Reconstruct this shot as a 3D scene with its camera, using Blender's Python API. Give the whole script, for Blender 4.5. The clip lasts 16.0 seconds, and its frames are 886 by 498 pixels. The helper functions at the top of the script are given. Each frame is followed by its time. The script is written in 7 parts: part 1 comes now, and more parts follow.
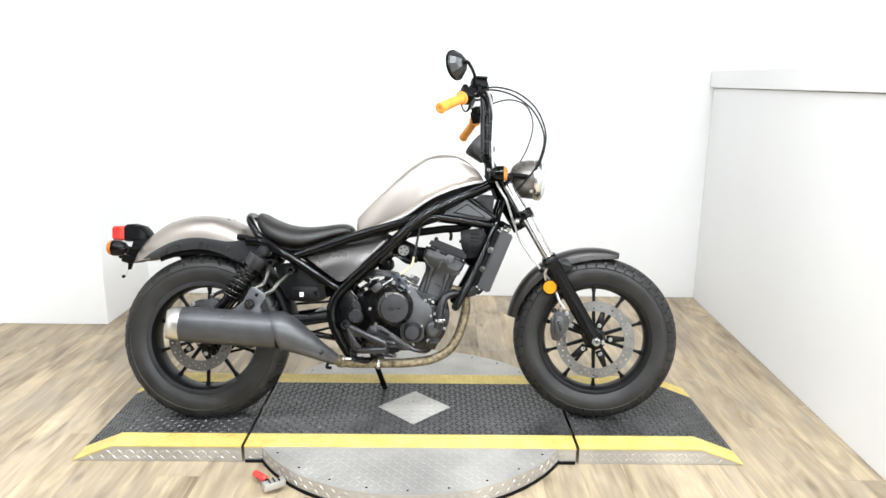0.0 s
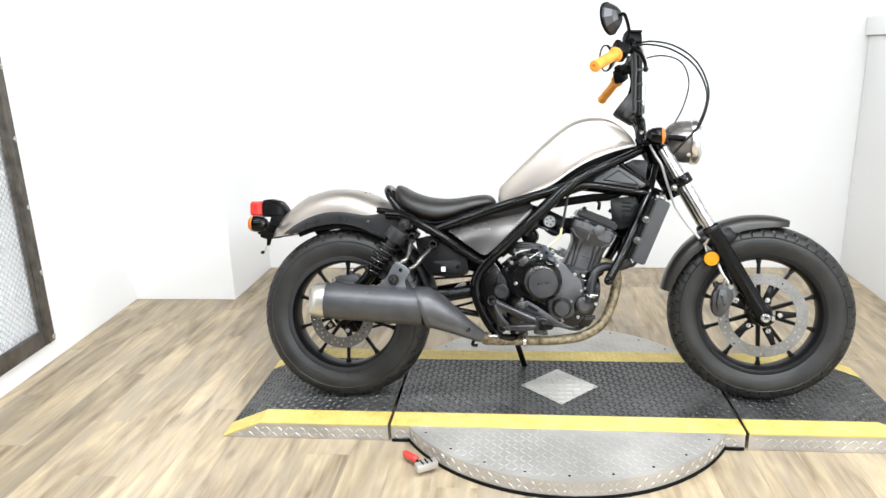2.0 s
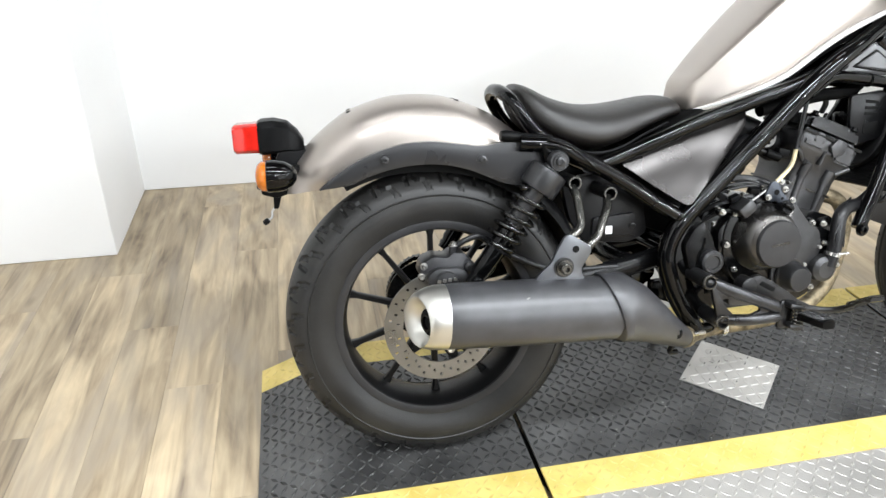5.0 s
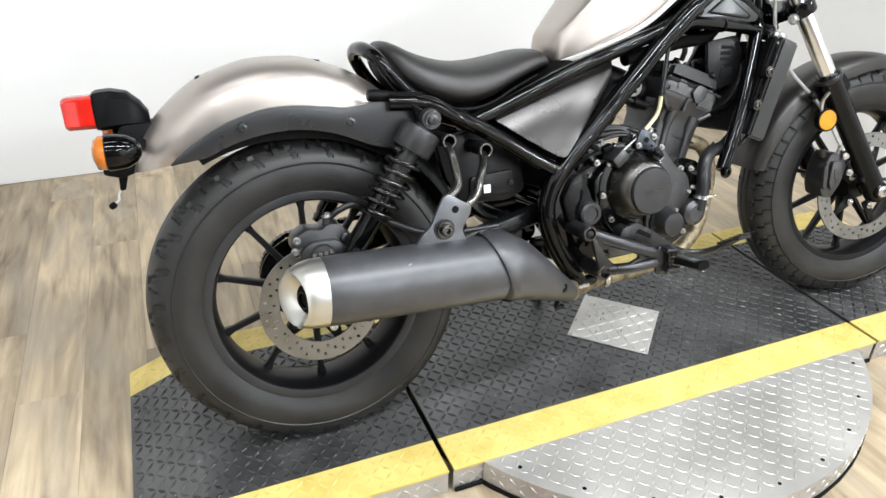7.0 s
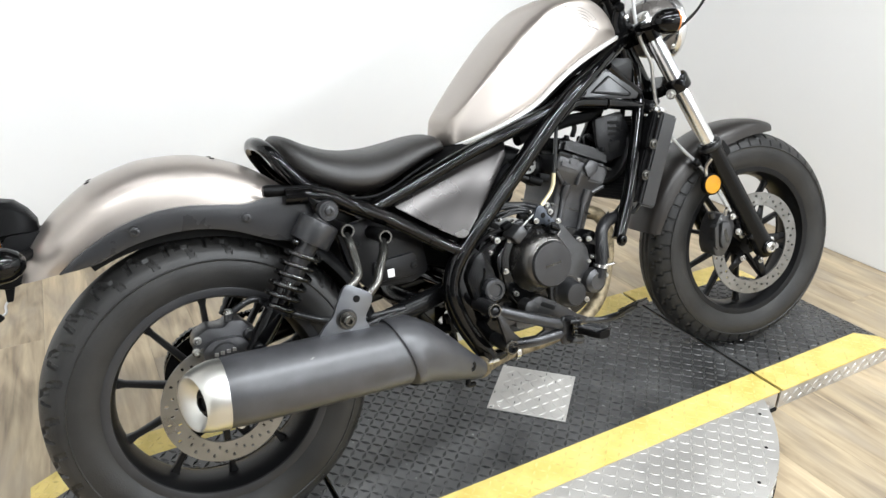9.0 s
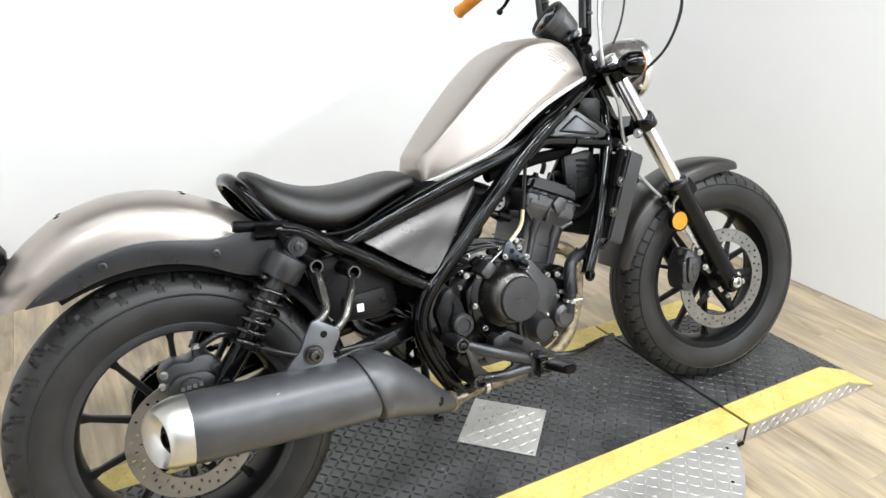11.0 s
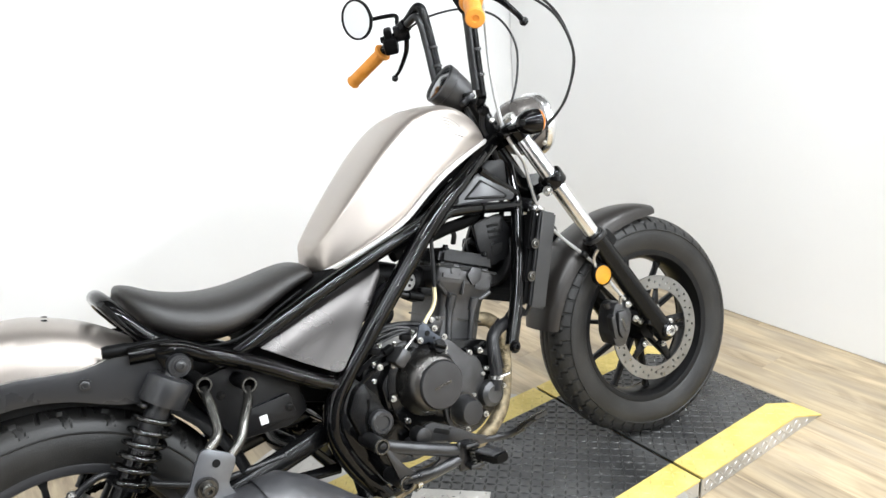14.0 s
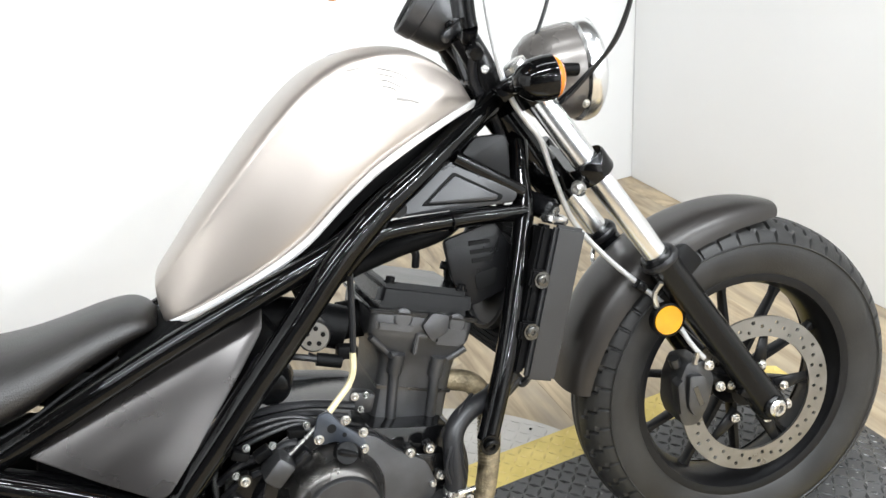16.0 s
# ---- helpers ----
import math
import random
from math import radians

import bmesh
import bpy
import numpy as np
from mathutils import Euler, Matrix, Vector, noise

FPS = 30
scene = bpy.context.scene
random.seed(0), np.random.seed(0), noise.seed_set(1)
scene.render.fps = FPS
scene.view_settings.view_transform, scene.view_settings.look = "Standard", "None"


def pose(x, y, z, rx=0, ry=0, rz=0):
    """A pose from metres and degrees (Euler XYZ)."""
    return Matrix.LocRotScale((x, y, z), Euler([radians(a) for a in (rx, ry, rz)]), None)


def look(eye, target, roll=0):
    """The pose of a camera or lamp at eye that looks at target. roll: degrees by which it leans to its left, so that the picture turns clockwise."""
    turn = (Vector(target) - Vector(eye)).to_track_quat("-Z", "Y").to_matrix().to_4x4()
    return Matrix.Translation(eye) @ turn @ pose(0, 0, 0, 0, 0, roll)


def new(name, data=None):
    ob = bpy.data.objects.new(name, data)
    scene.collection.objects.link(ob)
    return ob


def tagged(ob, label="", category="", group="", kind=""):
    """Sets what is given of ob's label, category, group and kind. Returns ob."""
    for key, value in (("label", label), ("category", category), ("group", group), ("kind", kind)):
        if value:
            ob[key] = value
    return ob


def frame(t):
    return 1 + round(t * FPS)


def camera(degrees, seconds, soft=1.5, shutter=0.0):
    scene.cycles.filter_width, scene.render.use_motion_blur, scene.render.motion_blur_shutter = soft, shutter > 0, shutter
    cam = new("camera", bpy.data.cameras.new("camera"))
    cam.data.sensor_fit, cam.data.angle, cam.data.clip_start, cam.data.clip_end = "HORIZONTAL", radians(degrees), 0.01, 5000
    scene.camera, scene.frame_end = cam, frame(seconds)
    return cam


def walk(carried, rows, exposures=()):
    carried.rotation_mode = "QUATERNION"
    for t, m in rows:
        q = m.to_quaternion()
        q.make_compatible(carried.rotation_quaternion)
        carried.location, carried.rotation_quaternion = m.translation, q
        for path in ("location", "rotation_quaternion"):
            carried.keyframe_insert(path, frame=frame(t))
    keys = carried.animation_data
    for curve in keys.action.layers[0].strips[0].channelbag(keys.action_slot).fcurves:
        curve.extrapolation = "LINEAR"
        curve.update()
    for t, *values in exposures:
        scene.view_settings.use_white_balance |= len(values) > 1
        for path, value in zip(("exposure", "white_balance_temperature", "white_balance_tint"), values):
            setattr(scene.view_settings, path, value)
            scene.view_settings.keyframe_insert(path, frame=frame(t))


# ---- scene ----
cam = camera(64.3, 16.0)
PATH = [
    (0, (0.881, -2.659, 1.382), (0.901, -0.715, 0.914), 0.7),
    (0.5, (0.902, -2.665, 1.377), (0.898, -0.722, 0.905), -0.4),
    (1, (0.965, -2.672, 1.374), (0.927, -0.716, 0.957), 0.6),
    (1.5, (0.832, -2.631, 1.34), (0.595, -0.695, 0.901), 0.0),
    (2, (0.639, -2.529, 1.349), (0.427, -0.616, 0.806), -1.9),
    (2.5, (0.473, -2.255, 1.305), (0.307, -0.341, 0.748), -3.5),
    (3, (0.259, -2.005, 1.289), (0.112, -0.113, 0.658), -1.4),
    (5.5, (-0.316, -1.282, 1.223), (0.103, 0.383, 0.224), 1.1),
    (6, (-0.324, -1.288, 1.199), (0.104, 0.347, 0.157), 1.7),
    (6.5, (-0.304, -1.28, 1.2), (0.136, 0.37, 0.186), 1.1),
    (7, (-0.249, -1.271, 1.193), (0.416, 0.330, 0.21), 0.9),
    (7.5, (-0.226, -1.286, 1.191), (0.515, 0.304, 0.229), 1.0),
    (8, (-0.203, -1.289, 1.214), (0.598, 0.31, 0.32), 0.0),
    (8.5, (-0.193, -1.294, 1.229), (0.636, 0.312, 0.372), -0.5),
    (9, (-0.182, -1.295, 1.244), (0.676, 0.309, 0.413), -0.3),
    (11.5, (-0.148, -1.335, 1.287), (0.798, 0.283, 0.587), 1.0),
    (12, (-0.136, -1.347, 1.318), (0.856, 0.272, 0.691), 0.8),
    (12.5, (-0.142, -1.348, 1.305), (0.841, 0.263, 0.641), 1.5),
    (13, (-0.163, -1.337, 1.303), (0.829, 0.278, 0.664), 1.6),
    (13.5, (-0.151, -1.309, 1.337), (0.874, 0.278, 0.683), -3.3),
    (14, (-0.006, -1.258, 1.298), (1.054, 0.314, 0.662), -4.3),
    (14.5, (0.195, -1.209, 1.3), (1.208, 0.386, 0.645), 0.7),
    (15, (0.335, -1.077, 1.308), (1.279, 0.519, 0.558), -2.1),
    (15.5, (0.493, -0.905, 1.292), (1.435, 0.665, 0.487), -4.2),
    (16, (0.649, -0.843, 1.268), (1.257, 0.843, 0.38), -6.1),
]
walk(cam, [(t, look(eye, target, roll)) for t, eye, target, roll in PATH], [(0, 0.18), (3, 0.16), (5.5, 0.12), (7, 0.08), (9, 0.02), (11.5, 0.04), (13, 0.09), (14, 0.17), (15, 0.19), (16, 0.26)])

# ---- world and light ----
world = bpy.data.worlds.new("world")
scene.world = world
world.use_nodes = True
world.node_tree.nodes["Background"].inputs[0].default_value = (0.9, 0.95, 1.0, 1)
world.node_tree.nodes["Background"].inputs[1].default_value = 0.15

CEILING = 3.05


def ceiling_lamp(x, y, length, width, watts):
    data = bpy.data.lights.new("tube_light", "AREA")
    data.shape, data.size, data.size_y, data.energy = "RECTANGLE", length, width, watts * 1.32
    data.color = (0.935, 0.985, 1.03)
    ob = new("tube_light", data)
    ob.matrix_world = pose(x, y, CEILING - 0.075)
    return ob


LAMPS = [(-0.5, -1.5, 27), (0.9, -1.5, 47), (2.3, -1.5, 42), (-0.7, -3.4, 13), (0.9, -3.4, 25), (2.7, -3.4, 28), (-0.4, -0.2, 7), (1.4, -0.2, 7), (3.7, -0.4, 8)]
for lx, ly, watts in LAMPS:
    ceiling_lamp(lx, ly, 1.15, 0.10, watts)


def globe_lamp(x, y, watts):
    """An unseen hanging globe further back, added for side light and small glints."""
    data = bpy.data.lights.new("added_globe_light", "POINT")
    data.energy, data.shadow_soft_size = watts, 0.04
    data.color = (0.930, 0.985, 1.03)
    ob = new("added_globe_light", data)
    ob.matrix_world = pose(x, y, CEILING - 0.42)


# Added row on the camera side; four more brighten what the tank reflects.
GLOBES = [(0.5 + 0.5 * k, -4.6, 38) for k in range(8)] + [(4.7, -4.3 + 0.7 * k, 84) for k in range(4)]
for lx, ly, watts in GLOBES:
    globe_lamp(lx, ly, watts)


# ---- materials ----
def material(name, color, rough=0.5, metal=0.0, vary=0.12, scale=8.0, grain=0.0, grain_scale=200.0, rough_vary=0.08,
             stretch=(1, 1, 1), coat=0.0, second=None, transmission=0.0, random_shade=0.0, ior=1.5, spec=0.5, specks=None):
    """A surface with a base colour that varies slowly (vary), a fine grain in relief and gloss that varies."""
    m = bpy.data.materials.new(name)
    m.use_nodes = True
    nt = m.node_tree
    n, l = nt.nodes, nt.links
    bsdf = n["Principled BSDF"]
    coord = n.new("ShaderNodeTexCoord")
    mapping = n.new("ShaderNodeMapping")
    mapping.inputs["Scale"].default_value = stretch
    l.new(coord.outputs["Object"], mapping.inputs[0])
    noise1 = n.new("ShaderNodeTexNoise")
    noise1.inputs["Scale"].default_value, noise1.inputs["Detail"].default_value = scale, 6
    l.new(mapping.outputs[0], noise1.inputs["Vector"])
    mix = n.new("ShaderNodeMix")
    mix.data_type = "RGBA"
    dark = tuple(c * (1 - vary) for c in color)
    light = second or tuple(min(1, c * (1 + vary)) for c in color)
    mix.inputs[6].default_value, mix.inputs[7].default_value = (*dark, 1), (*light, 1)
    ramp = n.new("ShaderNodeMapRange")
    ramp.inputs[1].default_value, ramp.inputs[2].default_value = 0.3, 0.7
    l.new(noise1.outputs[0], ramp.inputs[0])
    l.new(ramp.outputs[0], mix.inputs[0])
    out = mix.outputs[2]
    if random_shade:
        info = n.new("ShaderNodeObjectInfo")
        hsv = n.new("ShaderNodeHueSaturation")
        span = n.new("ShaderNodeMapRange")
        span.inputs[3].default_value, span.inputs[4].default_value = 1 - random_shade, 1 + random_shade
        l.new(info.outputs["Random"], span.inputs[0])
        l.new(span.outputs[0], hsv.inputs["Value"])
        l.new(out, hsv.inputs["Color"])
        out = hsv.outputs[0]
    if specks:
        # scattered chips and dust: scale, threshold, colour
        fleck = n.new("ShaderNodeTexNoise")
        fleck.inputs["Scale"].default_value, fleck.inputs["Detail"].default_value = specks[0], 2
        l.new(mapping.outputs[0], fleck.inputs["Vector"])
        span = n.new("ShaderNodeMapRange")
        span.inputs[1].default_value, span.inputs[2].default_value = specks[1], specks[1] + 0.03
        l.new(fleck.outputs[0], span.inputs[0])
        chip = n.new("ShaderNodeMix")
        chip.data_type = "RGBA"
        chip.inputs[7].default_value = (*specks[2], 1)
        l.new(span.outputs[0], chip.inputs[0])
        l.new(out, chip.inputs[6])
        out = chip.outputs[2]
    l.new(out, bsdf.inputs["Base Color"])
    rr = n.new("ShaderNodeMapRange")
    rr.inputs[3].default_value, rr.inputs[4].default_value = max(0.02, rough - rough_vary), min(1, rough + rough_vary)
    l.new(noise1.outputs[0], rr.inputs[0])
    l.new(rr.outputs[0], bsdf.inputs["Roughness"])
    bsdf.inputs["Metallic"].default_value = metal
    bsdf.inputs["Coat Weight"].default_value = coat
    bsdf.inputs["Coat Roughness"].default_value = 0.06
    bsdf.inputs["Transmission Weight"].default_value = transmission
    bsdf.inputs["IOR"].default_value = ior
    bsdf.inputs["Specular IOR Level"].default_value = spec
    if grain:
        noise2 = n.new("ShaderNodeTexNoise")
        noise2.inputs["Scale"].default_value, noise2.inputs["Detail"].default_value = grain_scale, 3
        l.new(mapping.outputs[0], noise2.inputs["Vector"])
        bump = n.new("ShaderNodeBump")
        bump.inputs["Strength"].default_value, bump.inputs["Distance"].default_value = grain, 0.002
        l.new(noise2.outputs[0], bump.inputs["Height"])
        l.new(bump.outputs[0], bsdf.inputs["Normal"])
    return m


def wood_planks():
    """Printed vinyl planks: pale tan boards with long grey-brown streaks and a few knots."""
    m = bpy.data.materials.new("vinyl_plank")
    m.use_nodes = True
    nt = m.node_tree
    n, l = nt.nodes, nt.links
    bsdf = n["Principled BSDF"]
    coord, info = n.new("ShaderNodeTexCoord"), n.new("ShaderNodeObjectInfo")
    shift = n.new("ShaderNodeVectorMath")
    shift.operation = "MULTIPLY_ADD"
    comb = n.new("ShaderNodeCombineXYZ")
    for k in range(3):
        l.new(info.outputs["Random"], comb.inputs[k])
    shift.inputs[1].default_value = (37.0, 53.0, 11.0)
    l.new(comb.outputs[0], shift.inputs[0])
    l.new(coord.outputs["Object"], shift.inputs[2])

    def streak(sx, sy, detail, distort=0.0):
        mp = n.new("ShaderNodeMapping")
        mp.inputs["Scale"].default_value = (sx, sy, 1)
        l.new(shift.outputs[0], mp.inputs[0])
        t = n.new("ShaderNodeTexNoise")
        t.inputs["Scale"].default_value, t.inputs["Detail"].default_value, t.inputs["Distortion"].default_value = 1.0, detail, distort
        l.new(mp.outputs[0], t.inputs["Vector"])
        return t.outputs[0]

    broad, fine, hair, patch = streak(11, 2.3, 6, 1.2), streak(40, 3.0, 8, 0.9), streak(170, 5, 4), streak(9, 1.9, 4, 0.8)
    ramp = n.new("ShaderNodeValToRGB")
    e = ramp.color_ramp.elements
    e[0].position, e[0].color = 0.29, (0.125, 0.089, 0.055, 1)
    e[1].position, e[1].color = 0.64, (0.565, 0.455, 0.300, 1)
    mid = ramp.color_ramp.elements.new(0.45)
    mid.color = (0.350, 0.273, 0.178, 1)
    addn = n.new("ShaderNodeMix")
    addn.inputs[0].default_value = 0.40
    l.new(broad, addn.inputs[2])
    l.new(fine, addn.inputs[3])
    l.new(addn.outputs[0], ramp.inputs[0])
    grey = n.new("ShaderNodeMix")
    grey.data_type = "RGBA"
    grey.inputs[7].default_value = (0.330, 0.282, 0.222, 1)
    veil = n.new("ShaderNodeMapRange")
    veil.inputs[1].default_value, veil.inputs[2].default_value, veil.inputs[4].default_value = 0.45, 0.70, 0.65
    l.new(patch, veil.inputs[0])
    l.new(veil.outputs[0], grey.inputs[0])
    l.new(ramp.outputs[0], grey.inputs[6])
    # a few dark knots
    kmap = n.new("ShaderNodeMapping")
    kmap.inputs["Scale"].default_value = (7.0, 2.6, 1)
    l.new(shift.outputs[0], kmap.inputs[0])
    cells = n.new("ShaderNodeTexVoronoi")
    cells.inputs["Scale"].default_value = 0.8
    l.new(kmap.outputs[0], cells.inputs["Vector"])
    knot = n.new("ShaderNodeMapRange")
    knot.inputs[1].default_value, knot.inputs[2].default_value, knot.inputs[3].default_value, knot.inputs[4].default_value = 0.03, 0.11, 0.55, 0.0
    l.new(cells.outputs["Distance"], knot.inputs[0])
    dark = n.new("ShaderNodeMix")
    dark.data_type = "RGBA"
    dark.inputs[7].default_value = (0.13, 0.10, 0.07, 1)
    l.new(knot.outputs[0], dark.inputs[0])
    l.new(grey.outputs[2], dark.inputs[6])
    hsv = n.new("ShaderNodeHueSaturation")
    span = n.new("ShaderNodeMapRange")
    span.inputs[3].default_value, span.inputs[4].default_value = 0.80, 1.14
    l.new(info.outputs["Random"], span.inputs[0])
    l.new(span.outputs[0], hsv.inputs["Value"])
    l.new(dark.outputs[2], hsv.inputs["Color"])
    l.new(hsv.outputs[0], bsdf.inputs["Base Color"])
    rr = n.new("ShaderNodeMapRange")
    rr.inputs[3].default_value, rr.inputs[4].default_value = 0.36, 0.56
    l.new(fine, rr.inputs[0])
    l.new(rr.outputs[0], bsdf.inputs["Roughness"])
    bump = n.new("ShaderNodeBump")
    bump.inputs["Strength"].default_value, bump.inputs["Distance"].default_value = 0.25, 0.001
    l.new(hair, bump.inputs["Height"])
    l.new(bump.outputs[0], bsdf.inputs["Normal"])
    return m


def wrapped_pipe():
    """Heat-tinted steel pipe, straw to brown, with fine ribs along x."""
    m = material("heat_tinted_steel", (0.15, 0.117, 0.068), 0.5, 0.6, vary=0.5, scale=60, grain=0.9, grain_scale=300, second=(0.36, 0.295, 0.19))
    return m


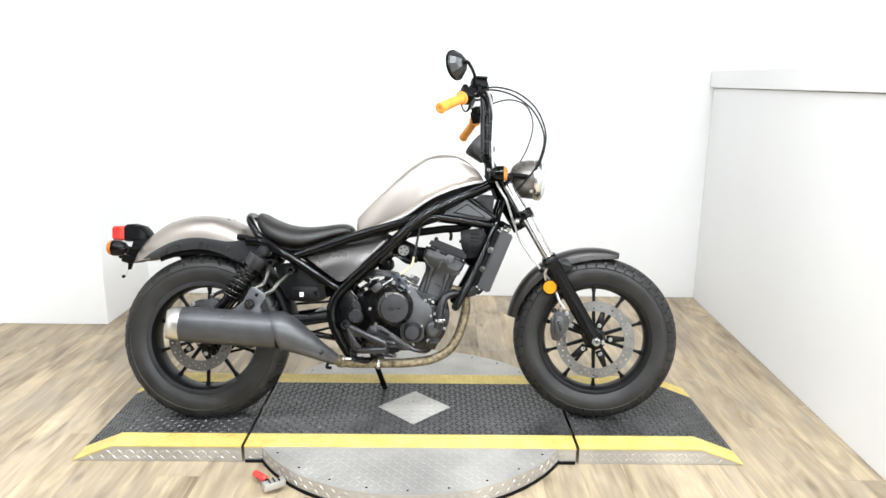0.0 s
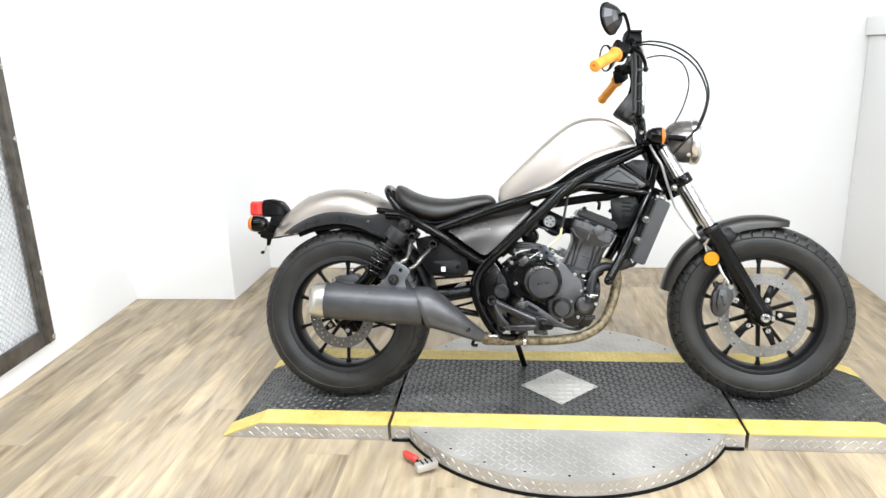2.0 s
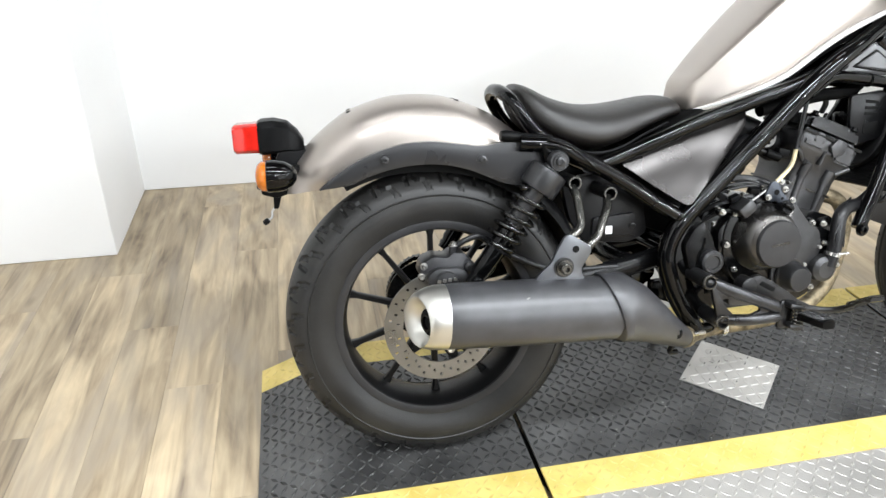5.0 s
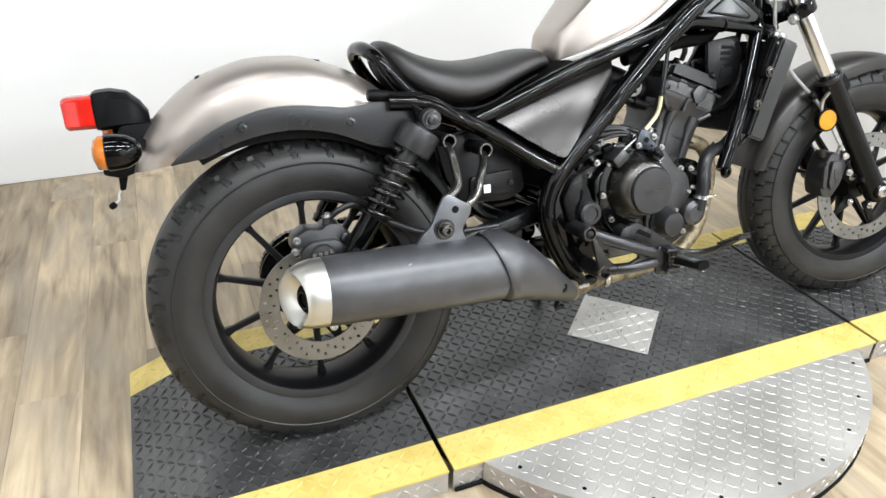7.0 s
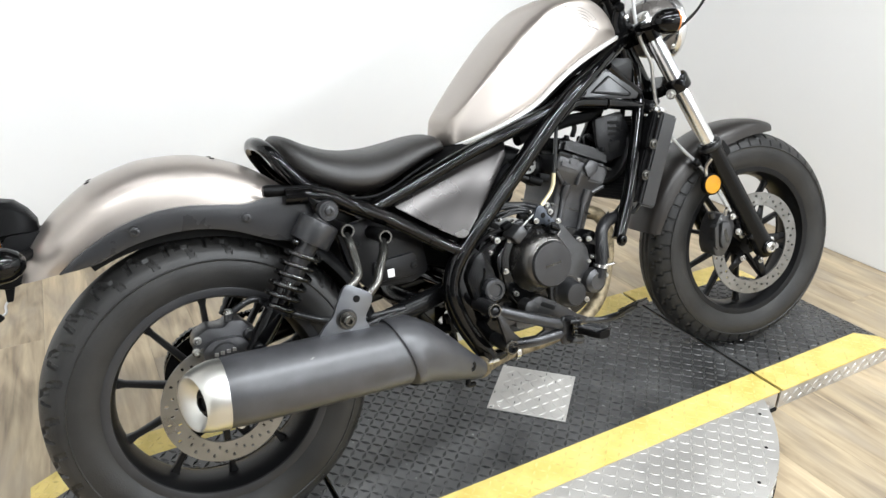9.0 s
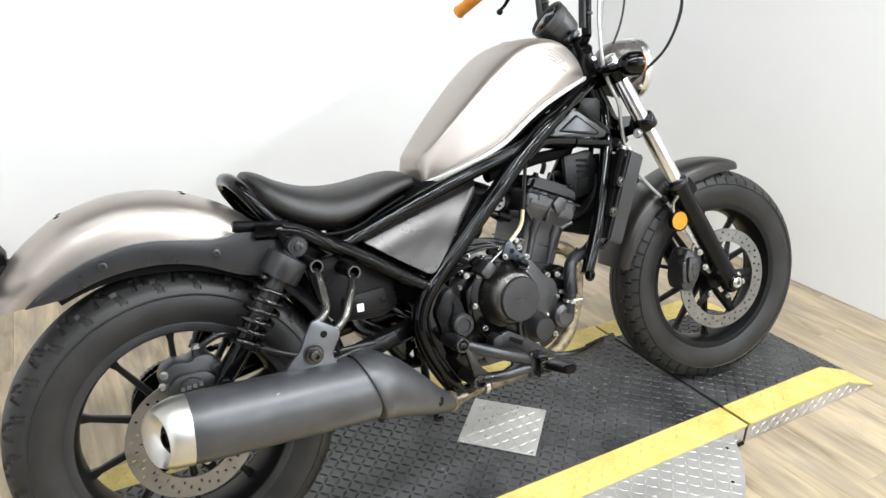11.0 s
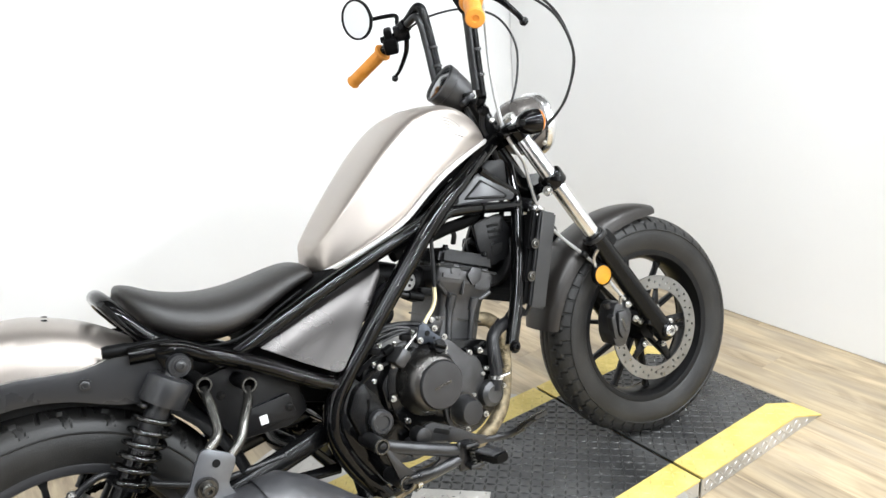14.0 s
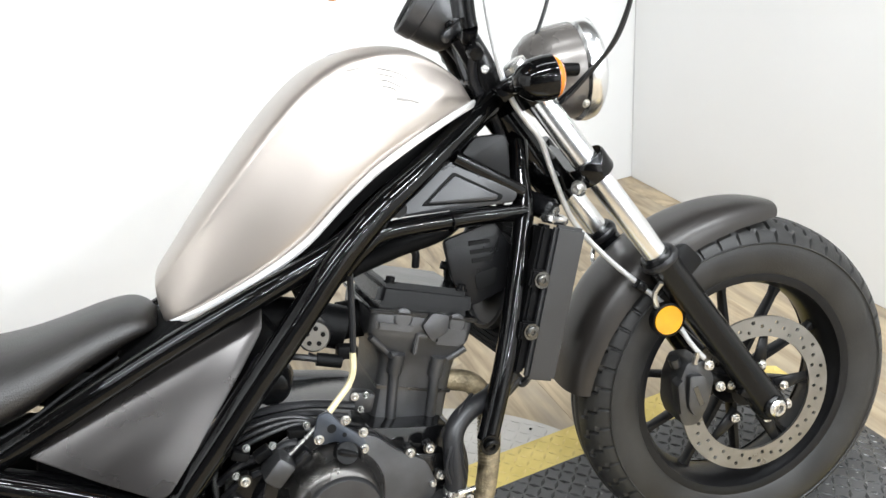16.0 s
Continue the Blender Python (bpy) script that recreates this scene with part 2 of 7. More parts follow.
MAT = {
    "wall": material("white_wall_paint", (0.83, 0.83, 0.826), 0.55, vary=0.015, scale=1.5, grain=0.12, grain_scale=320),
    # Only on unseen walls that darken what the bike reflects.
    "unseen_dark_wall": material("dark_grey_unseen_wall", (0.16, 0.16, 0.165), 0.6, vary=0.05, scale=2, grain=0.12, grain_scale=320),
    "ceiling": material("ceiling_paint", (0.10, 0.098, 0.095), 0.8, vary=0.02, scale=2, grain=0.2, grain_scale=150),
    "subfloor": material("floor_underlay", (0.22, 0.18, 0.135), 0.7, vary=0.2),
    "plank": wood_planks(),
    "ramp": material("worn_black_deck_paint", (0.017, 0.0173, 0.018), 0.43, vary=0.45, scale=6, grain=0.4, grain_scale=260, rough_vary=0.14, second=(0.069, 0.0684, 0.0668), spec=0.85, specks=(95, 0.735, (0.34, 0.335, 0.32))),
    "yellow": material("yellow_safety_paint", (0.68, 0.515, 0.125), 0.5, vary=0.16, scale=14, grain=0.25, grain_scale=240, second=(0.76, 0.60, 0.20)),
    "tread": material("aluminium_tread_plate", (0.50, 0.482, 0.455), 0.45, 0.6, vary=0.20, scale=5, grain=0.15, grain_scale=300, rough_vary=0.12),
    "worn": material("glossy_deck_relief", (0.020, 0.0205, 0.0215), 0.26, 0.1, vary=0.4, scale=22, second=(0.056, 0.056, 0.055), specks=(140, 0.72, (0.30, 0.295, 0.28))),
    "worn_yellow": material("scuffed_yellow_lozenges", (0.64, 0.48, 0.115), 0.45, vary=0.22, scale=40, second=(0.78, 0.61, 0.23)),
    # Real rubber and seams; also the shade inside holes, slots and under the fender.
    "gap": material("black_rubber_and_shade", (0.006, 0.006, 0.006), 0.7, spec=0.1),
    "paint": material("matte_titanium_paint", (0.412, 0.370, 0.334), 0.33, 0.82, vary=0.04, scale=5, grain=0.08, grain_scale=900, rough_vary=0.04),
    "side_paint": material("satin_grey_side_paint", (0.045, 0.0415, 0.040), 0.28, 0.7, vary=0.10, scale=5, rough_vary=0.05),
    # The rim's black made lighter, for the light the flat lip catches.
    "rim_lip": material("lit_satin_rim_lip", (0.034, 0.034, 0.036), 0.34, 0.35, vary=0.15, scale=12, grain=0.05, grain_scale=700, spec=0.4),
    "trim": material("satin_silver_edge", (0.80, 0.79, 0.78), 0.34, 0.45, vary=0.04),
    "gloss": material("gloss_black_enamel", (0.0015, 0.0015, 0.0016), 0.05, vary=0.2, scale=20, grain=0.20, grain_scale=45, rough_vary=0.02, spec=0.26),
    "stay": material("satin_dark_grey_steel", (0.022, 0.0222, 0.0238), 0.28, 0.2, vary=0.12, scale=8, grain=0.1, grain_scale=600, spec=0.55),
    "matte": material("matte_black_plastic", (0.0034, 0.0034, 0.0036), 0.40, vary=0.25, scale=14, grain=0.25, grain_scale=600, spec=0.09),
    "satin": material("satin_black_metal", (0.0040, 0.0040, 0.0043), 0.22, vary=0.3, scale=12, grain=0.12, grain_scale=500, spec=0.18),
    "cap_alloy": material("graphite_cap_paint", (0.060, 0.060, 0.0625), 0.36, 0.8, vary=0.15, scale=15, grain=0.15, grain_scale=700, spec=0.55),
    "engine": material("black_cast_alloy", (0.084, 0.084, 0.086), 0.40, 0.85, vary=0.3, scale=15, grain=0.3, grain_scale=700, spec=0.55),
    "clutch": material("dark_anodised_alloy", (0.088, 0.084, 0.080), 0.28, 0.95, vary=0.2, scale=15, grain=0.1, grain_scale=700),
    "bracket": material("satin_graphite_alloy", (0.056, 0.056, 0.058), 0.30, 0.85, vary=0.2, scale=20, grain=0.15, grain_scale=600),
    "hanger": material("satin_blue_grey_steel", (0.150, 0.156, 0.168), 0.36, 0.85, vary=0.15, scale=20, grain=0.1, grain_scale=600),
    "tube_steel": material("satin_grey_steel", (0.10, 0.097, 0.090), 0.22, 0.9, vary=0.15, scale=20),
    "charcoal": material("satin_charcoal_paint", (0.025, 0.022, 0.020), 0.34, 0.35, vary=0.1, scale=6, grain=0.08, grain_scale=900, spec=0.6),
    "muffler": material("graphite_muffler_coating", (0.048, 0.0482, 0.052), 0.38, 0.25, vary=0.22, scale=24, grain=0.12, grain_scale=600, spec=0.8, specks=(70, 0.765, (0.22, 0.22, 0.21))),
    "steel": material("brushed_steel", (0.66, 0.65, 0.61), 0.34, 1.0, vary=0.10, scale=12, grain=0.1, grain_scale=500),
    "chrome": material("polished_chrome", (0.76, 0.76, 0.76), 0.24, 1.0, vary=0.03, rough_vary=0.04),
    "bolt": material("zinc_bolt", (0.56, 0.55, 0.53), 0.28, 0.95, vary=0.15, scale=60),
    "header": wrapped_pipe(),
    "tyre": material("tyre_rubber", (0.0098, 0.0096, 0.0094), 0.46, vary=0.25, scale=10, grain=0.25, grain_scale=420, rough_vary=0.1, second=(0.0225, 0.0217, 0.0208), spec=0.42),
    "rim": material("black_cast_wheel", (0.006, 0.006, 0.0064), 0.36, vary=0.2, scale=14, grain=0.08, grain_scale=600, spec=0.20),
    "disc": material("ground_brake_steel", (0.26, 0.258, 0.25), 0.30, 0.95, vary=0.12, scale=16, grain=0.12, grain_scale=420),
    "seat": material("black_vinyl_seat", (0.0074, 0.0062, 0.0054), 0.42, vary=0.3, scale=12, grain=0.45, grain_scale=520, spec=0.6),
    "orange": material("orange_rubber_grip", (0.68, 0.245, 0.028), 0.48, vary=0.10, scale=30, grain=0.25, grain_scale=420, second=(0.74, 0.31, 0.055), spec=0.3),
    "shroud": material("grey_black_plastic", (0.011, 0.011, 0.0116), 0.40, vary=0.15, scale=14, grain=0.2, grain_scale=600, spec=0.6),
    "box_plastic": material("satin_black_plastic", (0.0065, 0.0065, 0.007), 0.30, vary=0.2, scale=14, grain=0.2, grain_scale=600, spec=0.2),
    "lamp_shell": material("satin_grey_brown_shell", (0.150, 0.138, 0.128), 0.28, 0.5, vary=0.1, scale=8, grain=0.06, grain_scale=700, spec=0.5),
    "reflex": material("yellow_amber_reflector", (0.50, 0.225, 0.004), 0.14, vary=0.10, scale=60, coat=0.4),
    "amber": material("amber_lens", (0.50, 0.135, 0.005), 0.14, vary=0.10, scale=60, coat=0.4),
    "red": material("red_lens", (0.50, 0.012, 0.006), 0.14, vary=0.10, scale=60, coat=0.4),
    "glass": material("clear_lamp_glass", (0.92, 0.93, 0.93), 0.06, vary=0.01, transmission=0.55),
    "mirror": material("mirror_glass", (0.88, 0.89, 0.90), 0.03, 1.0, vary=0.01, rough_vary=0.01),
    "cable": material("black_cable_sheath", (0.010, 0.010, 0.011), 0.32, vary=0.2, spec=0.4),
    "grey_cable": material("braided_steel_hose", (0.52, 0.52, 0.52), 0.34, 0.6, vary=0.1, grain=0.3, grain_scale=900),
    "spring": material("black_spring_steel", (0.003, 0.003, 0.003), 0.07, vary=0.2, spec=0.8),
    "white": material("white_plastic", (0.78, 0.78, 0.77), 0.4, vary=0.03),
    "mesh": material("galvanised_wire", (0.30, 0.31, 0.33), 0.4, 0.7, vary=0.15, scale=50),
    "rust_steel": material("raw_angle_steel", (0.10, 0.088, 0.075), 0.5, 0.55, vary=0.45, scale=16, grain=0.3, grain_scale=240),
    "red_tag": material("red_painted_metal", (0.62, 0.05, 0.04), 0.4, vary=0.1),
    "dark_line": material("dark_emblem_grey", (0.25, 0.238, 0.228), 0.45, 0.2, vary=0.08),
    "lamp_white": material("white_enamel", (0.85, 0.85, 0.85), 0.35, vary=0.01),
    "gauge": material("dark_gauge_glass", (0.02, 0.022, 0.025), 0.06, vary=0.1, coat=0.5),
    "fin": material("black_radiator_core", (0.006, 0.006, 0.0065), 0.5, vary=0.2, grain=0.4, grain_scale=500, spec=0.12),
    # Near-black plastic; also stands in for the shade under the tank.
    "void": material("dull_black_plastic", (0.0035, 0.0035, 0.0036), 0.6, vary=0.3, scale=18, grain=0.2, grain_scale=500, spec=0.06),
    "block": material("black_painted_block", (0.0030, 0.0030, 0.0032), 0.12, 0.0, vary=0.35, scale=18, grain=0.10, grain_scale=300, spec=0.4),
    "bracket_blue": material("blued_steel", (0.055, 0.062, 0.075), 0.36, 0.6, vary=0.15, scale=20, grain=0.1, grain_scale=600),
    "brass": material("yellowed_connector", (0.54, 0.47, 0.29), 0.45, 0.2, vary=0.15, scale=60),
}


# ---- helpers for shapes ----
def part(name, bm, mat, parent=None, label="", m=None, sharp=38.0, smooth=True):
    """Links a bmesh as one mesh object, under a thing or a part."""
    for f in bm.faces:
        f.smooth = smooth
    if smooth:
        limit = radians(sharp)
        for e in bm.edges:
            if len(e.link_faces) == 2 and e.calc_face_angle(0) > limit:
                e.smooth = False
    data = bpy.data.meshes.new(name)
    bm.to_mesh(data)
    bm.free()
    data.materials.append(MAT[mat])
    ob = new(name, data)
    if parent is not None:
        ob.parent = parent
    if m is not None:
        ob.matrix_basis = m
    if label:
        ob["label"] = label
    return ob


def thing(name, label, category, at=None, group="", kind=""):
    ob = new(name)
    ob.empty_display_size = 0.1
    if at is not None:
        ob.matrix_basis = at
    return tagged(ob, label, category, group, kind)


def V(*a):
    return Vector(a)


def curve_points(pts, n=8, closed=False):
    """A smooth line through the points (Catmull-Rom)."""
    p = [Vector(q) for q in pts]
    if len(p) < 3 and not closed:
        return p
    out = []
    count = len(p) if closed else len(p) - 1
    for i in range(count):
        a = p[(i - 1) % len(p)] if closed or i > 0 else p[0] * 2 - p[1]
        b, c = p[i % len(p)], p[(i + 1) % len(p)]
        d = p[(i + 2) % len(p)] if closed or i + 2 < len(p) else p[-1] * 2 - p[-2]
        for k in range(n):
            t = k / n
            out.append(0.5 * ((2 * b) + (c - a) * t + (2 * a - 5 * b + 4 * c - d) * t * t + (3 * b - a - 3 * c + d) * t ** 3))
    if not closed:
        out.append(p[-1])
    return out


def sweep(bm, pts, radius, seg=10, closed=False, caps=True, flat=1.0):
    """A tube along the points; radius is one number or one for each point."""
    p = [Vector(q) for q in pts]
    n = len(p)
    rad = radius if isinstance(radius, (list, tuple)) else [radius] * n
    tang = []
    for i in range(n):
        a = p[(i - 1) % n] if closed or i > 0 else p[i]
        b = p[(i + 1) % n] if closed or i < n - 1 else p[i]
        tang.append((b - a).normalized())
    up = V(0, 1, 0) if abs(tang[0].y) < 0.9 else V(0, 0, 1)
    side = tang[0].cross(up).normalized()
    rings = []
    for i in range(n):
        side = (side - tang[i] * side.dot(tang[i])).normalized()
        other = tang[i].cross(side)
        rings.append([bm.verts.new(p[i] + (side * math.cos(a) + other * math.sin(a) * flat) * rad[i]) for a in (2 * math.pi * k / seg for k in range(seg))])
    for i in range(n if closed else n - 1):
        r0, r1 = rings[i], rings[(i + 1) % n]
        for k in range(seg):
            bm.faces.new((r0[k], r0[(k + 1) % seg], r1[(k + 1) % seg], r1[k]))
    if caps and not closed:
        bm.faces.new(rings[0][::-1])
        bm.faces.new(rings[-1])
    return bm


def tube(pts, radius, seg=10, n=8, smooth_line=True, **kw):
    bm = bmesh.new()
    line = curve_points(pts, n) if smooth_line else pts
    if isinstance(radius, (list, tuple)) and smooth_line and len(pts) > 2:
        radius = [radius[min(i // n, len(radius) - 1)] * (1 - (i % n) / n) + radius[min(i // n + 1, len(radius) - 1)] * (i % n) / n for i in range(len(line))]
    sweep(bm, line, radius, seg, **kw)
    bmesh.ops.recalc_face_normals(bm, faces=bm.faces)
    return bm


def lathe(profile, seg=48, axis=(0, 1, 0), at=(0, 0, 0), closed=False, bm=None):
    """Turns a profile of (radius, along) round an axis through at."""
    bm = bm or bmesh.new()
    ax = Vector(axis).normalized()
    u = ax.orthogonal().normalized()
    v = ax.cross(u)
    base = Vector(at)
    rings = []
    for r, h in profile:
        if r < 1e-6:
            rings.append([bm.verts.new(base + ax * h)])
        else:
            rings.append([bm.verts.new(base + ax * h + (u * math.cos(a) + v * math.sin(a)) * r) for a in (2 * math.pi * k / seg for k in range(seg))])
    made = []
    pairs = list(zip(rings, rings[1:])) + ([(rings[-1], rings[0])] if closed else [])
    for a, b in pairs:
        for k in range(seg):
            j = (k + 1) % seg
            if len(a) == 1 and len(b) == 1:
                continue
            if len(a) == 1:
                made.append(bm.faces.new((a[0], b[j], b[k])))
            elif len(b) == 1:
                made.append(bm.faces.new((a[k], a[j], b[0])))
            else:
                made.append(bm.faces.new((a[k], a[j], b[j], b[k])))
    bmesh.ops.recalc_face_normals(bm, faces=bm.faces)
    return bm


def box(size, at=(0, 0, 0), turn=(0, 0, 0), bevel=0.004, segments=2, bm=None):
    own = bmesh.new()
    bmesh.ops.create_cube(own, size=1.0)
    for v in own.verts:
        v.co = V(v.co.x * size[0], v.co.y * size[1], v.co.z * size[2])
    if bevel:
        bmesh.ops.bevel(own, geom=own.edges[:], offset=bevel, segments=segments, affect="EDGES", profile=0.5)
    own.transform(pose(*at, *turn))
    return join(bm, own)


def join(bm, other):
    if bm is None:
        return other
    data = bpy.data.meshes.new("tmp")
    other.to_mesh(data)
    other.free()
    bm.from_mesh(data)
    bpy.data.meshes.remove(data)
    return bm


def prism(outline, y0, y1, bevel=0.004, segments=2, bm=None):
    """A plate with an outline in x and z, from y0 to y1."""
    own = bmesh.new()
    a = [own.verts.new((x, y0, z)) for x, z in outline]
    b = [own.verts.new((x, y1, z)) for x, z in outline]
    own.faces.new(a)
    own.faces.new(b[::-1])
    for i in range(len(a)):
        j = (i + 1) % len(a)
        own.faces.new((a[j], a[i], b[i], b[j]))
    bmesh.ops.recalc_face_normals(own, faces=own.faces)
    if bevel:
        bmesh.ops.bevel(own, geom=own.edges[:], offset=bevel, segments=segments, affect="EDGES", profile=0.5, clamp_overlap=True)
    return join(bm, own)


def rounded(outline, r, n=4):
    """An outline whose corners are rounded by about r."""
    out = []
    for i, c in enumerate(outline):
        a, b = Vector(outline[i - 1]), Vector(outline[(i + 1) % len(outline)])
        c = Vector(c)
        ra, rb = min(r, (a - c).length * 0.45), min(r, (b - c).length * 0.45)
        p, q = c + (a - c).normalized() * ra, c + (b - c).normalized() * rb
        for k in range(n + 1):
            t = k / n
            out.append(tuple(p * (1 - t) ** 2 + c * 2 * t * (1 - t) + q * t * t))
    return out


def loft(sections, cap=True, closed_ring=True, bm=None):
    bm = bm or bmesh.new()
    rings = [[bm.verts.new(p) for p in s] for s in sections]
    for a, b in zip(rings, rings[1:]):
        n = len(a)
        for k in range(n if closed_ring else n - 1):
            bm.faces.new((a[k], a[(k + 1) % n], b[(k + 1) % n], b[k]))
    if cap and closed_ring:
        bm.faces.new(rings[0][::-1])
        bm.faces.new(rings[-1])
    bmesh.ops.recalc_face_normals(bm, faces=bm.faces)
    return bm


def solid(bm, thickness):
    """Gives a sheet its thickness."""
    bmesh.ops.recalc_face_normals(bm, faces=bm.faces)
    bmesh.ops.solidify(bm, geom=bm.faces[:], thickness=thickness)
    bmesh.ops.recalc_face_normals(bm, faces=bm.faces)
    return bm


def interp(x, table):
    xs = [r[0] for r in table]
    return [float(np.interp(x, xs, [r[k] for r in table])) for k in range(1, len(table[0]))]


def smooth_table(table, n):
    pts = np.array(table, float)
    out = []
    for i in range(len(pts) - 1):
        a = pts[i - 1] if i else 2 * pts[0] - pts[1]
        b, c = pts[i], pts[i + 1]
        d = pts[i + 2] if i + 2 < len(pts) else 2 * pts[-1] - pts[-2]
        for k in range(n):
            t = k / n
            out.append(0.5 * (2 * b + (c - a) * t + (2 * a - 5 * b + 4 * c - d) * t * t + (3 * b - a - 3 * c + d) * t ** 3))
    out.append(pts[-1])
    return out


def bolt_head(at, axis=(0, -1, 0), r=0.006, h=0.005, washer=True, seg=12):
    prof = [(r * 1.45, 0), (r * 1.45, h * 0.3), (r, h * 0.3), (r, h * 0.85), (r * 0.8, h), (r * 0.45, h), (r * 0.4, h * 0.6), (0, h * 0.6)]
    if not washer:
        prof = prof[2:]
        prof[0] = (r, 0)
    return lathe(prof, seg, axis, at)


def joined_mesh(name, verts, faces, mat, parent=None, label="", kind="", smooth=False):
    data = bpy.data.meshes.new(name)
    data.from_pydata(verts, [], faces)
    data.materials.append(MAT[mat])
    if smooth:
        data.polygons.foreach_set("use_smooth", [True] * len(data.polygons))
    ob = new(name, data)
    if parent is not None:
        ob.parent = parent
    return tagged(ob, label, "", "", kind)


# ---- the room ----
def wall_slab(name, a, b, thick, z0, z1, label, mat="wall"):
    """An upright slab along the floor line a to b, thick to its left."""
    a, b = V(*a, 0), V(*b, 0)
    side = V(0, 0, 1).cross(b - a).normalized() * thick
    bm = bmesh.new()
    low = [bm.verts.new((p.x, p.y, z0)) for p in (a, b, b + side, a + side)]
    top = [bm.verts.new((p.x, p.y, z1)) for p in (a, b, b + side, a + side)]
    bm.faces.new(low)
    bm.faces.new(top)
    for i in range(4):
        bm.faces.new((low[i], low[(i + 1) % 4], top[(i + 1) % 4], top[i]))
    bmesh.ops.recalc_face_normals(bm, faces=bm.faces)
    bmesh.ops.bevel(bm, geom=bm.edges[:], offset=0.003, segments=1, affect="EDGES")
    ob = part(name, bm, mat, smooth=False)
    return tagged(ob, label, "wall", "", "structure")


BACK, FRONT = 1.777, -4.2
FAR = -6.4
wall_slab("wall_north", (5.2, BACK), (-1.9, BACK), -0.12, 0, CEILING, "smooth white painted back wall")
wall_slab("wall_pillar", (-0.984, BACK + 0.01), (-0.984, 1.163), -0.62, 0, CEILING, "white painted square column standing proud of the wall")
wall_slab("wall_west", (-1.582, 1.175), (-1.432, -2.0), -0.12, 0, CEILING, "white painted side wall behind a wire panel")
wall_slab("wall_east", (2.430, -2.3), (2.578, BACK - 0.004), -0.14, 0, 1.350, "white half-height partition wall")
cap = wall_slab("trim_wall_cap", (2.408, -2.3), (2.556, BACK - 0.004), -0.185, 1.353, 1.454, "white flat cap on top of the half wall")
tagged(cap, "white flat cap on top of the half wall", "trim")
# Whitened so that the bike's side reflections turn brighter.
wall_slab("wall_far_east", (5.2, FAR), (5.2, BACK), -0.12, 0, CEILING, "wall beyond the half wall, whitened to brighten reflections")
# Unseen walls, added dark and white to shape what the paint reflects.
wall_slab("wall_far_south", (-5.2, FAR), (1.9, FAR), -0.12, 0, CEILING, "unseen dark grey wall added to darken reflections", "unseen_dark_wall")
wall_slab("wall_far_south_east", (1.903, FAR), (5.2, FAR), -0.12, 0, CEILING, "unseen white wall added to brighten reflections", "wall")
wall_slab("wall_far_west", (-5.0, BACK), (-5.0, FAR), -0.12, 0, CEILING, "unseen dark grey wall added to darken reflections", "unseen_dark_wall")
wall_slab("wall_north_west", (-1.9, BACK), (-5.0, BACK), -0.12, 0, CEILING, "unseen dark grey wall added to close the room", "unseen_dark_wall")

# The unseen ceiling is kept dark to deepen reflections from above.
bm = box((10.6, 10.6, 0.1), (0.1, -3.4, CEILING + 0.05), bevel=0)
tagged(part("ceiling", bm, "ceiling", smooth=False), "plain dark grey ceiling", "ceiling", "", "structure")
bm = box((10.6, 10.7, 0.10), (0.1, -3.4, -0.058), bevel=0)
floor = tagged(part("floor", bm, "subfloor", smooth=False), "pale wood-look vinyl plank floor", "floor", "", "structure")


def ceiling_fixture(x, y):
    top = thing("ceiling_light", "white enamelled tube light fixed to the ceiling", "lamp", pose(x, y, CEILING), "ceiling lights")
    part("housing", box((1.25, 0.16, 0.05), (0, 0, -0.026), bevel=0.006), "lamp_white", top)
    part("end_cap", box((0.03, 0.165, 0.06), (-0.64, 0, -0.031), bevel=0.004), "lamp_white", top)
    part("end_cap", box((0.03, 0.165, 0.06), (0.64, 0, -0.031), bevel=0.004), "lamp_white", top)


for lx, ly, watts in LAMPS:
    ceiling_fixture(lx, ly)


# Fixtures for the added globes, out of view.
def pendant(x, y):
    top = thing("added_pendant", "unseen white pendant lamp added to light the bike", "lamp", pose(x, y, CEILING), "pendant lights")
    part("ceiling_rose", lathe([(0.0, -0.03), (0.04, -0.028), (0.055, -0.001), (0.0, -0.001)], 24, (0, 0, 1)), "lamp_white", top)
    part("cord", tube([(0, 0, -0.03), (0, 0, -0.20)], 0.004, 8), "cable", top)
    part("lamp_holder", lathe([(0.012, -0.19), (0.03, -0.20), (0.035, -0.27), (0.0, -0.275)], 24, (0, 0, 1)), "lamp_white", top)


for lx, ly, watts in GLOBES:
    pendant(lx, ly)


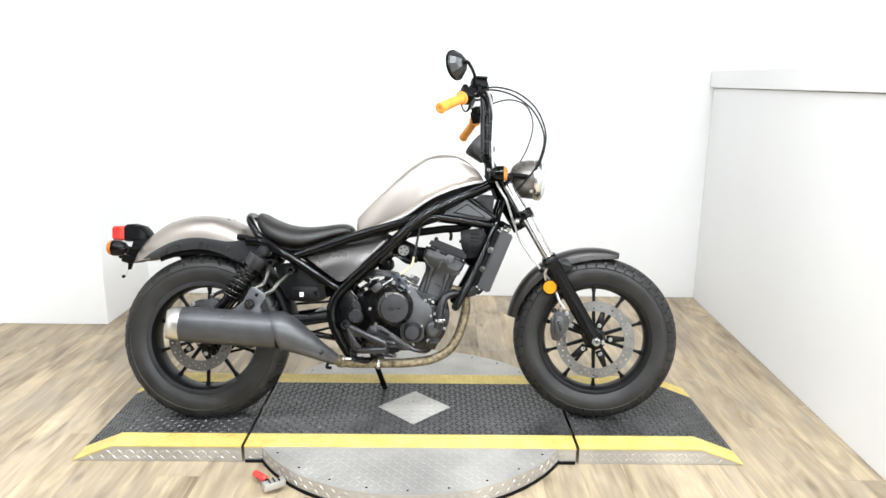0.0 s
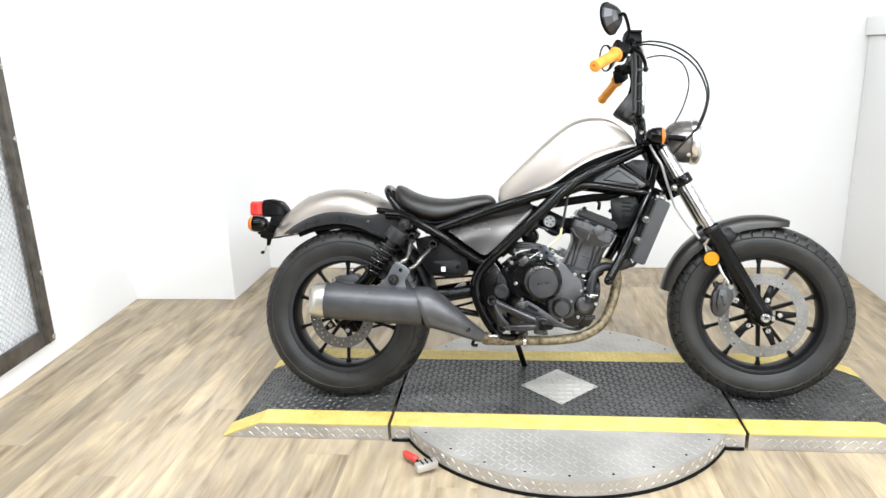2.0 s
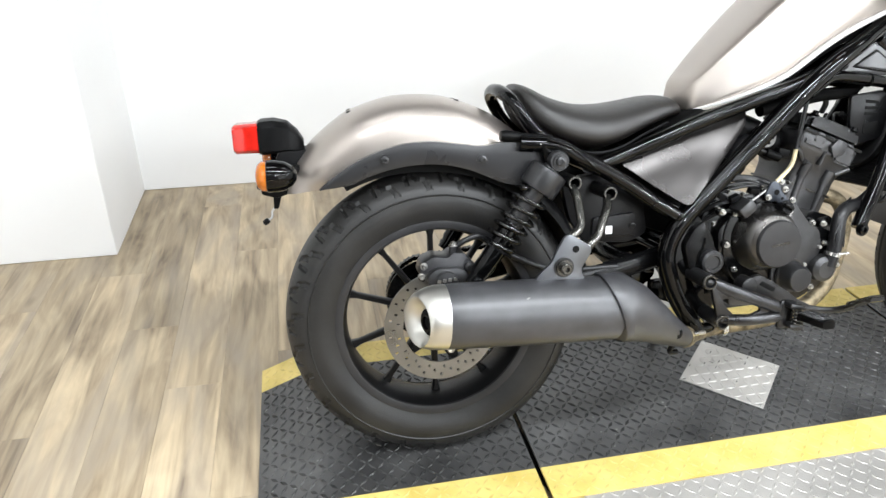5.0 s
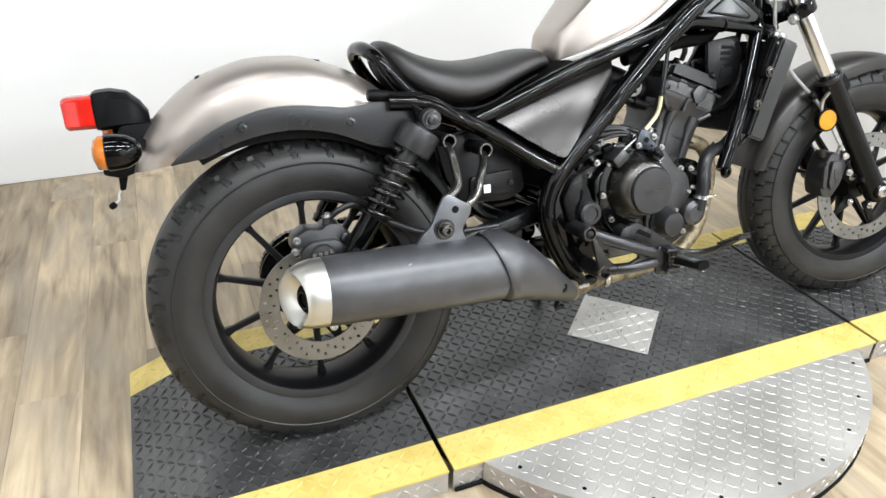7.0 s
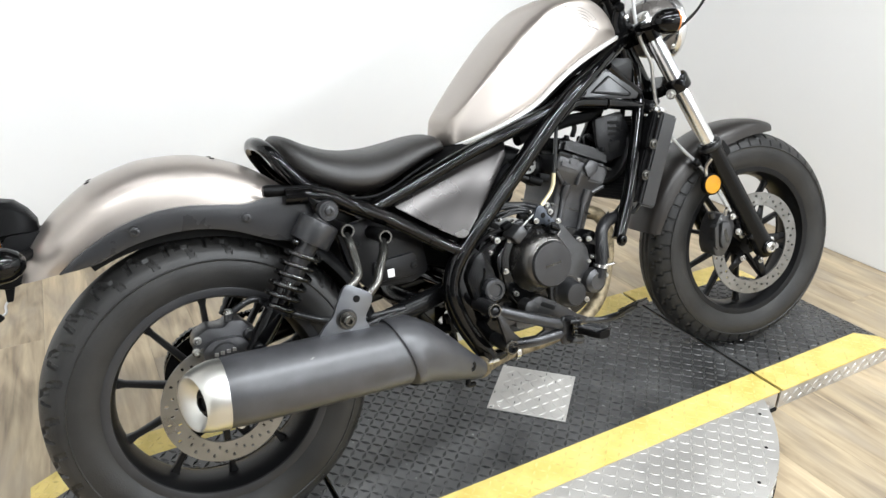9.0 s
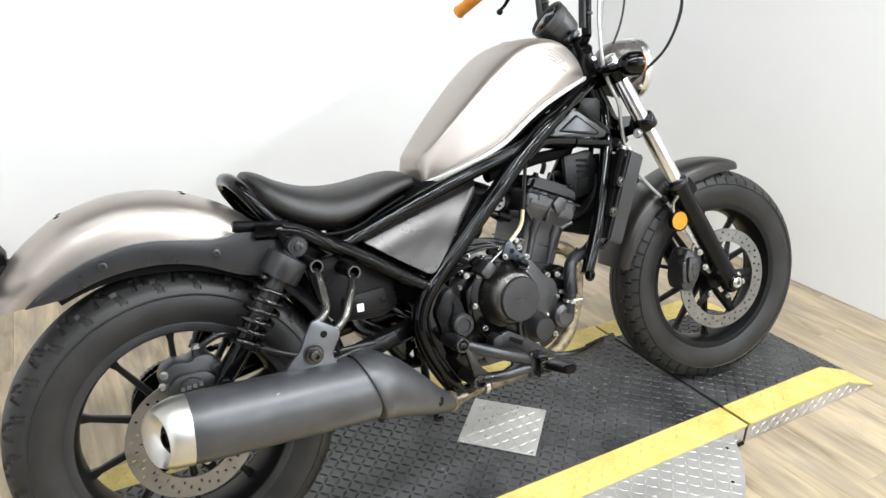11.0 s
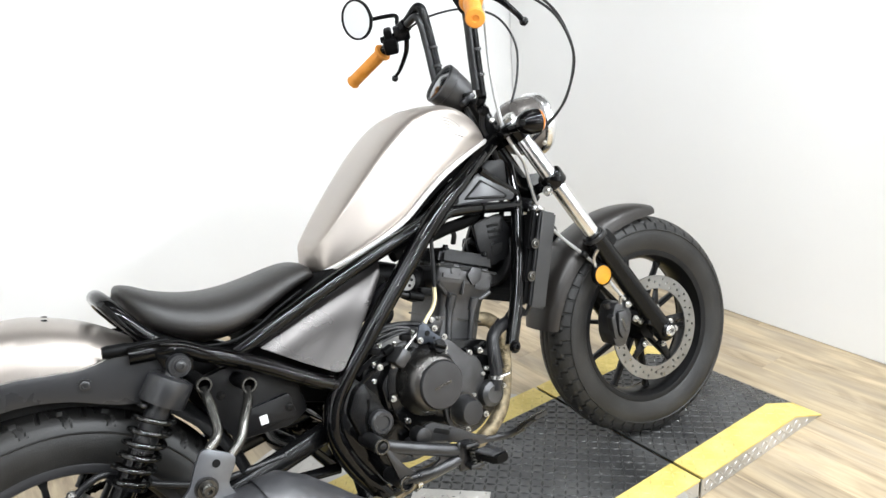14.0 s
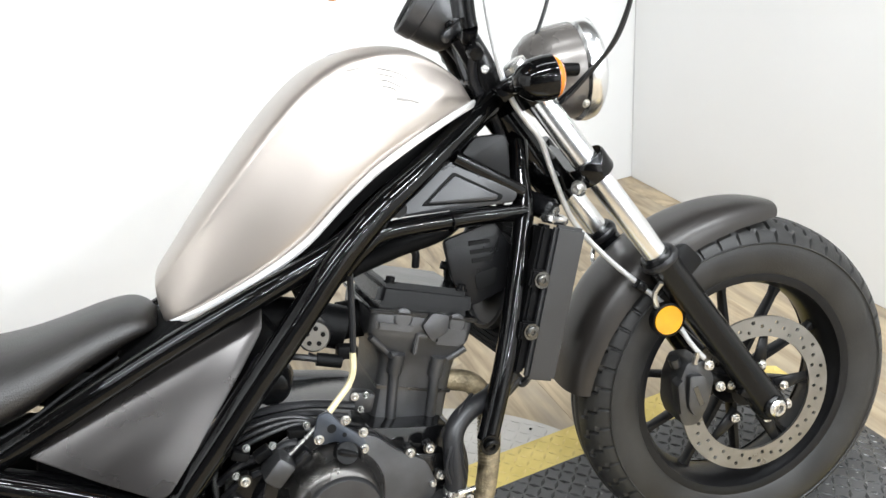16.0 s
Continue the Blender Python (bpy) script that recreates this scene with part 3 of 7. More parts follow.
def wire_panel():
    """An angle-steel frame filled with expanded wire mesh, fixed to the side wall."""
    turn = math.degrees(math.atan2(0.252, 5.375))
    top = thing("wire_panel", "dark angle-steel frame with expanded wire mesh on the white wall", "panel", pose(-1.5263, 0.309, 0.112, 0, 0, turn))
    w, h, b = 1.35, 1.95, 0.074
    for nm, size, at in (("frame_bar", (0.024, b, h), (0.014, -b / 2, h / 2)), ("frame_bar", (0.024, b, h), (0.014, -w + b / 2, h / 2)),
                         ("frame_bar", (0.024, w - 2 * b - 0.004, b), (0.014, -w / 2, b / 2)), ("frame_bar", (0.024, w - 2 * b - 0.004, b), (0.014, -w / 2, h - b / 2))):
        part(nm, box(size, at, bevel=0.002, segments=1), "rust_steel", top)
    for z in (0.02, 0.33, 0.63, 0.93, 1.23, 1.53, 1.83):
        part("screw", bolt_head((0.026, -0.010, z), (1, 0, 0), 0.008, 0.004), "bolt", top)
    part("frame_lip", box((0.020, 0.010, h - 0.02), (0.0375, -b + 0.006, h / 2), bevel=0.002, segments=1), "rust_steel", top)
    verts, faces = [], []
    pitch, rise = 0.030, 0.016

    def strand(p, q):
        d = (q - p).normalized()
        s = V(1, 0, 0).cross(d) * 0.0016
        t = V(0.0016, 0, 0)
        k = len(verts)
        for e in (p, q):
            verts.extend([tuple(e + s), tuple(e + t), tuple(e - s), tuple(e - t)])
        faces.extend([(k + i, k + (i + 1) % 4, k + 4 + (i + 1) % 4, k + 4 + i) for i in range(4)])

    rows, cols = int((h - 2 * b) / rise), int((w - 2 * b) / pitch)
    for r in range(rows):
        for c in range(cols):
            y = -b - pitch * (c + 0.5 * (r % 2))
            z = b + rise * r
            strand(V(0.010, y, z), V(0.010, y - pitch / 2, z + rise))
            strand(V(0.010, y, z), V(0.010, y + pitch / 2, z + rise)) if y + pitch / 2 < -b else None
    joined_mesh("wire_mesh", verts, faces, "mesh", top, "galvanised expanded wire mesh", "stuff")


wire_panel()


# ---- the turntable and its ramps ----
DECK, MID, HALF = 0.066, 0.018, 0.328
INNER = 0.232


def lozenges(cells, z, size=0.0128, width=0.0036, height=0.0021, tilt=None):
    """Raised lozenges of a tread plate at the cells (x, y, way)."""
    verts, faces = [], []
    for x, y, way in cells:
        a = radians(45 if way else -45) + random.uniform(-0.03, 0.03)
        d, s = V(math.cos(a), math.sin(a), 0) * size, V(-math.sin(a), math.cos(a), 0) * width
        h = height * random.uniform(0.85, 1.1)
        k = len(verts)
        base = V(x, y, 0)
        for p, up in ((base - d, 0), (base - s, 0), (base + d, 0), (base + s, 0), (base - d * 0.55, h), (base - s * 0.35, h), (base + d * 0.55, h), (base + s * 0.35, h)):
            zz = z(p.x) if callable(z) else z
            verts.append((p.x, p.y, zz + up))
        faces.extend([(k, k + 1, k + 5, k + 4), (k + 1, k + 2, k + 6, k + 5), (k + 2, k + 3, k + 7, k + 6), (k + 3, k, k + 4, k + 7), (k + 4, k + 5, k + 6, k + 7)])
    return verts, faces


def grid(x0, x1, y0, y1, p=0.0220, keep=None):
    out = []
    nx, ny = int((x1 - x0) / p), int((y1 - y0) / p)
    for i in range(nx + 1):
        for j in range(ny + 1):
            x, y = x0 + (i + 0.5) * p, y0 + (j + 0.5) * p
            if x > x1 - 0.006 or y > y1 - 0.006 or (keep and not keep(x, y)):
                continue
            out.append((x, y, (i + j) % 2))
    return out


def deck_height(x0, flat0, flat1, x1):
    return lambda x: float(np.interp(x, [x0, flat0, flat1, x1], [0.006 if x0 != flat0 else DECK, DECK, DECK, 0.006 if x1 != flat1 else DECK]))


def ramp_section(name, label, x0, flat0, flat1, x1):
    """A deck with sloped ends where x0 < flat0 or flat1 < x1: a black field between two yellow strips, and bare tread-plate sides."""
    top = thing(name, label, "ramp", None, "ramp sections")
    stops = sorted({x0, flat0, flat1, x1})
    z = deck_height(x0, flat0, flat1, x1)

    def slab(y0, y1, lift, nm, mat, lab):
        bm = bmesh.new()
        n = len(stops)
        t = [[bm.verts.new((x, y, z(x) + lift)) for x in stops] for y in (y0, y1)]
        b = [[bm.verts.new((x, y, max(0.002, z(x) + lift - 0.006))) for x in stops] for y in (y0, y1)]
        for i in range(n - 1):
            bm.faces.new((t[0][i], t[0][i + 1], t[1][i + 1], t[1][i]))
            bm.faces.new((b[1][i], b[1][i + 1], b[0][i + 1], b[0][i]))
            for s in (0, 1):
                bm.faces.new((b[s][i], b[s][i + 1], t[s][i + 1], t[s][i]) if s == 0 else (t[s][i], t[s][i + 1], b[s][i + 1], b[s][i]))
        bm.faces.new((b[1][0], b[0][0], t[0][0], t[1][0]))
        bm.faces.new((b[0][-1], b[1][-1], t[1][-1], t[0][-1]))
        bmesh.ops.recalc_face_normals(bm, faces=bm.faces)
        ob = part(nm, bm, mat, top, lab, smooth=False)
        size = (0.0142, 0.0044, 0.0031) if mat == "ramp" else (0.0130, 0.0038, 0.0013)
        v, f = lozenges(grid(x0 + 0.004, x1, y0 + 0.002, y1), lambda x: z(x) + lift - 0.0002, *size)
        joined_mesh("tread_relief", v, f, {"ramp": "worn", "yellow": "worn_yellow"}[mat], ob, "", "stuff")

    slab(MID - INNER, MID + INNER, 0, "deck", "ramp", "worn black painted tread deck")
    slab(MID - HALF, MID - INNER - 0.0005, 0.0003, "edge_strip", "yellow", "yellow safety strip")
    slab(MID + INNER + 0.0005, MID + HALF, 0.0003, "edge_strip", "yellow", "yellow safety strip")
    for s in (-1, 1):
        yy = MID + s * (HALF - 0.006)
        bm = bmesh.new()
        outline = [(x, z(x) - 0.0065) for x in stops] + [(x1, 0.001), (x0, 0.001)]
        outline = [(x, max(0.0012, zz)) for x, zz in outline]
        prism(outline, yy - 0.002, yy + 0.002, 0, bm=bm)
        skirt = part("side_skirt", bm, "tread", top, "bare aluminium tread-plate side", smooth=False)
        cells = [(x, zz, w) for x, zz, w in grid(x0 + 0.01, x1 - 0.01, 0.004, 0.058) if zz < z(x) - 0.016]
        v, f = lozenges(cells, 0.0)
        v = [(x, yy + s * (0.002 + h - 0.0001), zz) for x, zz, h in v]
        joined_mesh("tread_relief", v, f, "tread", skirt, "", "stuff")
    return top


ramp_section("ramp_section", "black ramp with yellow edges, rear end sloped to the floor", -0.447, -0.300, 0.172, 0.172)
ramp_section("ramp_section", "black ramp with yellow edges, front end sloped to the floor", 1.418, 1.418, 1.872, 2.030)
mid_deck = ramp_section("turntable_deck", "black turntable deck with yellow edge strips and a bare metal plate", 0.184, 0.184, 1.406, 1.406)


for sx in (0.218, 1.372):
    for sy in (-1, 1):
        part("foot_strip", box((0.064, 0.007, 0.011), (sx, MID + sy * (HALF + 0.001), 0.0065), bevel=0.002, segments=1), "gap", mid_deck, "black rubber foot strip")


def turntable():
    top = thing("turntable", "round bare aluminium tread-plate turntable on the floor", "turntable")
    cx, cy, r = 0.795, MID, 0.635
    for s in (-1, 1):
        bm = bmesh.new()
        edge = HALF + 0.0006
        a0 = math.asin(edge / r)
        arc = [(cx + r * math.cos(a), cy + s * r * math.sin(a)) for a in (a0 + (math.pi - 2 * a0) * k / 64 for k in range(65))]
        t = [bm.verts.new((x, y, DECK - 0.002)) for x, y in arc]
        b = [bm.verts.new((x, y, 0.012)) for x, y in arc]
        bm.faces.new(t)
        bm.faces.new(b)
        for i in range(len(arc)):
            j = (i + 1) % len(arc)
            bm.faces.new((t[i], t[j], b[j], b[i]))
        bmesh.ops.recalc_face_normals(bm, faces=bm.faces)
        plate = part("plate", bm, "tread", top, "bare aluminium tread plate", sharp=30)
        cells = grid(cx - r, cx + r, cy + edge if s > 0 else cy - r, cy + r if s > 0 else cy - edge, 0.0240, lambda x, y: math.hypot(x - cx, y - cy) < r - 0.012)
        v, f = lozenges(cells, DECK - 0.0022, 0.0138, 0.0037, 0.0013)
        joined_mesh("tread_relief", v, f, "tread", plate, "", "stuff")
        for k in range(9):
            a = a0 + (math.pi - 2 * a0) * (k + 0.5) / 9
            part("screw", bolt_head((cx + (r - 0.03) * math.cos(a), cy + s * (r - 0.03) * math.sin(a), DECK - 0.002), (0, 0, 1), 0.0032, 0.0015), "satin", plate)
        # tread on the rim
        cells = []
        for i in range(int(r * (math.pi - 2 * a0) / 0.0235)):
            for j in range(2):
                cells.append((i, j))
        v, f = [], []
        for i, j in cells:
            vv, ff = lozenges([(0, 0, (i + j) % 2)], 0.0, 0.0110, 0.0030)
            a = a0 + (i + 0.5) * 0.0235 / r
            k = len(v)
            for px, py, h in vv:
                aa = a + px / r
                v.append((cx + (r + h - 0.0002) * math.cos(aa), cy + s * (r + h - 0.0002) * math.sin(aa), 0.026 + 0.022 * j + py * 0.9))
            f.extend(tuple(q + k for q in face) for face in ff)
        joined_mesh("tread_relief", v, f, "tread", plate, "", "stuff")
    part("foot_ring", lathe([(0.60, 0.0), (0.639, 0.0), (0.640, 0.004), (0.639, 0.0108), (0.60, 0.0108)], 64, (0, 0, 1), (cx, cy, 0.0005), closed=True), "gap", top, "dark base ring")
    # the latch with its red handle
    latch = part("latch", box((0.075, 0.030, 0.026), (0.335, -0.500, 0.030), (0, 0, -28 + 60), 0.003), "tread", top, "aluminium latch with a red handle")
    for k in (-1, 0, 1):
        part("latch_rib", box((0.004, 0.026, 0.006), (0.335 + k * 0.016 * 0.85, -0.500 + k * 0.016 * 0.53, 0.046), (0, 0, 32), 0.001, 1), "satin", latch)
    part("latch_rod", tube([(0.322, -0.492, 0.026), (0.292, -0.460, 0.025)], 0.005, 10), "satin", latch)
    part("handle", lathe([(0, -0.034), (0.007, -0.032), (0.0115, -0.026), (0.0125, -0.018), (0.0125, 0.020), (0.0115, 0.029), (0.007, 0.035), (0, 0.037)], 24, (0.77, -0.62, 0.0), (0.273, -0.443, 0.026)), "red_tag", latch, "red rubber lever handle")


turntable()

# the bare plate let into the deck, turned on its corner
plate = tagged(part("cover_plate", box((0.211, 0.211, 0.003), (0, 0, 0), bevel=0.0008, segments=1), "tread", None, m=pose(0.798, 0.014, DECK + 0.0016, 0, 0, 45)), "square aluminium tread plate screwed to the black deck", "plate")
v, f = lozenges(grid(-0.103, 0.103, -0.103, 0.103, 0.0240), 0.0013, 0.0138, 0.0038)
joined_mesh("tread_relief", v, f, "tread", plate, "", "stuff")
for sx in (-1, 1):
    for sy in (-1, 1):
        part("screw", bolt_head((sx * 0.096, sy * 0.096, 0.0015), (0, 0, 1), 0.004, 0.002), "bolt", plate)


# ---- the motorcycle, built upright with x ahead, y to its left and z up from the tyres ----
bike = thing("motorcycle", "matte grey-brown cruiser motorcycle with orange grips, leaning on its side stand", "motorcycle", pose(0.005, -0.040, DECK, -13.0, 0, 0))

REAR, FORE = V(-0.027, -0.024, 0.310), V(1.513, 0, 0.319)
RAKE = radians(29.5)
UP_FORK = V(-math.sin(RAKE), 0, math.cos(RAKE))
AHEAD_FORK = V(math.cos(RAKE), 0, math.sin(RAKE))
STEER_AT = FORE - AHEAD_FORK * 0.045
TURN_RIGHT = 9.5
STEER = Matrix.Translation((0, 0, 0.534)) @ Matrix.Rotation(radians(-4.0), 4, "X") @ Matrix.Translation((0, 0, -0.534)) @ Matrix.Translation(STEER_AT) @ Matrix.Rotation(radians(-TURN_RIGHT), 4, UP_FORK) @ Matrix.Translation(-STEER_AT)


def fork_point(s, side, ahead=0.0):
    """A point s metres up the fork from the axle, side metres to the left, ahead of the leg."""
    return FORE + UP_FORK * s + AHEAD_FORK * ahead + V(0, side, 0)


# -- wheels --
def tyre(name, parent, radius, half, blocks, pitch, label):
    """A tyre with slanted grooves cut into its shoulders."""
    rim_r = 0.2180
    key = [(rim_r, 0.70), (rim_r + 0.004, 0.83), (rim_r + 0.026, 0.965), (rim_r + 0.048, 1.0), (radius - 0.036, 0.93),
           (radius - 0.022, 0.80), (radius - 0.011, 0.60), (radius - 0.0035, 0.34), (radius, 0.0)]
    prof = [(float(r), float(w)) for r, w in smooth_table(key, 5)]
    prof = [(r, w * half) for r, w in prof]
    full = prof + [(r, -w) for r, w in prof[-2::-1]]
    seg = 720
    count = round(2 * math.pi * radius / pitch)
    verts, faces = [], []
    tread = radius - 0.040
    for k in range(seg):
        a = 2 * math.pi * k / seg
        c, s = math.cos(a), math.sin(a)
        for r, w in full:
            rr = r
            u = abs(w) / half
            if r > tread and u < 0.95:
                phase = (a / (2 * math.pi) * count + (0.5 if w > 0 else 0.0)) % 1.0
                if blocks:
                    # cross cuts that step twice on their way in, and a narrow ring groove
                    at = 0.28 if u > 0.76 else 0.58 if u > 0.52 else 0.88
                    cut = abs(phase - at) < 0.07 and 0.36 < u < 0.95
                    cut = cut or (0.735 < u < 0.785 and 0.28 < phase < 0.58) or (0.495 < u < 0.545 and 0.58 < phase < 0.88)
                    cut = cut or 0.10 < u < 0.14
                else:
                    # long slanted cuts
                    lean = 0.22 + 0.55 * (0.90 - u) + (0.16 if u < 0.66 else 0.0)
                    cut = abs(phase - lean) < 0.085 and 0.30 < u < 0.92
                    cut = cut or (0.62 < u < 0.70 and 0.28 < phase < 0.60)
                    cut = cut or (abs(phase - 0.86) < 0.05 and 0.44 < u < 0.80)
                if cut:
                    rr -= 0.0075 if blocks else 0.0055
            verts.append((c * rr, w, s * rr))
    n = len(full)
    for k in range(seg):
        a, b = k * n, ((k + 1) % seg) * n
        for i in range(n - 1):
            faces.append((a + i, a + i + 1, b + i + 1, b + i))
        faces.append((a + n - 1, a, b, b + n - 1))
    ob = joined_mesh(name, verts, faces, "tyre", parent, label, smooth=True)
    ob.data.set_sharp_from_angle(angle=radians(32))
    # raised rings on the sidewall
    for s in (-1, 1):
        ring = lathe([(rim_r + 0.060, s * (half * 0.985)), (rim_r + 0.062, s * (half * 0.985 + 0.0016)), (rim_r + 0.064, s * (half * 0.97))], 96, (0, 1, 0))
        part("sidewall_ring", ring, "tyre", ob)
    return ob


def rim_mesh(half):
    prof = [(0.217, half), (0.217, half - 0.006), (0.211, half - 0.010), (0.209, half - 0.022), (0.203, half * 0.30), (0.203, -half * 0.30),
            (0.209, -half + 0.022), (0.212, -half + 0.010), (0.217, -half + 0.006), (0.217, -half), (0.2065, -half + 0.003), (0.2035, -half + 0.010), (0.199, -half + 0.018),
            (0.1955, -half * 0.40), (0.194, 0.0), (0.1955, half * 0.40), (0.199, half - 0.018), (0.2035, half - 0.010), (0.2065, half - 0.003)]
    return lathe(prof, 120, (0, 1, 0), closed=True)


def spoke(angle, sweep_by, r0=0.040, r1=0.197, wide=0.015, tip=0.0105, deep=0.028):
    """One cast spoke, broad at the hub and flared at the rim."""
    rows = []
    for k in range(9):
        t = k / 8
        r = r0 + (r1 - r0) * t
        a = angle + sweep_by * (t ** 1.3)
        w = wide * (1 - t) + tip * t + 0.010 * max(0, (t - 0.86) / 0.14) ** 2
        d = deep * (1 - 0.35 * t)
        c, s = math.cos(a), math.sin(a)
        rad, tan = V(c, 0, s), V(-s, 0, c)
        ring = []
        for px, py in ((-0.5, -0.35), (-0.32, -0.5), (0.32, -0.5), (0.5, -0.35), (0.5, 0.35), (0.32, 0.5), (-0.32, 0.5), (-0.5, 0.35)):
            ring.append(rad * r + tan * px * w + V(0, py * d, 0))
        rows.append(ring)
    return loft(rows)


def drilled_disc(name, parent, r0, r1, y, holes, label, wave=0.0):
    """A brake disc with real drilled holes, in one flat ring."""
    seg = 180
    bm = bmesh.new()
    thick = 0.0022
    rows = 9
    hole = set()
    for k in range(seg):
        for j in range(1, rows - 1):
            if (k // 2 * 2 + j * 3) % holes == 0 and j in (2, 4, 6) and k % 2 == 0:
                hole.add((k, j))
                hole.add((k + 1, j))
    front, back = [], []
    for k in range(seg):
        a = 2 * math.pi * k / seg
        c, s = math.cos(a), math.sin(a)
        fr, br = [], []
        for j in range(rows + 1):
            r = r0 + (r1 - r0) * j / rows
            fr.append(bm.verts.new((c * r, y - thick, s * r)))
            br.append(bm.verts.new((c * r, y + thick, s * r)))
        front.append(fr)
        back.append(br)
    for k, j in hole:
        if k % 2 == 0:
            # six corners round each hole
            for jj, push in ((j, -0.0016), (j + 1, 0.0016)):
                for side in (front, back):
                    v = side[k + 1][jj]
                    r = math.hypot(v.co.x, v.co.z)
                    v.co.x, v.co.z = v.co.x * (1 + push / r), v.co.z * (1 + push / r)
                    for kk in (k, (k + 2) % seg):
                        w = side[kk][jj]
                        w.co = w.co.lerp(v.co, 0.30)
    for k in range(seg):
        k2 = (k + 1) % seg
        for j in range(rows):
            if (k, j) in hole:
                if k % 2:
                    continue
                k3 = (k + 2) % seg
                ring = [(k, j), (k2, j), (k3, j), (k3, j + 1), (k2, j + 1), (k, j + 1)]
                for (a, b), (c, d) in zip(ring, ring[1:] + ring[:1]):
                    bm.faces.new((front[a][b], front[c][d], back[c][d], back[a][b]))
                continue
            bm.faces.new((front[k][j], front[k2][j], front[k2][j + 1], front[k][j + 1]))
            bm.faces.new((back[k][j + 1], back[k2][j + 1], back[k2][j], back[k][j]))
        bm.faces.new((front[k][0], front[k2][0], back[k2][0], back[k][0]))
        bm.faces.new((front[k][rows], front[k2][rows], back[k2][rows], back[k][rows]))
    bmesh.ops.recalc_face_normals(bm, faces=bm.faces)
    return part(name, bm, "disc", parent, label, sharp=30)


def wheel(name, centre, m, radius, half, rim_half, sweep_by, disc_y, disc_r0, disc_r1, pitch, spin, lip_mat):
    w = part(name, rim_mesh(rim_half), "rim", bike, "black cast wheel with ten spokes", m @ Matrix.Translation(centre) @ Matrix.Rotation(spin, 4, "Y"))
    for s in (-1, 1):
        lip = [(0.2245, s * (rim_half + 0.002)), (0.2235, s * (rim_half + 0.0055)), (0.2185, s * (rim_half + 0.0065)), (0.2065, s * (rim_half + 0.003)), (0.2050, s * (rim_half - 0.001)), (0.2170, s * (rim_half - 0.001))]
        part("rim_lip", lathe(lip, 120, (0, 1, 0), closed=True), lip_mat, w, "satin dark rim lip")
    tyre("tyre", w, radius, half, pitch < 0.05, pitch, "worn black road tyre")
    hub = [(0.0, 0.060), (0.030, 0.060), (0.034, 0.050), (0.038, 0.035), (0.046, 0.022), (0.046, -0.022), (0.038, -0.035), (0.034, -0.060), (0.0, -0.060)]
    part("hub", lathe(hub, 40), "rim", w)
    for k in range(10):
        part("spoke", spoke(2 * math.pi * k / 10, sweep_by), "rim", w)
    d = drilled_disc("brake_disc", w, disc_r0, disc_r1, disc_y, 5, "drilled steel brake disc")
    # the carrier that holds the disc to the hub
    for k in range(5):
        a = 2 * math.pi * k / 5 + 0.35
        arm = [V(math.cos(a) * r, disc_y + 0.006, math.sin(a) * r) for r in (0.045, disc_r0 + 0.006)]
        part("disc_arm", sweep(bmesh.new(), arm, [0.017, 0.008], 8, flat=0.3), "rim", w)
        part("disc_bolt", bolt_head((math.cos(a) * 0.058, disc_y - 0.002, math.sin(a) * 0.058), (0, -1, 0), 0.006, 0.007), "bolt", w)
    part("valve", lathe([(0.003, -0.03), (0.003, 0.0), (0.0045, 0.0), (0.0045, 0.012), (0, 0.014)], 10, (-1, 0, 0), (0.195, 0, 0)), "cable", w)
    return w


I4 = Matrix.Identity(4)
# The rear lip's lighter grey stands for light on its flat face.
rear_wheel = wheel("rear_wheel", REAR, I4, 0.326, 0.078, 0.060, 0.0, -0.098, 0.082, 0.122, 0.076, 0.32, "rim_lip")
front_wheel = wheel("front_wheel", FORE, STEER, 0.3215, 0.068, 0.050, 0.0, -0.082, 0.112, 0.150, 0.042, 0.314, "rim")
part("sprocket", lathe([(0.045, 0.088), (0.082, 0.088), (0.094, 0.090), (0.094, 0.096), (0.045, 0.096)], 60, closed=True), "satin", rear_wheel)
for p0, mm, yy in ((REAR, None, -0.135), (FORE, STEER, -0.150)):
    at = p0 + V(0, yy, 0)
    par = rear_wheel if mm is None else front_wheel
    part("axle_nut", lathe([(0.016, 0.03), (0.016, 0.004), (0.012, 0), (0.008, 0), (0.007, 0.004), (0, 0.004)], 6 if mm is None else 24, (0, 1, 0), (0, yy, 0)), "bolt", par, "bright axle nut")
part("axle", lathe([(0.010, -0.14), (0.010, 0.14)], 16), "satin", rear_wheel)
part("axle", lathe([(0.010, -0.13), (0.010, 0.13)], 16), "satin", front_wheel)


# -- frame --
frame_ob = part("frame", tube([STEER_AT + UP_FORK * 0.52, STEER_AT + UP_FORK * 0.735], 0.031, 20), "gloss", bike, "gloss black tubular steel frame")


def frame_tube(pts, r=0.0165, n=6, both=True, name="frame_tube", **kw):
    for s in (1, -1) if both else (1,):
        part(name, tube([(x, y * s, z) for x, y, z in pts], r, 12, n, **kw), "gloss", frame_ob)


# top rail under the tank, down to the seat
frame_tube([(0.835, -0.124, 0.800), (0.776, -0.128, 0.777), (0.689, -0.129, 0.752), (0.600, -0.129, 0.726), (0.514, -0.128, 0.698), (0.423, -0.127, 0.666), (0.33, -0.126, 0.634)], 0.0165)
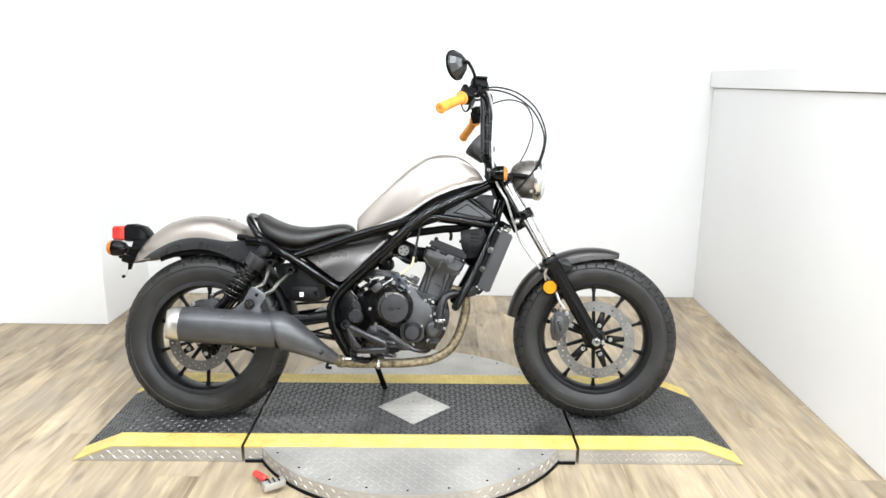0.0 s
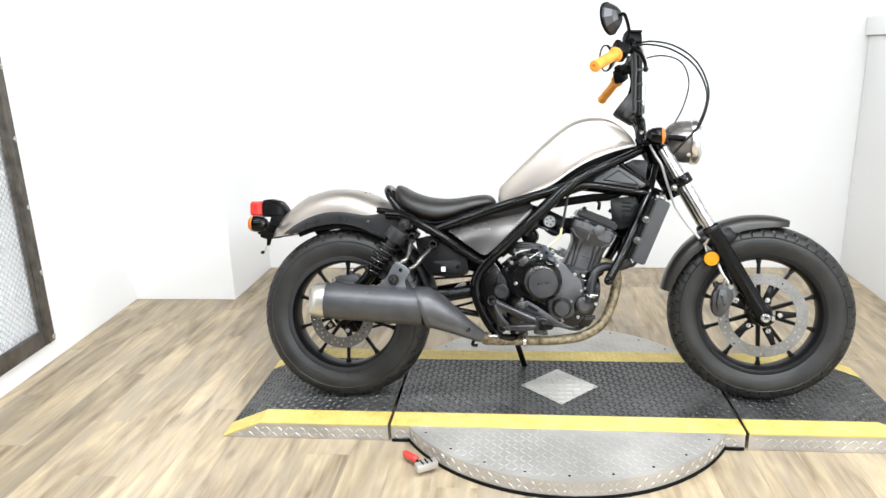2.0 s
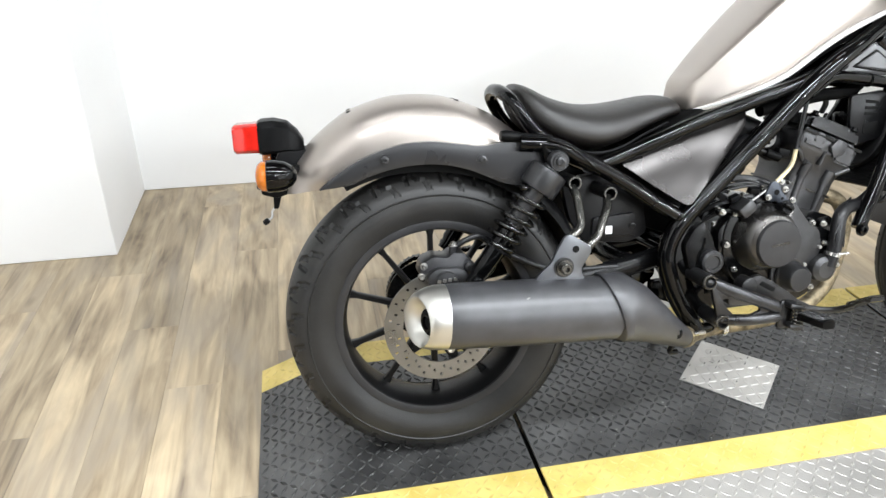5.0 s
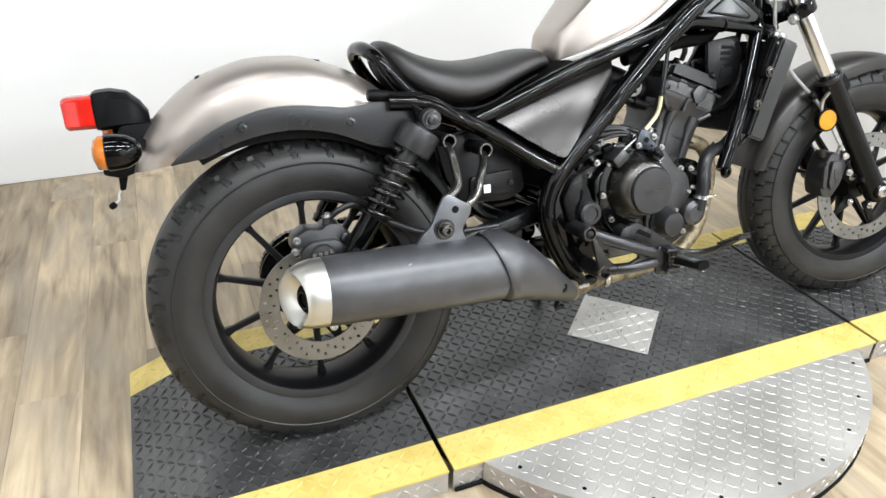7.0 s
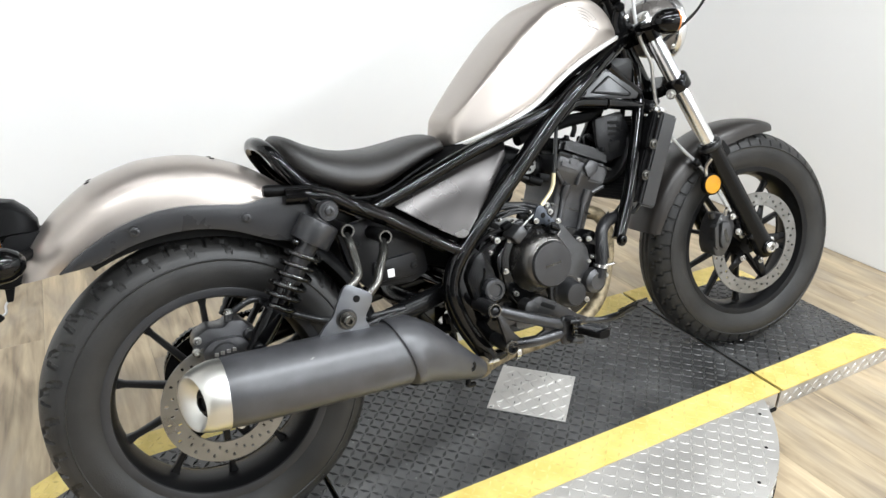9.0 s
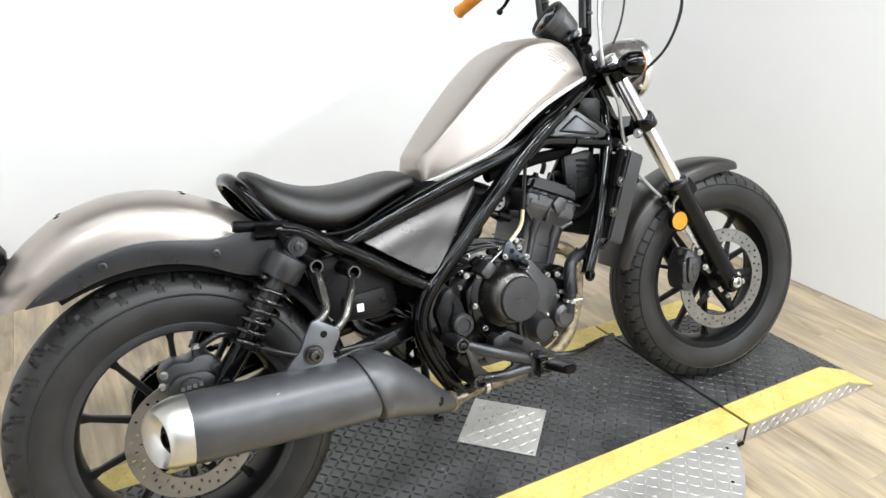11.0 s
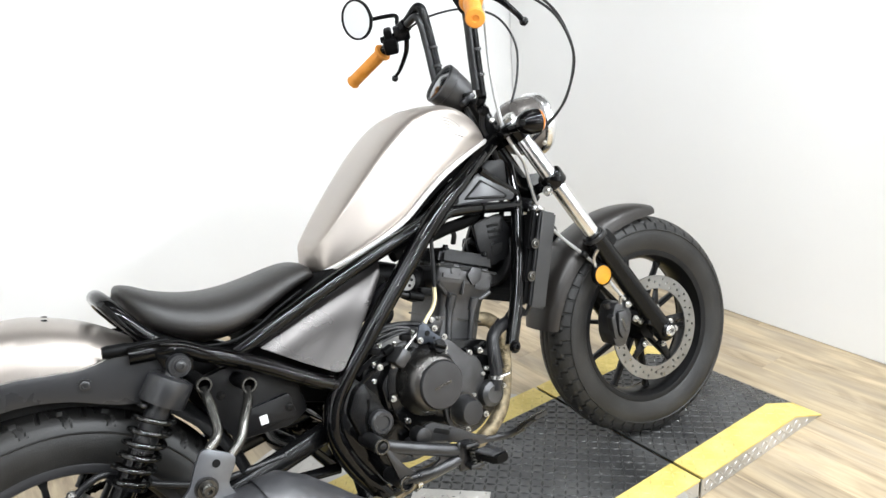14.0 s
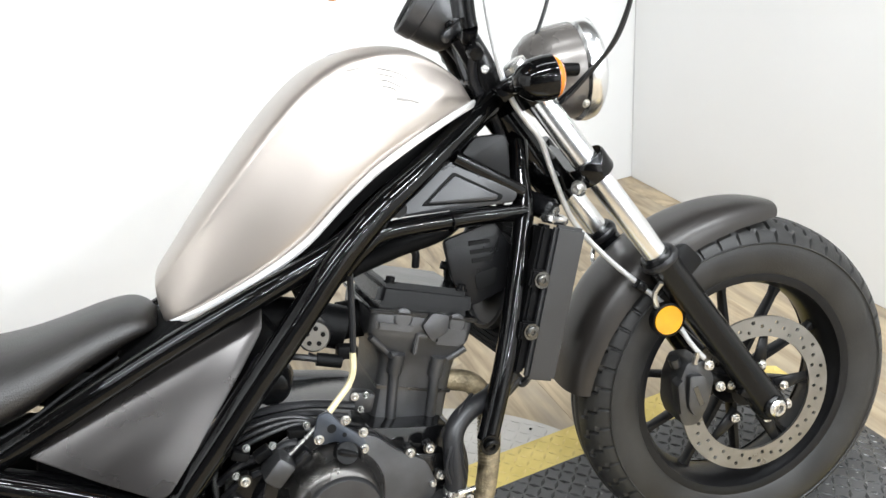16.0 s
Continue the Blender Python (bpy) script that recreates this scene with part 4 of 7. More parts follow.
# main rail, from the top rail down to the swingarm plate
frame_tube([(1.115, -0.036, 0.938), (1.055, -0.060, 0.911), (0.998, -0.084, 0.885), (0.935, -0.112, 0.856), (0.875, -0.132, 0.827), (0.828, -0.140, 0.796), (0.786, -0.143, 0.762), (0.735, -0.144, 0.714), (0.647, -0.145, 0.632), (0.585, -0.146, 0.573), (0.537, -0.146, 0.528), (0.499, -0.146, 0.485), (0.480, -0.146, 0.438), (0.483, -0.146, 0.390), (0.509, -0.143, 0.325), (0.562, -0.140, 0.240)], 0.0205)
frame_tube([(0.562, -0.140, 0.240), (0.62, -0.11, 0.232), (0.66, 0.0, 0.228)], 0.013)
# lower seat rail
frame_tube([(0.150, -0.135, 0.690), (0.222, -0.146, 0.682), (0.271, -0.148, 0.656), (0.326, -0.147, 0.626), (0.387, -0.146, 0.588), (0.441, -0.146, 0.551), (0.514, -0.146, 0.506)], 0.0165)
# brace over the engine and the front downtube
frame_tube([(0.800, -0.140, 0.757), (0.835, -0.136, 0.780), (0.875, -0.127, 0.791), (0.985, -0.104, 0.778), (1.105, -0.082, 0.759)], 0.0135)
frame_tube([(1.135, -0.036, 0.860), (1.117, -0.060, 0.800), (1.104, -0.080, 0.752), (1.066, -0.104, 0.665), (1.014, -0.130, 0.555), (0.955, -0.150, 0.448)], 0.0165)
frame_tube([(1.003, -0.092, 0.866), (1.106, -0.082, 0.790)], 0.0115, smooth_line=False)
for s in (-1, 1):
    part("downtube_bolt", bolt_head((0.953, s * 0.164, 0.448), (0, s, 0), 0.011, 0.010), "gloss", frame_ob)
    # cast plate that holds the swingarm
    outline = rounded([(0.470, 0.470), (0.540, 0.520), (0.590, 0.455), (0.598, 0.400), (0.580, 0.372), (0.600, 0.290), (0.545, 0.250), (0.492, 0.345)], 0.02)
    pp = part("pivot_plate", prism(outline, s * 0.122, s * 0.150, 0.004), "gloss", frame_ob, "gloss black swingarm plate")
    out2 = rounded([(0.512, 0.448), (0.535, 0.487), (0.560, 0.502), (0.572, 0.455), (0.600, 0.420), (0.604, 0.392), (0.580, 0.370), (0.528, 0.388)], 0.012)
    part("plate_cover", prism(out2, s * 0.150, s * 0.163, 0.005), "satin", pp, "satin black cover")
    part("pivot_cap", lathe([(0.026, 0.0), (0.026, 0.018), (0.022, 0.022), (0.016, 0.022), (0.014, 0.018), (0, 0.018)], 28, (0, s, 0), (0.573, s * 0.160, 0.409)), "stay", pp)
    part("cover_slot", tube([(0.560, s * 0.163, 0.462), (0.556, s * 0.163, 0.442), (0.546, s * 0.163, 0.424), (0.543, s * 0.163, 0.390)], 0.0028, 8), "gloss", pp)
# the loop behind the seat
frame_tube([(0.345, -0.118, 0.628), (0.255, -0.116, 0.668), (0.196, -0.110, 0.705), (0.163, -0.100, 0.748), (0.147, -0.080, 0.775), (0.140, -0.040, 0.788), (0.139, 0, 0.791), (0.140, 0.040, 0.788), (0.147, 0.080, 0.775), (0.163, 0.100, 0.748), (0.196, 0.110, 0.705), (0.255, 0.116, 0.668), (0.345, 0.118, 0.628)], 0.0145, both=False, name="seat_loop")
# bracket tubes to the rear fender
for s in (-1, 1):
    part("fender_peg", lathe([(0.0, -0.010), (0.010, -0.009), (0.012, 0.0), (0.011, 0.03), (0.009, 0.035), (0.009, 0.10)], 20, (1, 0, -0.12), (0.120, s * 0.126, 0.706)), "matte", frame_ob)
# crossbars
for x, z, w in ((0.30, 0.63, 0.126), (0.60, 0.68, 0.090), (0.90, 0.815, 0.118), (0.50, 0.42, 0.130)):
    part("cross_tube", tube([(x, -w, z), (x, w, z)], 0.012, 10), "gloss", frame_ob)
def weld_ring(at, axis, r):
    """A rippled weld bead round a tube."""
    for s in (-1, 1):
        c, a = V(at[0], at[1] * s, at[2]), V(axis[0], axis[1] * s, axis[2]).normalized()
        u = a.cross(V(0, 1, 0)).normalized()
        w = a.cross(u)
        line = [c + u * (r * math.cos(k * math.pi / 24)) + w * (r * math.sin(k * math.pi / 24)) for k in range(48)]
        part("weld_bead", sweep(bmesh.new(), line, [0.0024 if k % 2 else 0.0012 for k in range(48)], 6, closed=True), "gloss", frame_ob)


for at, axis, r in (((0.498, -0.146, 0.516), (0.80, 0, -0.52), 0.0165), ((0.441, -0.146, 0.551), (0.82, 0, -0.56), 0.0165),
                    ((0.196, -0.110, 0.705), (-0.60, 0.06, 0.78), 0.0145), ((0.975, -0.108, 0.778), (1, 0.13, -0.14), 0.0135)):
    weld_ring(at, axis, r)
for s in (-1, 1):
    edge = curve_points([(0.200, s * 0.158, 0.698), (0.223, s * 0.160, 0.690), (0.243, s * 0.161, 0.682), (0.264, s * 0.162, 0.668), (0.284, s * 0.162, 0.651), (0.302, s * 0.161, 0.634)], 7)
    part("weld_bead", sweep(bmesh.new(), edge, [0.0042 if k % 2 else 0.0028 for k in range(len(edge))], 7), "gloss", frame_ob)
# gusset covers beside the steering head
for s in (-1, 1):
    o1 = rounded([(0.884, 0.802), (0.996, 0.862), (1.094, 0.792), (1.084, 0.780)], 0.006)
    g = part("gusset_cover", prism(o1, s * 0.080, s * 0.096, 0.003), "stay", bike, "dark grey triangular frame cover")
    o2 = rounded([(0.938, 0.808), (0.997, 0.846), (1.070, 0.794), (1.062, 0.787)], 0.006)
    # A black block paints the shade of the groove round the panel.
    part("panel_groove", prism(o2, s * 0.094, s * 0.0972, 0.0005), "gap", g)
    o2 = rounded([(0.948, 0.810), (0.997, 0.840), (1.060, 0.796), (1.055, 0.791)], 0.006)
    part("raised_panel", prism(o2, s * 0.094, s * 0.0995, 0.002), "stay", g)
    o3 = rounded([(1.010, 0.850), (1.050, 0.885), (1.105, 0.880), (1.098, 0.798)], 0.012)
    part("gusset_cover", prism(o3, s * 0.044, s * 0.066, 0.004), "box_plastic", bike, "matte black upper frame cover")

# swingarm and chain
arm = part("swingarm", tube([(0.575, -0.075, 0.420), (0.40, -0.098, 0.392), (0.20, -0.108, 0.360), (0.02, -0.112, 0.330)], 0.024, 12, flat=0.75), "satin", bike, "satin black swingarm")
part("swingarm_leg", tube([(0.575, 0.075, 0.420), (0.40, 0.098, 0.392), (0.20, 0.112, 0.360), (0.02, 0.118, 0.330)], 0.024, 12, flat=0.75), "satin", arm)
part("pivot_tube", tube([(0.556, -0.12, 0.418), (0.556, 0.12, 0.418)], 0.026, 16), "satin", arm)
part("swingarm_bridge", tube([(0.42, -0.095, 0.395), (0.41, 0.0, 0.395), (0.42, 0.095, 0.395)], 0.024, 12), "satin", arm)
part("lower_brace", tube([(0.50, -0.07, 0.31), (0.36, -0.08, 0.335), (0.24, -0.10, 0.352)], 0.012, 10), "satin", arm)
for s in (-1, 1):
    part("axle_plate", prism(rounded([(-0.045, 0.300), (-0.045, 0.345), (0.05, 0.362), (0.06, 0.312), (0.0, 0.292)], 0.012), s * 0.112, s * 0.126, 0.003), "satin", arm)


def chain():
    top = []
    c0, r0 = V(-0.018, 0.095, 0.314), 0.095
    c1, r1 = V(0.60, 0.095, 0.415), 0.040
    d = math.atan2(c1.z - c0.z, c1.x - c0.x)
    for k in range(26):
        a = d + math.pi / 2 + 0.14 + (math.pi - 0.28) * k / 25
        top.append(c0 + V(math.cos(a), 0, math.sin(a)) * r0)
    for k in range(10):
        a = d - math.pi / 2 + math.pi * k / 9
        top.append(c1 + V(math.cos(a), 0, math.sin(a)) * r1)
    line = []
    for a, b in zip(top, top[1:] + top[:1]):
        steps = max(1, round((b - a).length / 0.0127))
        line += [a.lerp(b, k / steps) for k in range(steps)]
    verts, faces = [], []
    for i, p in enumerate(line):
        q = line[(i + 1) % len(line)]
        if (q - p).length < 0.004:
            continue
        t = (q - p).normalized()
        nrm = V(-t.z, 0, t.x)
        w = 0.010 if i % 2 else 0.0065
        h = 0.0070
        k = len(verts)
        for e, g in ((p - t * 0.003, 0.8), (p.lerp(q, 0.5), 0.55), (q + t * 0.003, 0.8)):
            for sy, sz in ((-1, -1), (1, -1), (1, 1), (-1, 1)):
                verts.append(tuple(e + V(0, sy * w, 0) + nrm * sz * h * g))
        for j in (0, 4):
            faces += [(k + j + m, k + j + (m + 1) % 4, k + j + 4 + (m + 1) % 4, k + j + 4 + m) for m in range(4)]
        faces += [(k + 3, k + 2, k + 1, k), (k + 8, k + 9, k + 10, k + 11)]
    joined_mesh("drive_chain", verts, faces, "satin", bike, "dark oiled drive chain", "stuff")


chain()


# -- rear shocks --
def shock(s):
    a, b = V(0.220, s * 0.156, 0.654), V(0.045, s * 0.150, 0.415)
    d = (b - a).normalized()
    length = (b - a).length
    body = part("shock_absorber", lathe([(0.0, 0.022), (0.030, 0.022), (0.0395, 0.025), (0.0405, 0.029), (0.0405, 0.068), (0.039, 0.072), (0.0205, 0.073), (0.0205, 0.17), (0.0, 0.17)], 36, d, a), "stay", bike, "black rear shock absorber with an exposed coil spring")
    part("top_eye", lathe([(0.0, -0.020), (0.019, -0.020), (0.021, -0.016), (0.021, 0.016), (0.019, 0.020), (0.0, 0.020)], 28, (0, 1, 0), a), "stay", body)
    part("eye_neck", tube([a, a + d * 0.026], [0.014, 0.018], 16), "stay", body)
    part("damper", lathe([(0.010, 0.06), (0.010, 0.150), (0.0195, 0.152), (0.0215, 0.158), (0.0215, length - 0.02), (0.017, length - 0.008), (0.017, length + 0.012), (0, length + 0.014)], 24, d, a), "gloss", body, "gloss black damper tube")
    part("spring_seat", lathe([(0.020, 0.212), (0.035, 0.212), (0.035, 0.218), (0.020, 0.218)], 28, d, a, closed=True), "satin", body)
    u = d.orthogonal().normalized()
    w = d.cross(u)
    turns, pts = 6.0, []
    for k in range(int(turns * 18) + 1):
        t = k / (turns * 18)
        ang = 2 * math.pi * turns * t
        pts.append(a + d * (0.080 + 0.130 * t) + (u * math.cos(ang) + w * math.sin(ang)) * 0.0335)
    bm = sweep(bmesh.new(), pts, 0.0050, 8)
    part("coil_spring", bm, "spring", body)
    part("top_bolt", bolt_head(a + V(0, s * 0.022, 0), (0, s, 0), 0.010, 0.006), "bracket", body)
    part("bottom_bolt", bolt_head(b + V(0, s * 0.016, 0), (0, s, 0), 0.010, 0.008), "satin", body)


shock(-1)
shock(1)
for s in (-1, 1):
    part("shock_mount", prism(rounded([(0.185, 0.690), (0.250, 0.675), (0.245, 0.635), (0.205, 0.632)], 0.012), s * 0.138, s * 0.158, 0.004), "gloss", frame_ob)


# -- rear fender, stay and lights --
def arc_fender(name, centre, rows, half, depth, a0, a1, mat, label, m=None, steps=40, power=2.7, thick=0.003, cut=0.0):
    """A curved mudguard: rows of (degrees, crown radius, half width, depth of the sides)."""
    secs = []
    for k in range(steps + 1):
        deg = a0 + (a1 - a0) * k / steps
        r, hw, dp = interp(deg, rows)
        c, s = math.cos(radians(deg)), math.sin(radians(deg))
        ring = []
        for j in range(25):
            t = -1 + 2 * j / 24
            ang = t * math.pi / 2
            y = hw * math.copysign(abs(math.sin(ang)) ** (2 / power), ang)
            drop = dp * (1 - abs(math.cos(ang)) ** (2 / power))
            back = radians(deg - cut * (drop / dp) ** 1.3 * max(0.0, (k / steps - 0.45) / 0.55) ** 1.5)
            ring.append(centre + V(math.cos(back) * (r - drop), y, math.sin(back) * (r - drop)))
        secs.append(ring)
    bm = loft(secs, cap=False, closed_ring=False)
    solid(bm, thick)
    return part(name, bm, mat, bike, label, m, sharp=50)


TAIL = Matrix.Translation((0.1, 0, 0)) @ Matrix.Rotation(radians(-3.5), 4, "Z") @ Matrix.Translation((-0.1, 0, 0))
REAR_ROWS = [(58, 0.432, 0.104, 0.075), (72, 0.460, 0.112, 0.084), (85, 0.478, 0.118, 0.094), (98, 0.484, 0.120, 0.098), (110, 0.479, 0.119, 0.096), (122, 0.460, 0.113, 0.080), (131, 0.440, 0.106, 0.062), (136, 0.424, 0.100, 0.050)]
rear_fender = arc_fender("rear_fender", REAR + V(0, 0.036, 0), REAR_ROWS, 0.1, 0.08, 62, 136, "paint", "matte titanium grey-brown rear fender", TAIL, cut=10.5)
for deg in (81, 109):
    r = interp(deg, REAR_ROWS)[0]
    c, s = math.cos(radians(deg)), math.sin(radians(deg))
    for yy in (-0.030, 0.030):
        part("fender_bolt", bolt_head(REAR + V(c * (r - 0.004), yy + 0.036, s * (r - 0.004)), (c, 0, s), 0.0055, 0.005), "gloss", rear_fender)


def fender_stay(s):
    rows = [(54, 0.452, 0.356), (58, 0.450, 0.345), (63, 0.438, 0.336), (67, 0.420, 0.335), (71, 0.401, 0.337), (75, 0.391, 0.340), (82, 0.389, 0.344), (89, 0.392, 0.347), (97, 0.394, 0.349), (107, 0.391, 0.351), (117, 0.386, 0.352), (122, 0.384, 0.366), (126, 0.382, 0.380)]
    outer, inner = [], []
    for k in range(37):
        deg = 54 + 72 * k / 36
        a, b = interp(deg, rows)
        c, sn = math.cos(radians(deg)), math.sin(radians(deg))
        outer.append((REAR.x + c * a, REAR.z + sn * a))
        inner.append((REAR.x + c * b, REAR.z + sn * b))
    bm = bmesh.new()
    y0, y1 = s * 0.108, s * 0.125
    rows_v = []
    for (ox, oz), (ix, iz) in zip(outer, inner):
        rows_v.append([bm.verts.new(p) for p in ((ox, y0, oz), (ox, y1 - s * 0.002, oz), ((ox * 0.85 + ix * 0.15), y1, (oz * 0.85 + iz * 0.15)), ((ox * 0.15 + ix * 0.85), y1, (oz * 0.15 + iz * 0.85)), (ix, y1 - s * 0.002, iz), (ix, y0, iz))])
    for a, b in zip(rows_v, rows_v[1:]):
        for k in range(6):
            bm.faces.new((a[k], a[(k + 1) % 6], b[(k + 1) % 6], b[k]))
    bm.faces.new(rows_v[0])
    bm.faces.new(rows_v[-1][::-1])
    bmesh.ops.recalc_face_normals(bm, faces=bm.faces)
    st = part("fender_stay", bm, "stay", bike, "satin dark grey fender stay", TAIL)
    for x, z in ((-0.118, 0.671), (0.081, 0.661)):
        part("stay_bolt", bolt_head((x, s * 0.1245, z), (0, s, 0), 0.0085, 0.006), "bracket", st)


# A black sheet stands in for deep shade between stay and tyre.
arc_fender("fender_shade", REAR + V(0, 0.036, 0), [(50, 0.372, 0.098, 0.050), (90, 0.380, 0.100, 0.054), (124, 0.380, 0.098, 0.036)], 0.1, 0.03, 50, 120, "gap", "black sheet in place of the shade under the fender", TAIL)
fender_stay(-1)
fender_stay(1)

# tail light
tail = part("tail_light", loft([[(x, y * hw, zc + dz * hh) for y, dz in ((-1, -0.8), (-1, 0.55), (-0.8, 0.9), (0, 1.0), (0.8, 0.9), (1, 0.55), (1, -0.8), (0.8, -1), (0, -1), (-0.8, -1))]
                                for x, hw, zc, hh in ((-0.358, 0.050, 0.722, 0.033), (-0.350, 0.054, 0.723, 0.036), (-0.325, 0.054, 0.724, 0.036), (-0.298, 0.051, 0.721, 0.032), (-0.278, 0.044, 0.711, 0.022), (-0.266, 0.034, 0.700, 0.012))]), "matte", bike, "black tail light housing with a square red lens", Matrix.Translation((-0.014, 0.036, -0.003)))
part("lens", loft([[(x, y * hw, 0.721 + z * hh) for y, z in ((-1, -0.75), (-1, 0.75), (-0.8, 1), (0.8, 1), (1, 0.75), (1, -0.75), (0.8, -1), (-0.8, -1))] for x, hw, hh in ((-0.357, 0.048, 0.030), (-0.404, 0.047, 0.029), (-0.409, 0.043, 0.025))]), "red", tail, "square red lens")
part("tail_bracket", prism(rounded([(-0.335, 0.690), (-0.250, 0.690), (-0.225, 0.640), (-0.295, 0.605), (-0.350, 0.612), (-0.350, 0.640)], 0.012), -0.045, 0.045, 0.004), "matte", bike, "black plastic tail light and plate bracket", Matrix.Translation((0, 0.03, 0)))
plate_holder = part("plate_bracket", prism(rounded([(-0.372, 0.634), (-0.318, 0.622), (-0.318, 0.604), (-0.345, 0.596), (-0.376, 0.606)], 0.006), -0.062, 0.062, 0.003), "matte", bike, "black plastic licence plate bracket", Matrix.Translation((0, 0.03, 0)))
part("plate_bracket_arm", prism(rounded([(-0.352, 0.604), (-0.334, 0.604), (-0.344, 0.572), (-0.354, 0.572)], 0.003), -0.052, -0.038, 0.002), "matte", plate_holder)
part("plate_crossbar", tube([(-0.376, -0.07, 0.624), (-0.376, 0.07, 0.624)], 0.007, 10), "matte", plate_holder)
part("plate_lamp", box((0.03, 0.05, 0.02), (-0.362, 0, 0.640), bevel=0.005), "matte", plate_holder)
part("lamp_wire", tube([(-0.350, -0.045, 0.576), (-0.358, -0.046, 0.566), (-0.360, -0.046, 0.554), (-0.368, -0.046, 0.548)], 0.0022, 8), "grey_cable", plate_holder, "thin hanging wire")
part("wire_plug", lathe([(0.0, -0.008), (0.0055, -0.006), (0.0065, 0.0), (0.0055, 0.006), (0.0, 0.008)], 12, (-0.8, 0, -0.5), (-0.372, -0.046, 0.545)), "matte", plate_holder)


def turn_signal(at, aim, m, s, lens_first):
    """A black bullet indicator with an amber lens."""
    ax = Vector(aim).normalized()
    shell = part("turn_signal", lathe([(0.0, -0.046), (0.010, -0.044), (0.020, -0.036), (0.028, -0.022), (0.031, -0.004), (0.031, 0.010), (0.029, 0.012)], 32, ax, at), "gloss", bike, "gloss black turn signal with an amber lens", m)
    part("lens", lathe([(0.029, 0.011), (0.028, 0.016), (0.022, 0.022), (0.010, 0.025), (0, 0.026)] if not lens_first else [(0.029, 0.011), (0.028, 0.020), (0.022, 0.028), (0.010, 0.032), (0, 0.033)], 32, ax, at), "amber", shell, "amber lens")
    return shell


for s in (-1, 1):
    ts = turn_signal((-0.344, s * 0.146, 0.660), (-1, 0, 0.03), None, s, True)
    part("stalk", tube([(-0.332, s * 0.125, 0.660), (-0.314, s * 0.075, 0.655), (-0.300, s * 0.03, 0.655)], 0.010, 10), "matte", ts)


# -- seat and tank --
def body_section(x, zt, zb, w, wb, power, n=36, low=2.5):
    """A ring across the bike: full at the sides, rounded over the top, tucked in at the bottom."""
    ring = []
    mid = zb + (zt - zb) * 0.36
    for k in range(n):
        a = 2 * math.pi * k / n
        c, s = math.cos(a), math.sin(a)
        yy = math.copysign(abs(c) ** (2 / power), c)
        if s >= 0:
            z = mid + (zt - mid) * abs(s) ** (2 / power)
            width = w
        else:
            z = mid - (mid - zb) * abs(s) ** (2 / low)
            yy = math.copysign(abs(c) ** (2 / low), c)
            down = (mid - z) / (mid - zb)
            width = wb + (w - wb) * (1 - down) ** 0.8
        ring.append(V(x, yy * width, z))
    return ring


SEAT = [(0.168, 0.790, 0.760, 0.050, 0.040), (0.176, 0.803, 0.735, 0.078, 0.065), (0.198, 0.798, 0.705, 0.103, 0.088), (0.235, 0.778, 0.678, 0.121, 0.104), (0.285, 0.760, 0.660, 0.129, 0.110),
        (0.335, 0.751, 0.655, 0.129, 0.108), (0.385, 0.750, 0.665, 0.121, 0.100), (0.435, 0.755, 0.685, 0.107, 0.090), (0.485, 0.762, 0.704, 0.092, 0.080), (0.520, 0.762, 0.714, 0.080, 0.070), (0.540, 0.752, 0.718, 0.066, 0.058), (0.550, 0.738, 0.722, 0.046, 0.040)]
secs = [body_section(*row, 2.5) for row in smooth_table(SEAT, 4)]
seat = part("seat", loft(secs), "seat", bike, "smooth black vinyl solo seat", sharp=60)
under = [(0.20, -0.098, 0.706), (0.235, -0.117, 0.682), (0.285, -0.126, 0.664), (0.335, -0.126, 0.659), (0.385, -0.118, 0.669), (0.435, -0.104, 0.688), (0.50, -0.086, 0.709)]
for s in (1, -1):
    part("piping", tube([(x, y * s, z) for x, y, z in under], 0.0035, 8), "matte", seat)

SHOULDER = 0.82


def tank_side(u, w, wb):
    """Half the tank's width at the share u of its height: a nearly flat flank that leans in, tucked under above the seam, and a round shoulder."""
    v = min(u, SHOULDER)
    y = (wb + (w - wb) * math.sin(math.pi * v / SHOULDER)) * (1 - 0.15 * v) - 0.015 * max(0.0, 1 - u / 0.09) ** 2
    if u > SHOULDER:
        y *= max(0.0, 1 - ((u - SHOULDER) / (1 - SHOULDER)) ** 2.6) ** (1 / 2.6)
    return y


def tank_section(x, zt, zb, w, wb):
    """A ring across the tank."""
    us = [0.0, 0.02, 0.04, 0.065, 0.09] + [0.09 + (SHOULDER - 0.09) * k / 12 for k in range(1, 13)] + [SHOULDER + (1 - SHOULDER) * math.sin(math.pi / 2 * k / 14) ** 0.87 for k in range(1, 14)]
    half = [(tank_side(u, w, wb), zb + (zt - zb) * u) for u in us]
    return [V(x, y, z) for y, z in half] + [V(x, 0, zt)] + [V(x, -y, z) for y, z in half[::-1]]


TANK = [(0.560, 0.768, 0.738, 0.036, 0.030), (0.566, 0.790, 0.728, 0.064, 0.058), (0.590, 0.815, 0.734, 0.082, 0.078), (0.640, 0.866, 0.750, 0.100, 0.097), (0.700, 0.924, 0.772, 0.116, 0.112), (0.760, 0.978, 0.800, 0.127, 0.121),
        (0.820, 1.020, 0.842, 0.133, 0.126), (0.870, 1.039, 0.872, 0.134, 0.126), (0.920, 1.042, 0.894, 0.131, 0.120), (0.965, 1.033, 0.910, 0.121, 0.110), (1.005, 1.010, 0.922, 0.106, 0.096), (1.040, 0.978, 0.930, 0.085, 0.078), (1.060, 0.950, 0.932, 0.058, 0.054)]
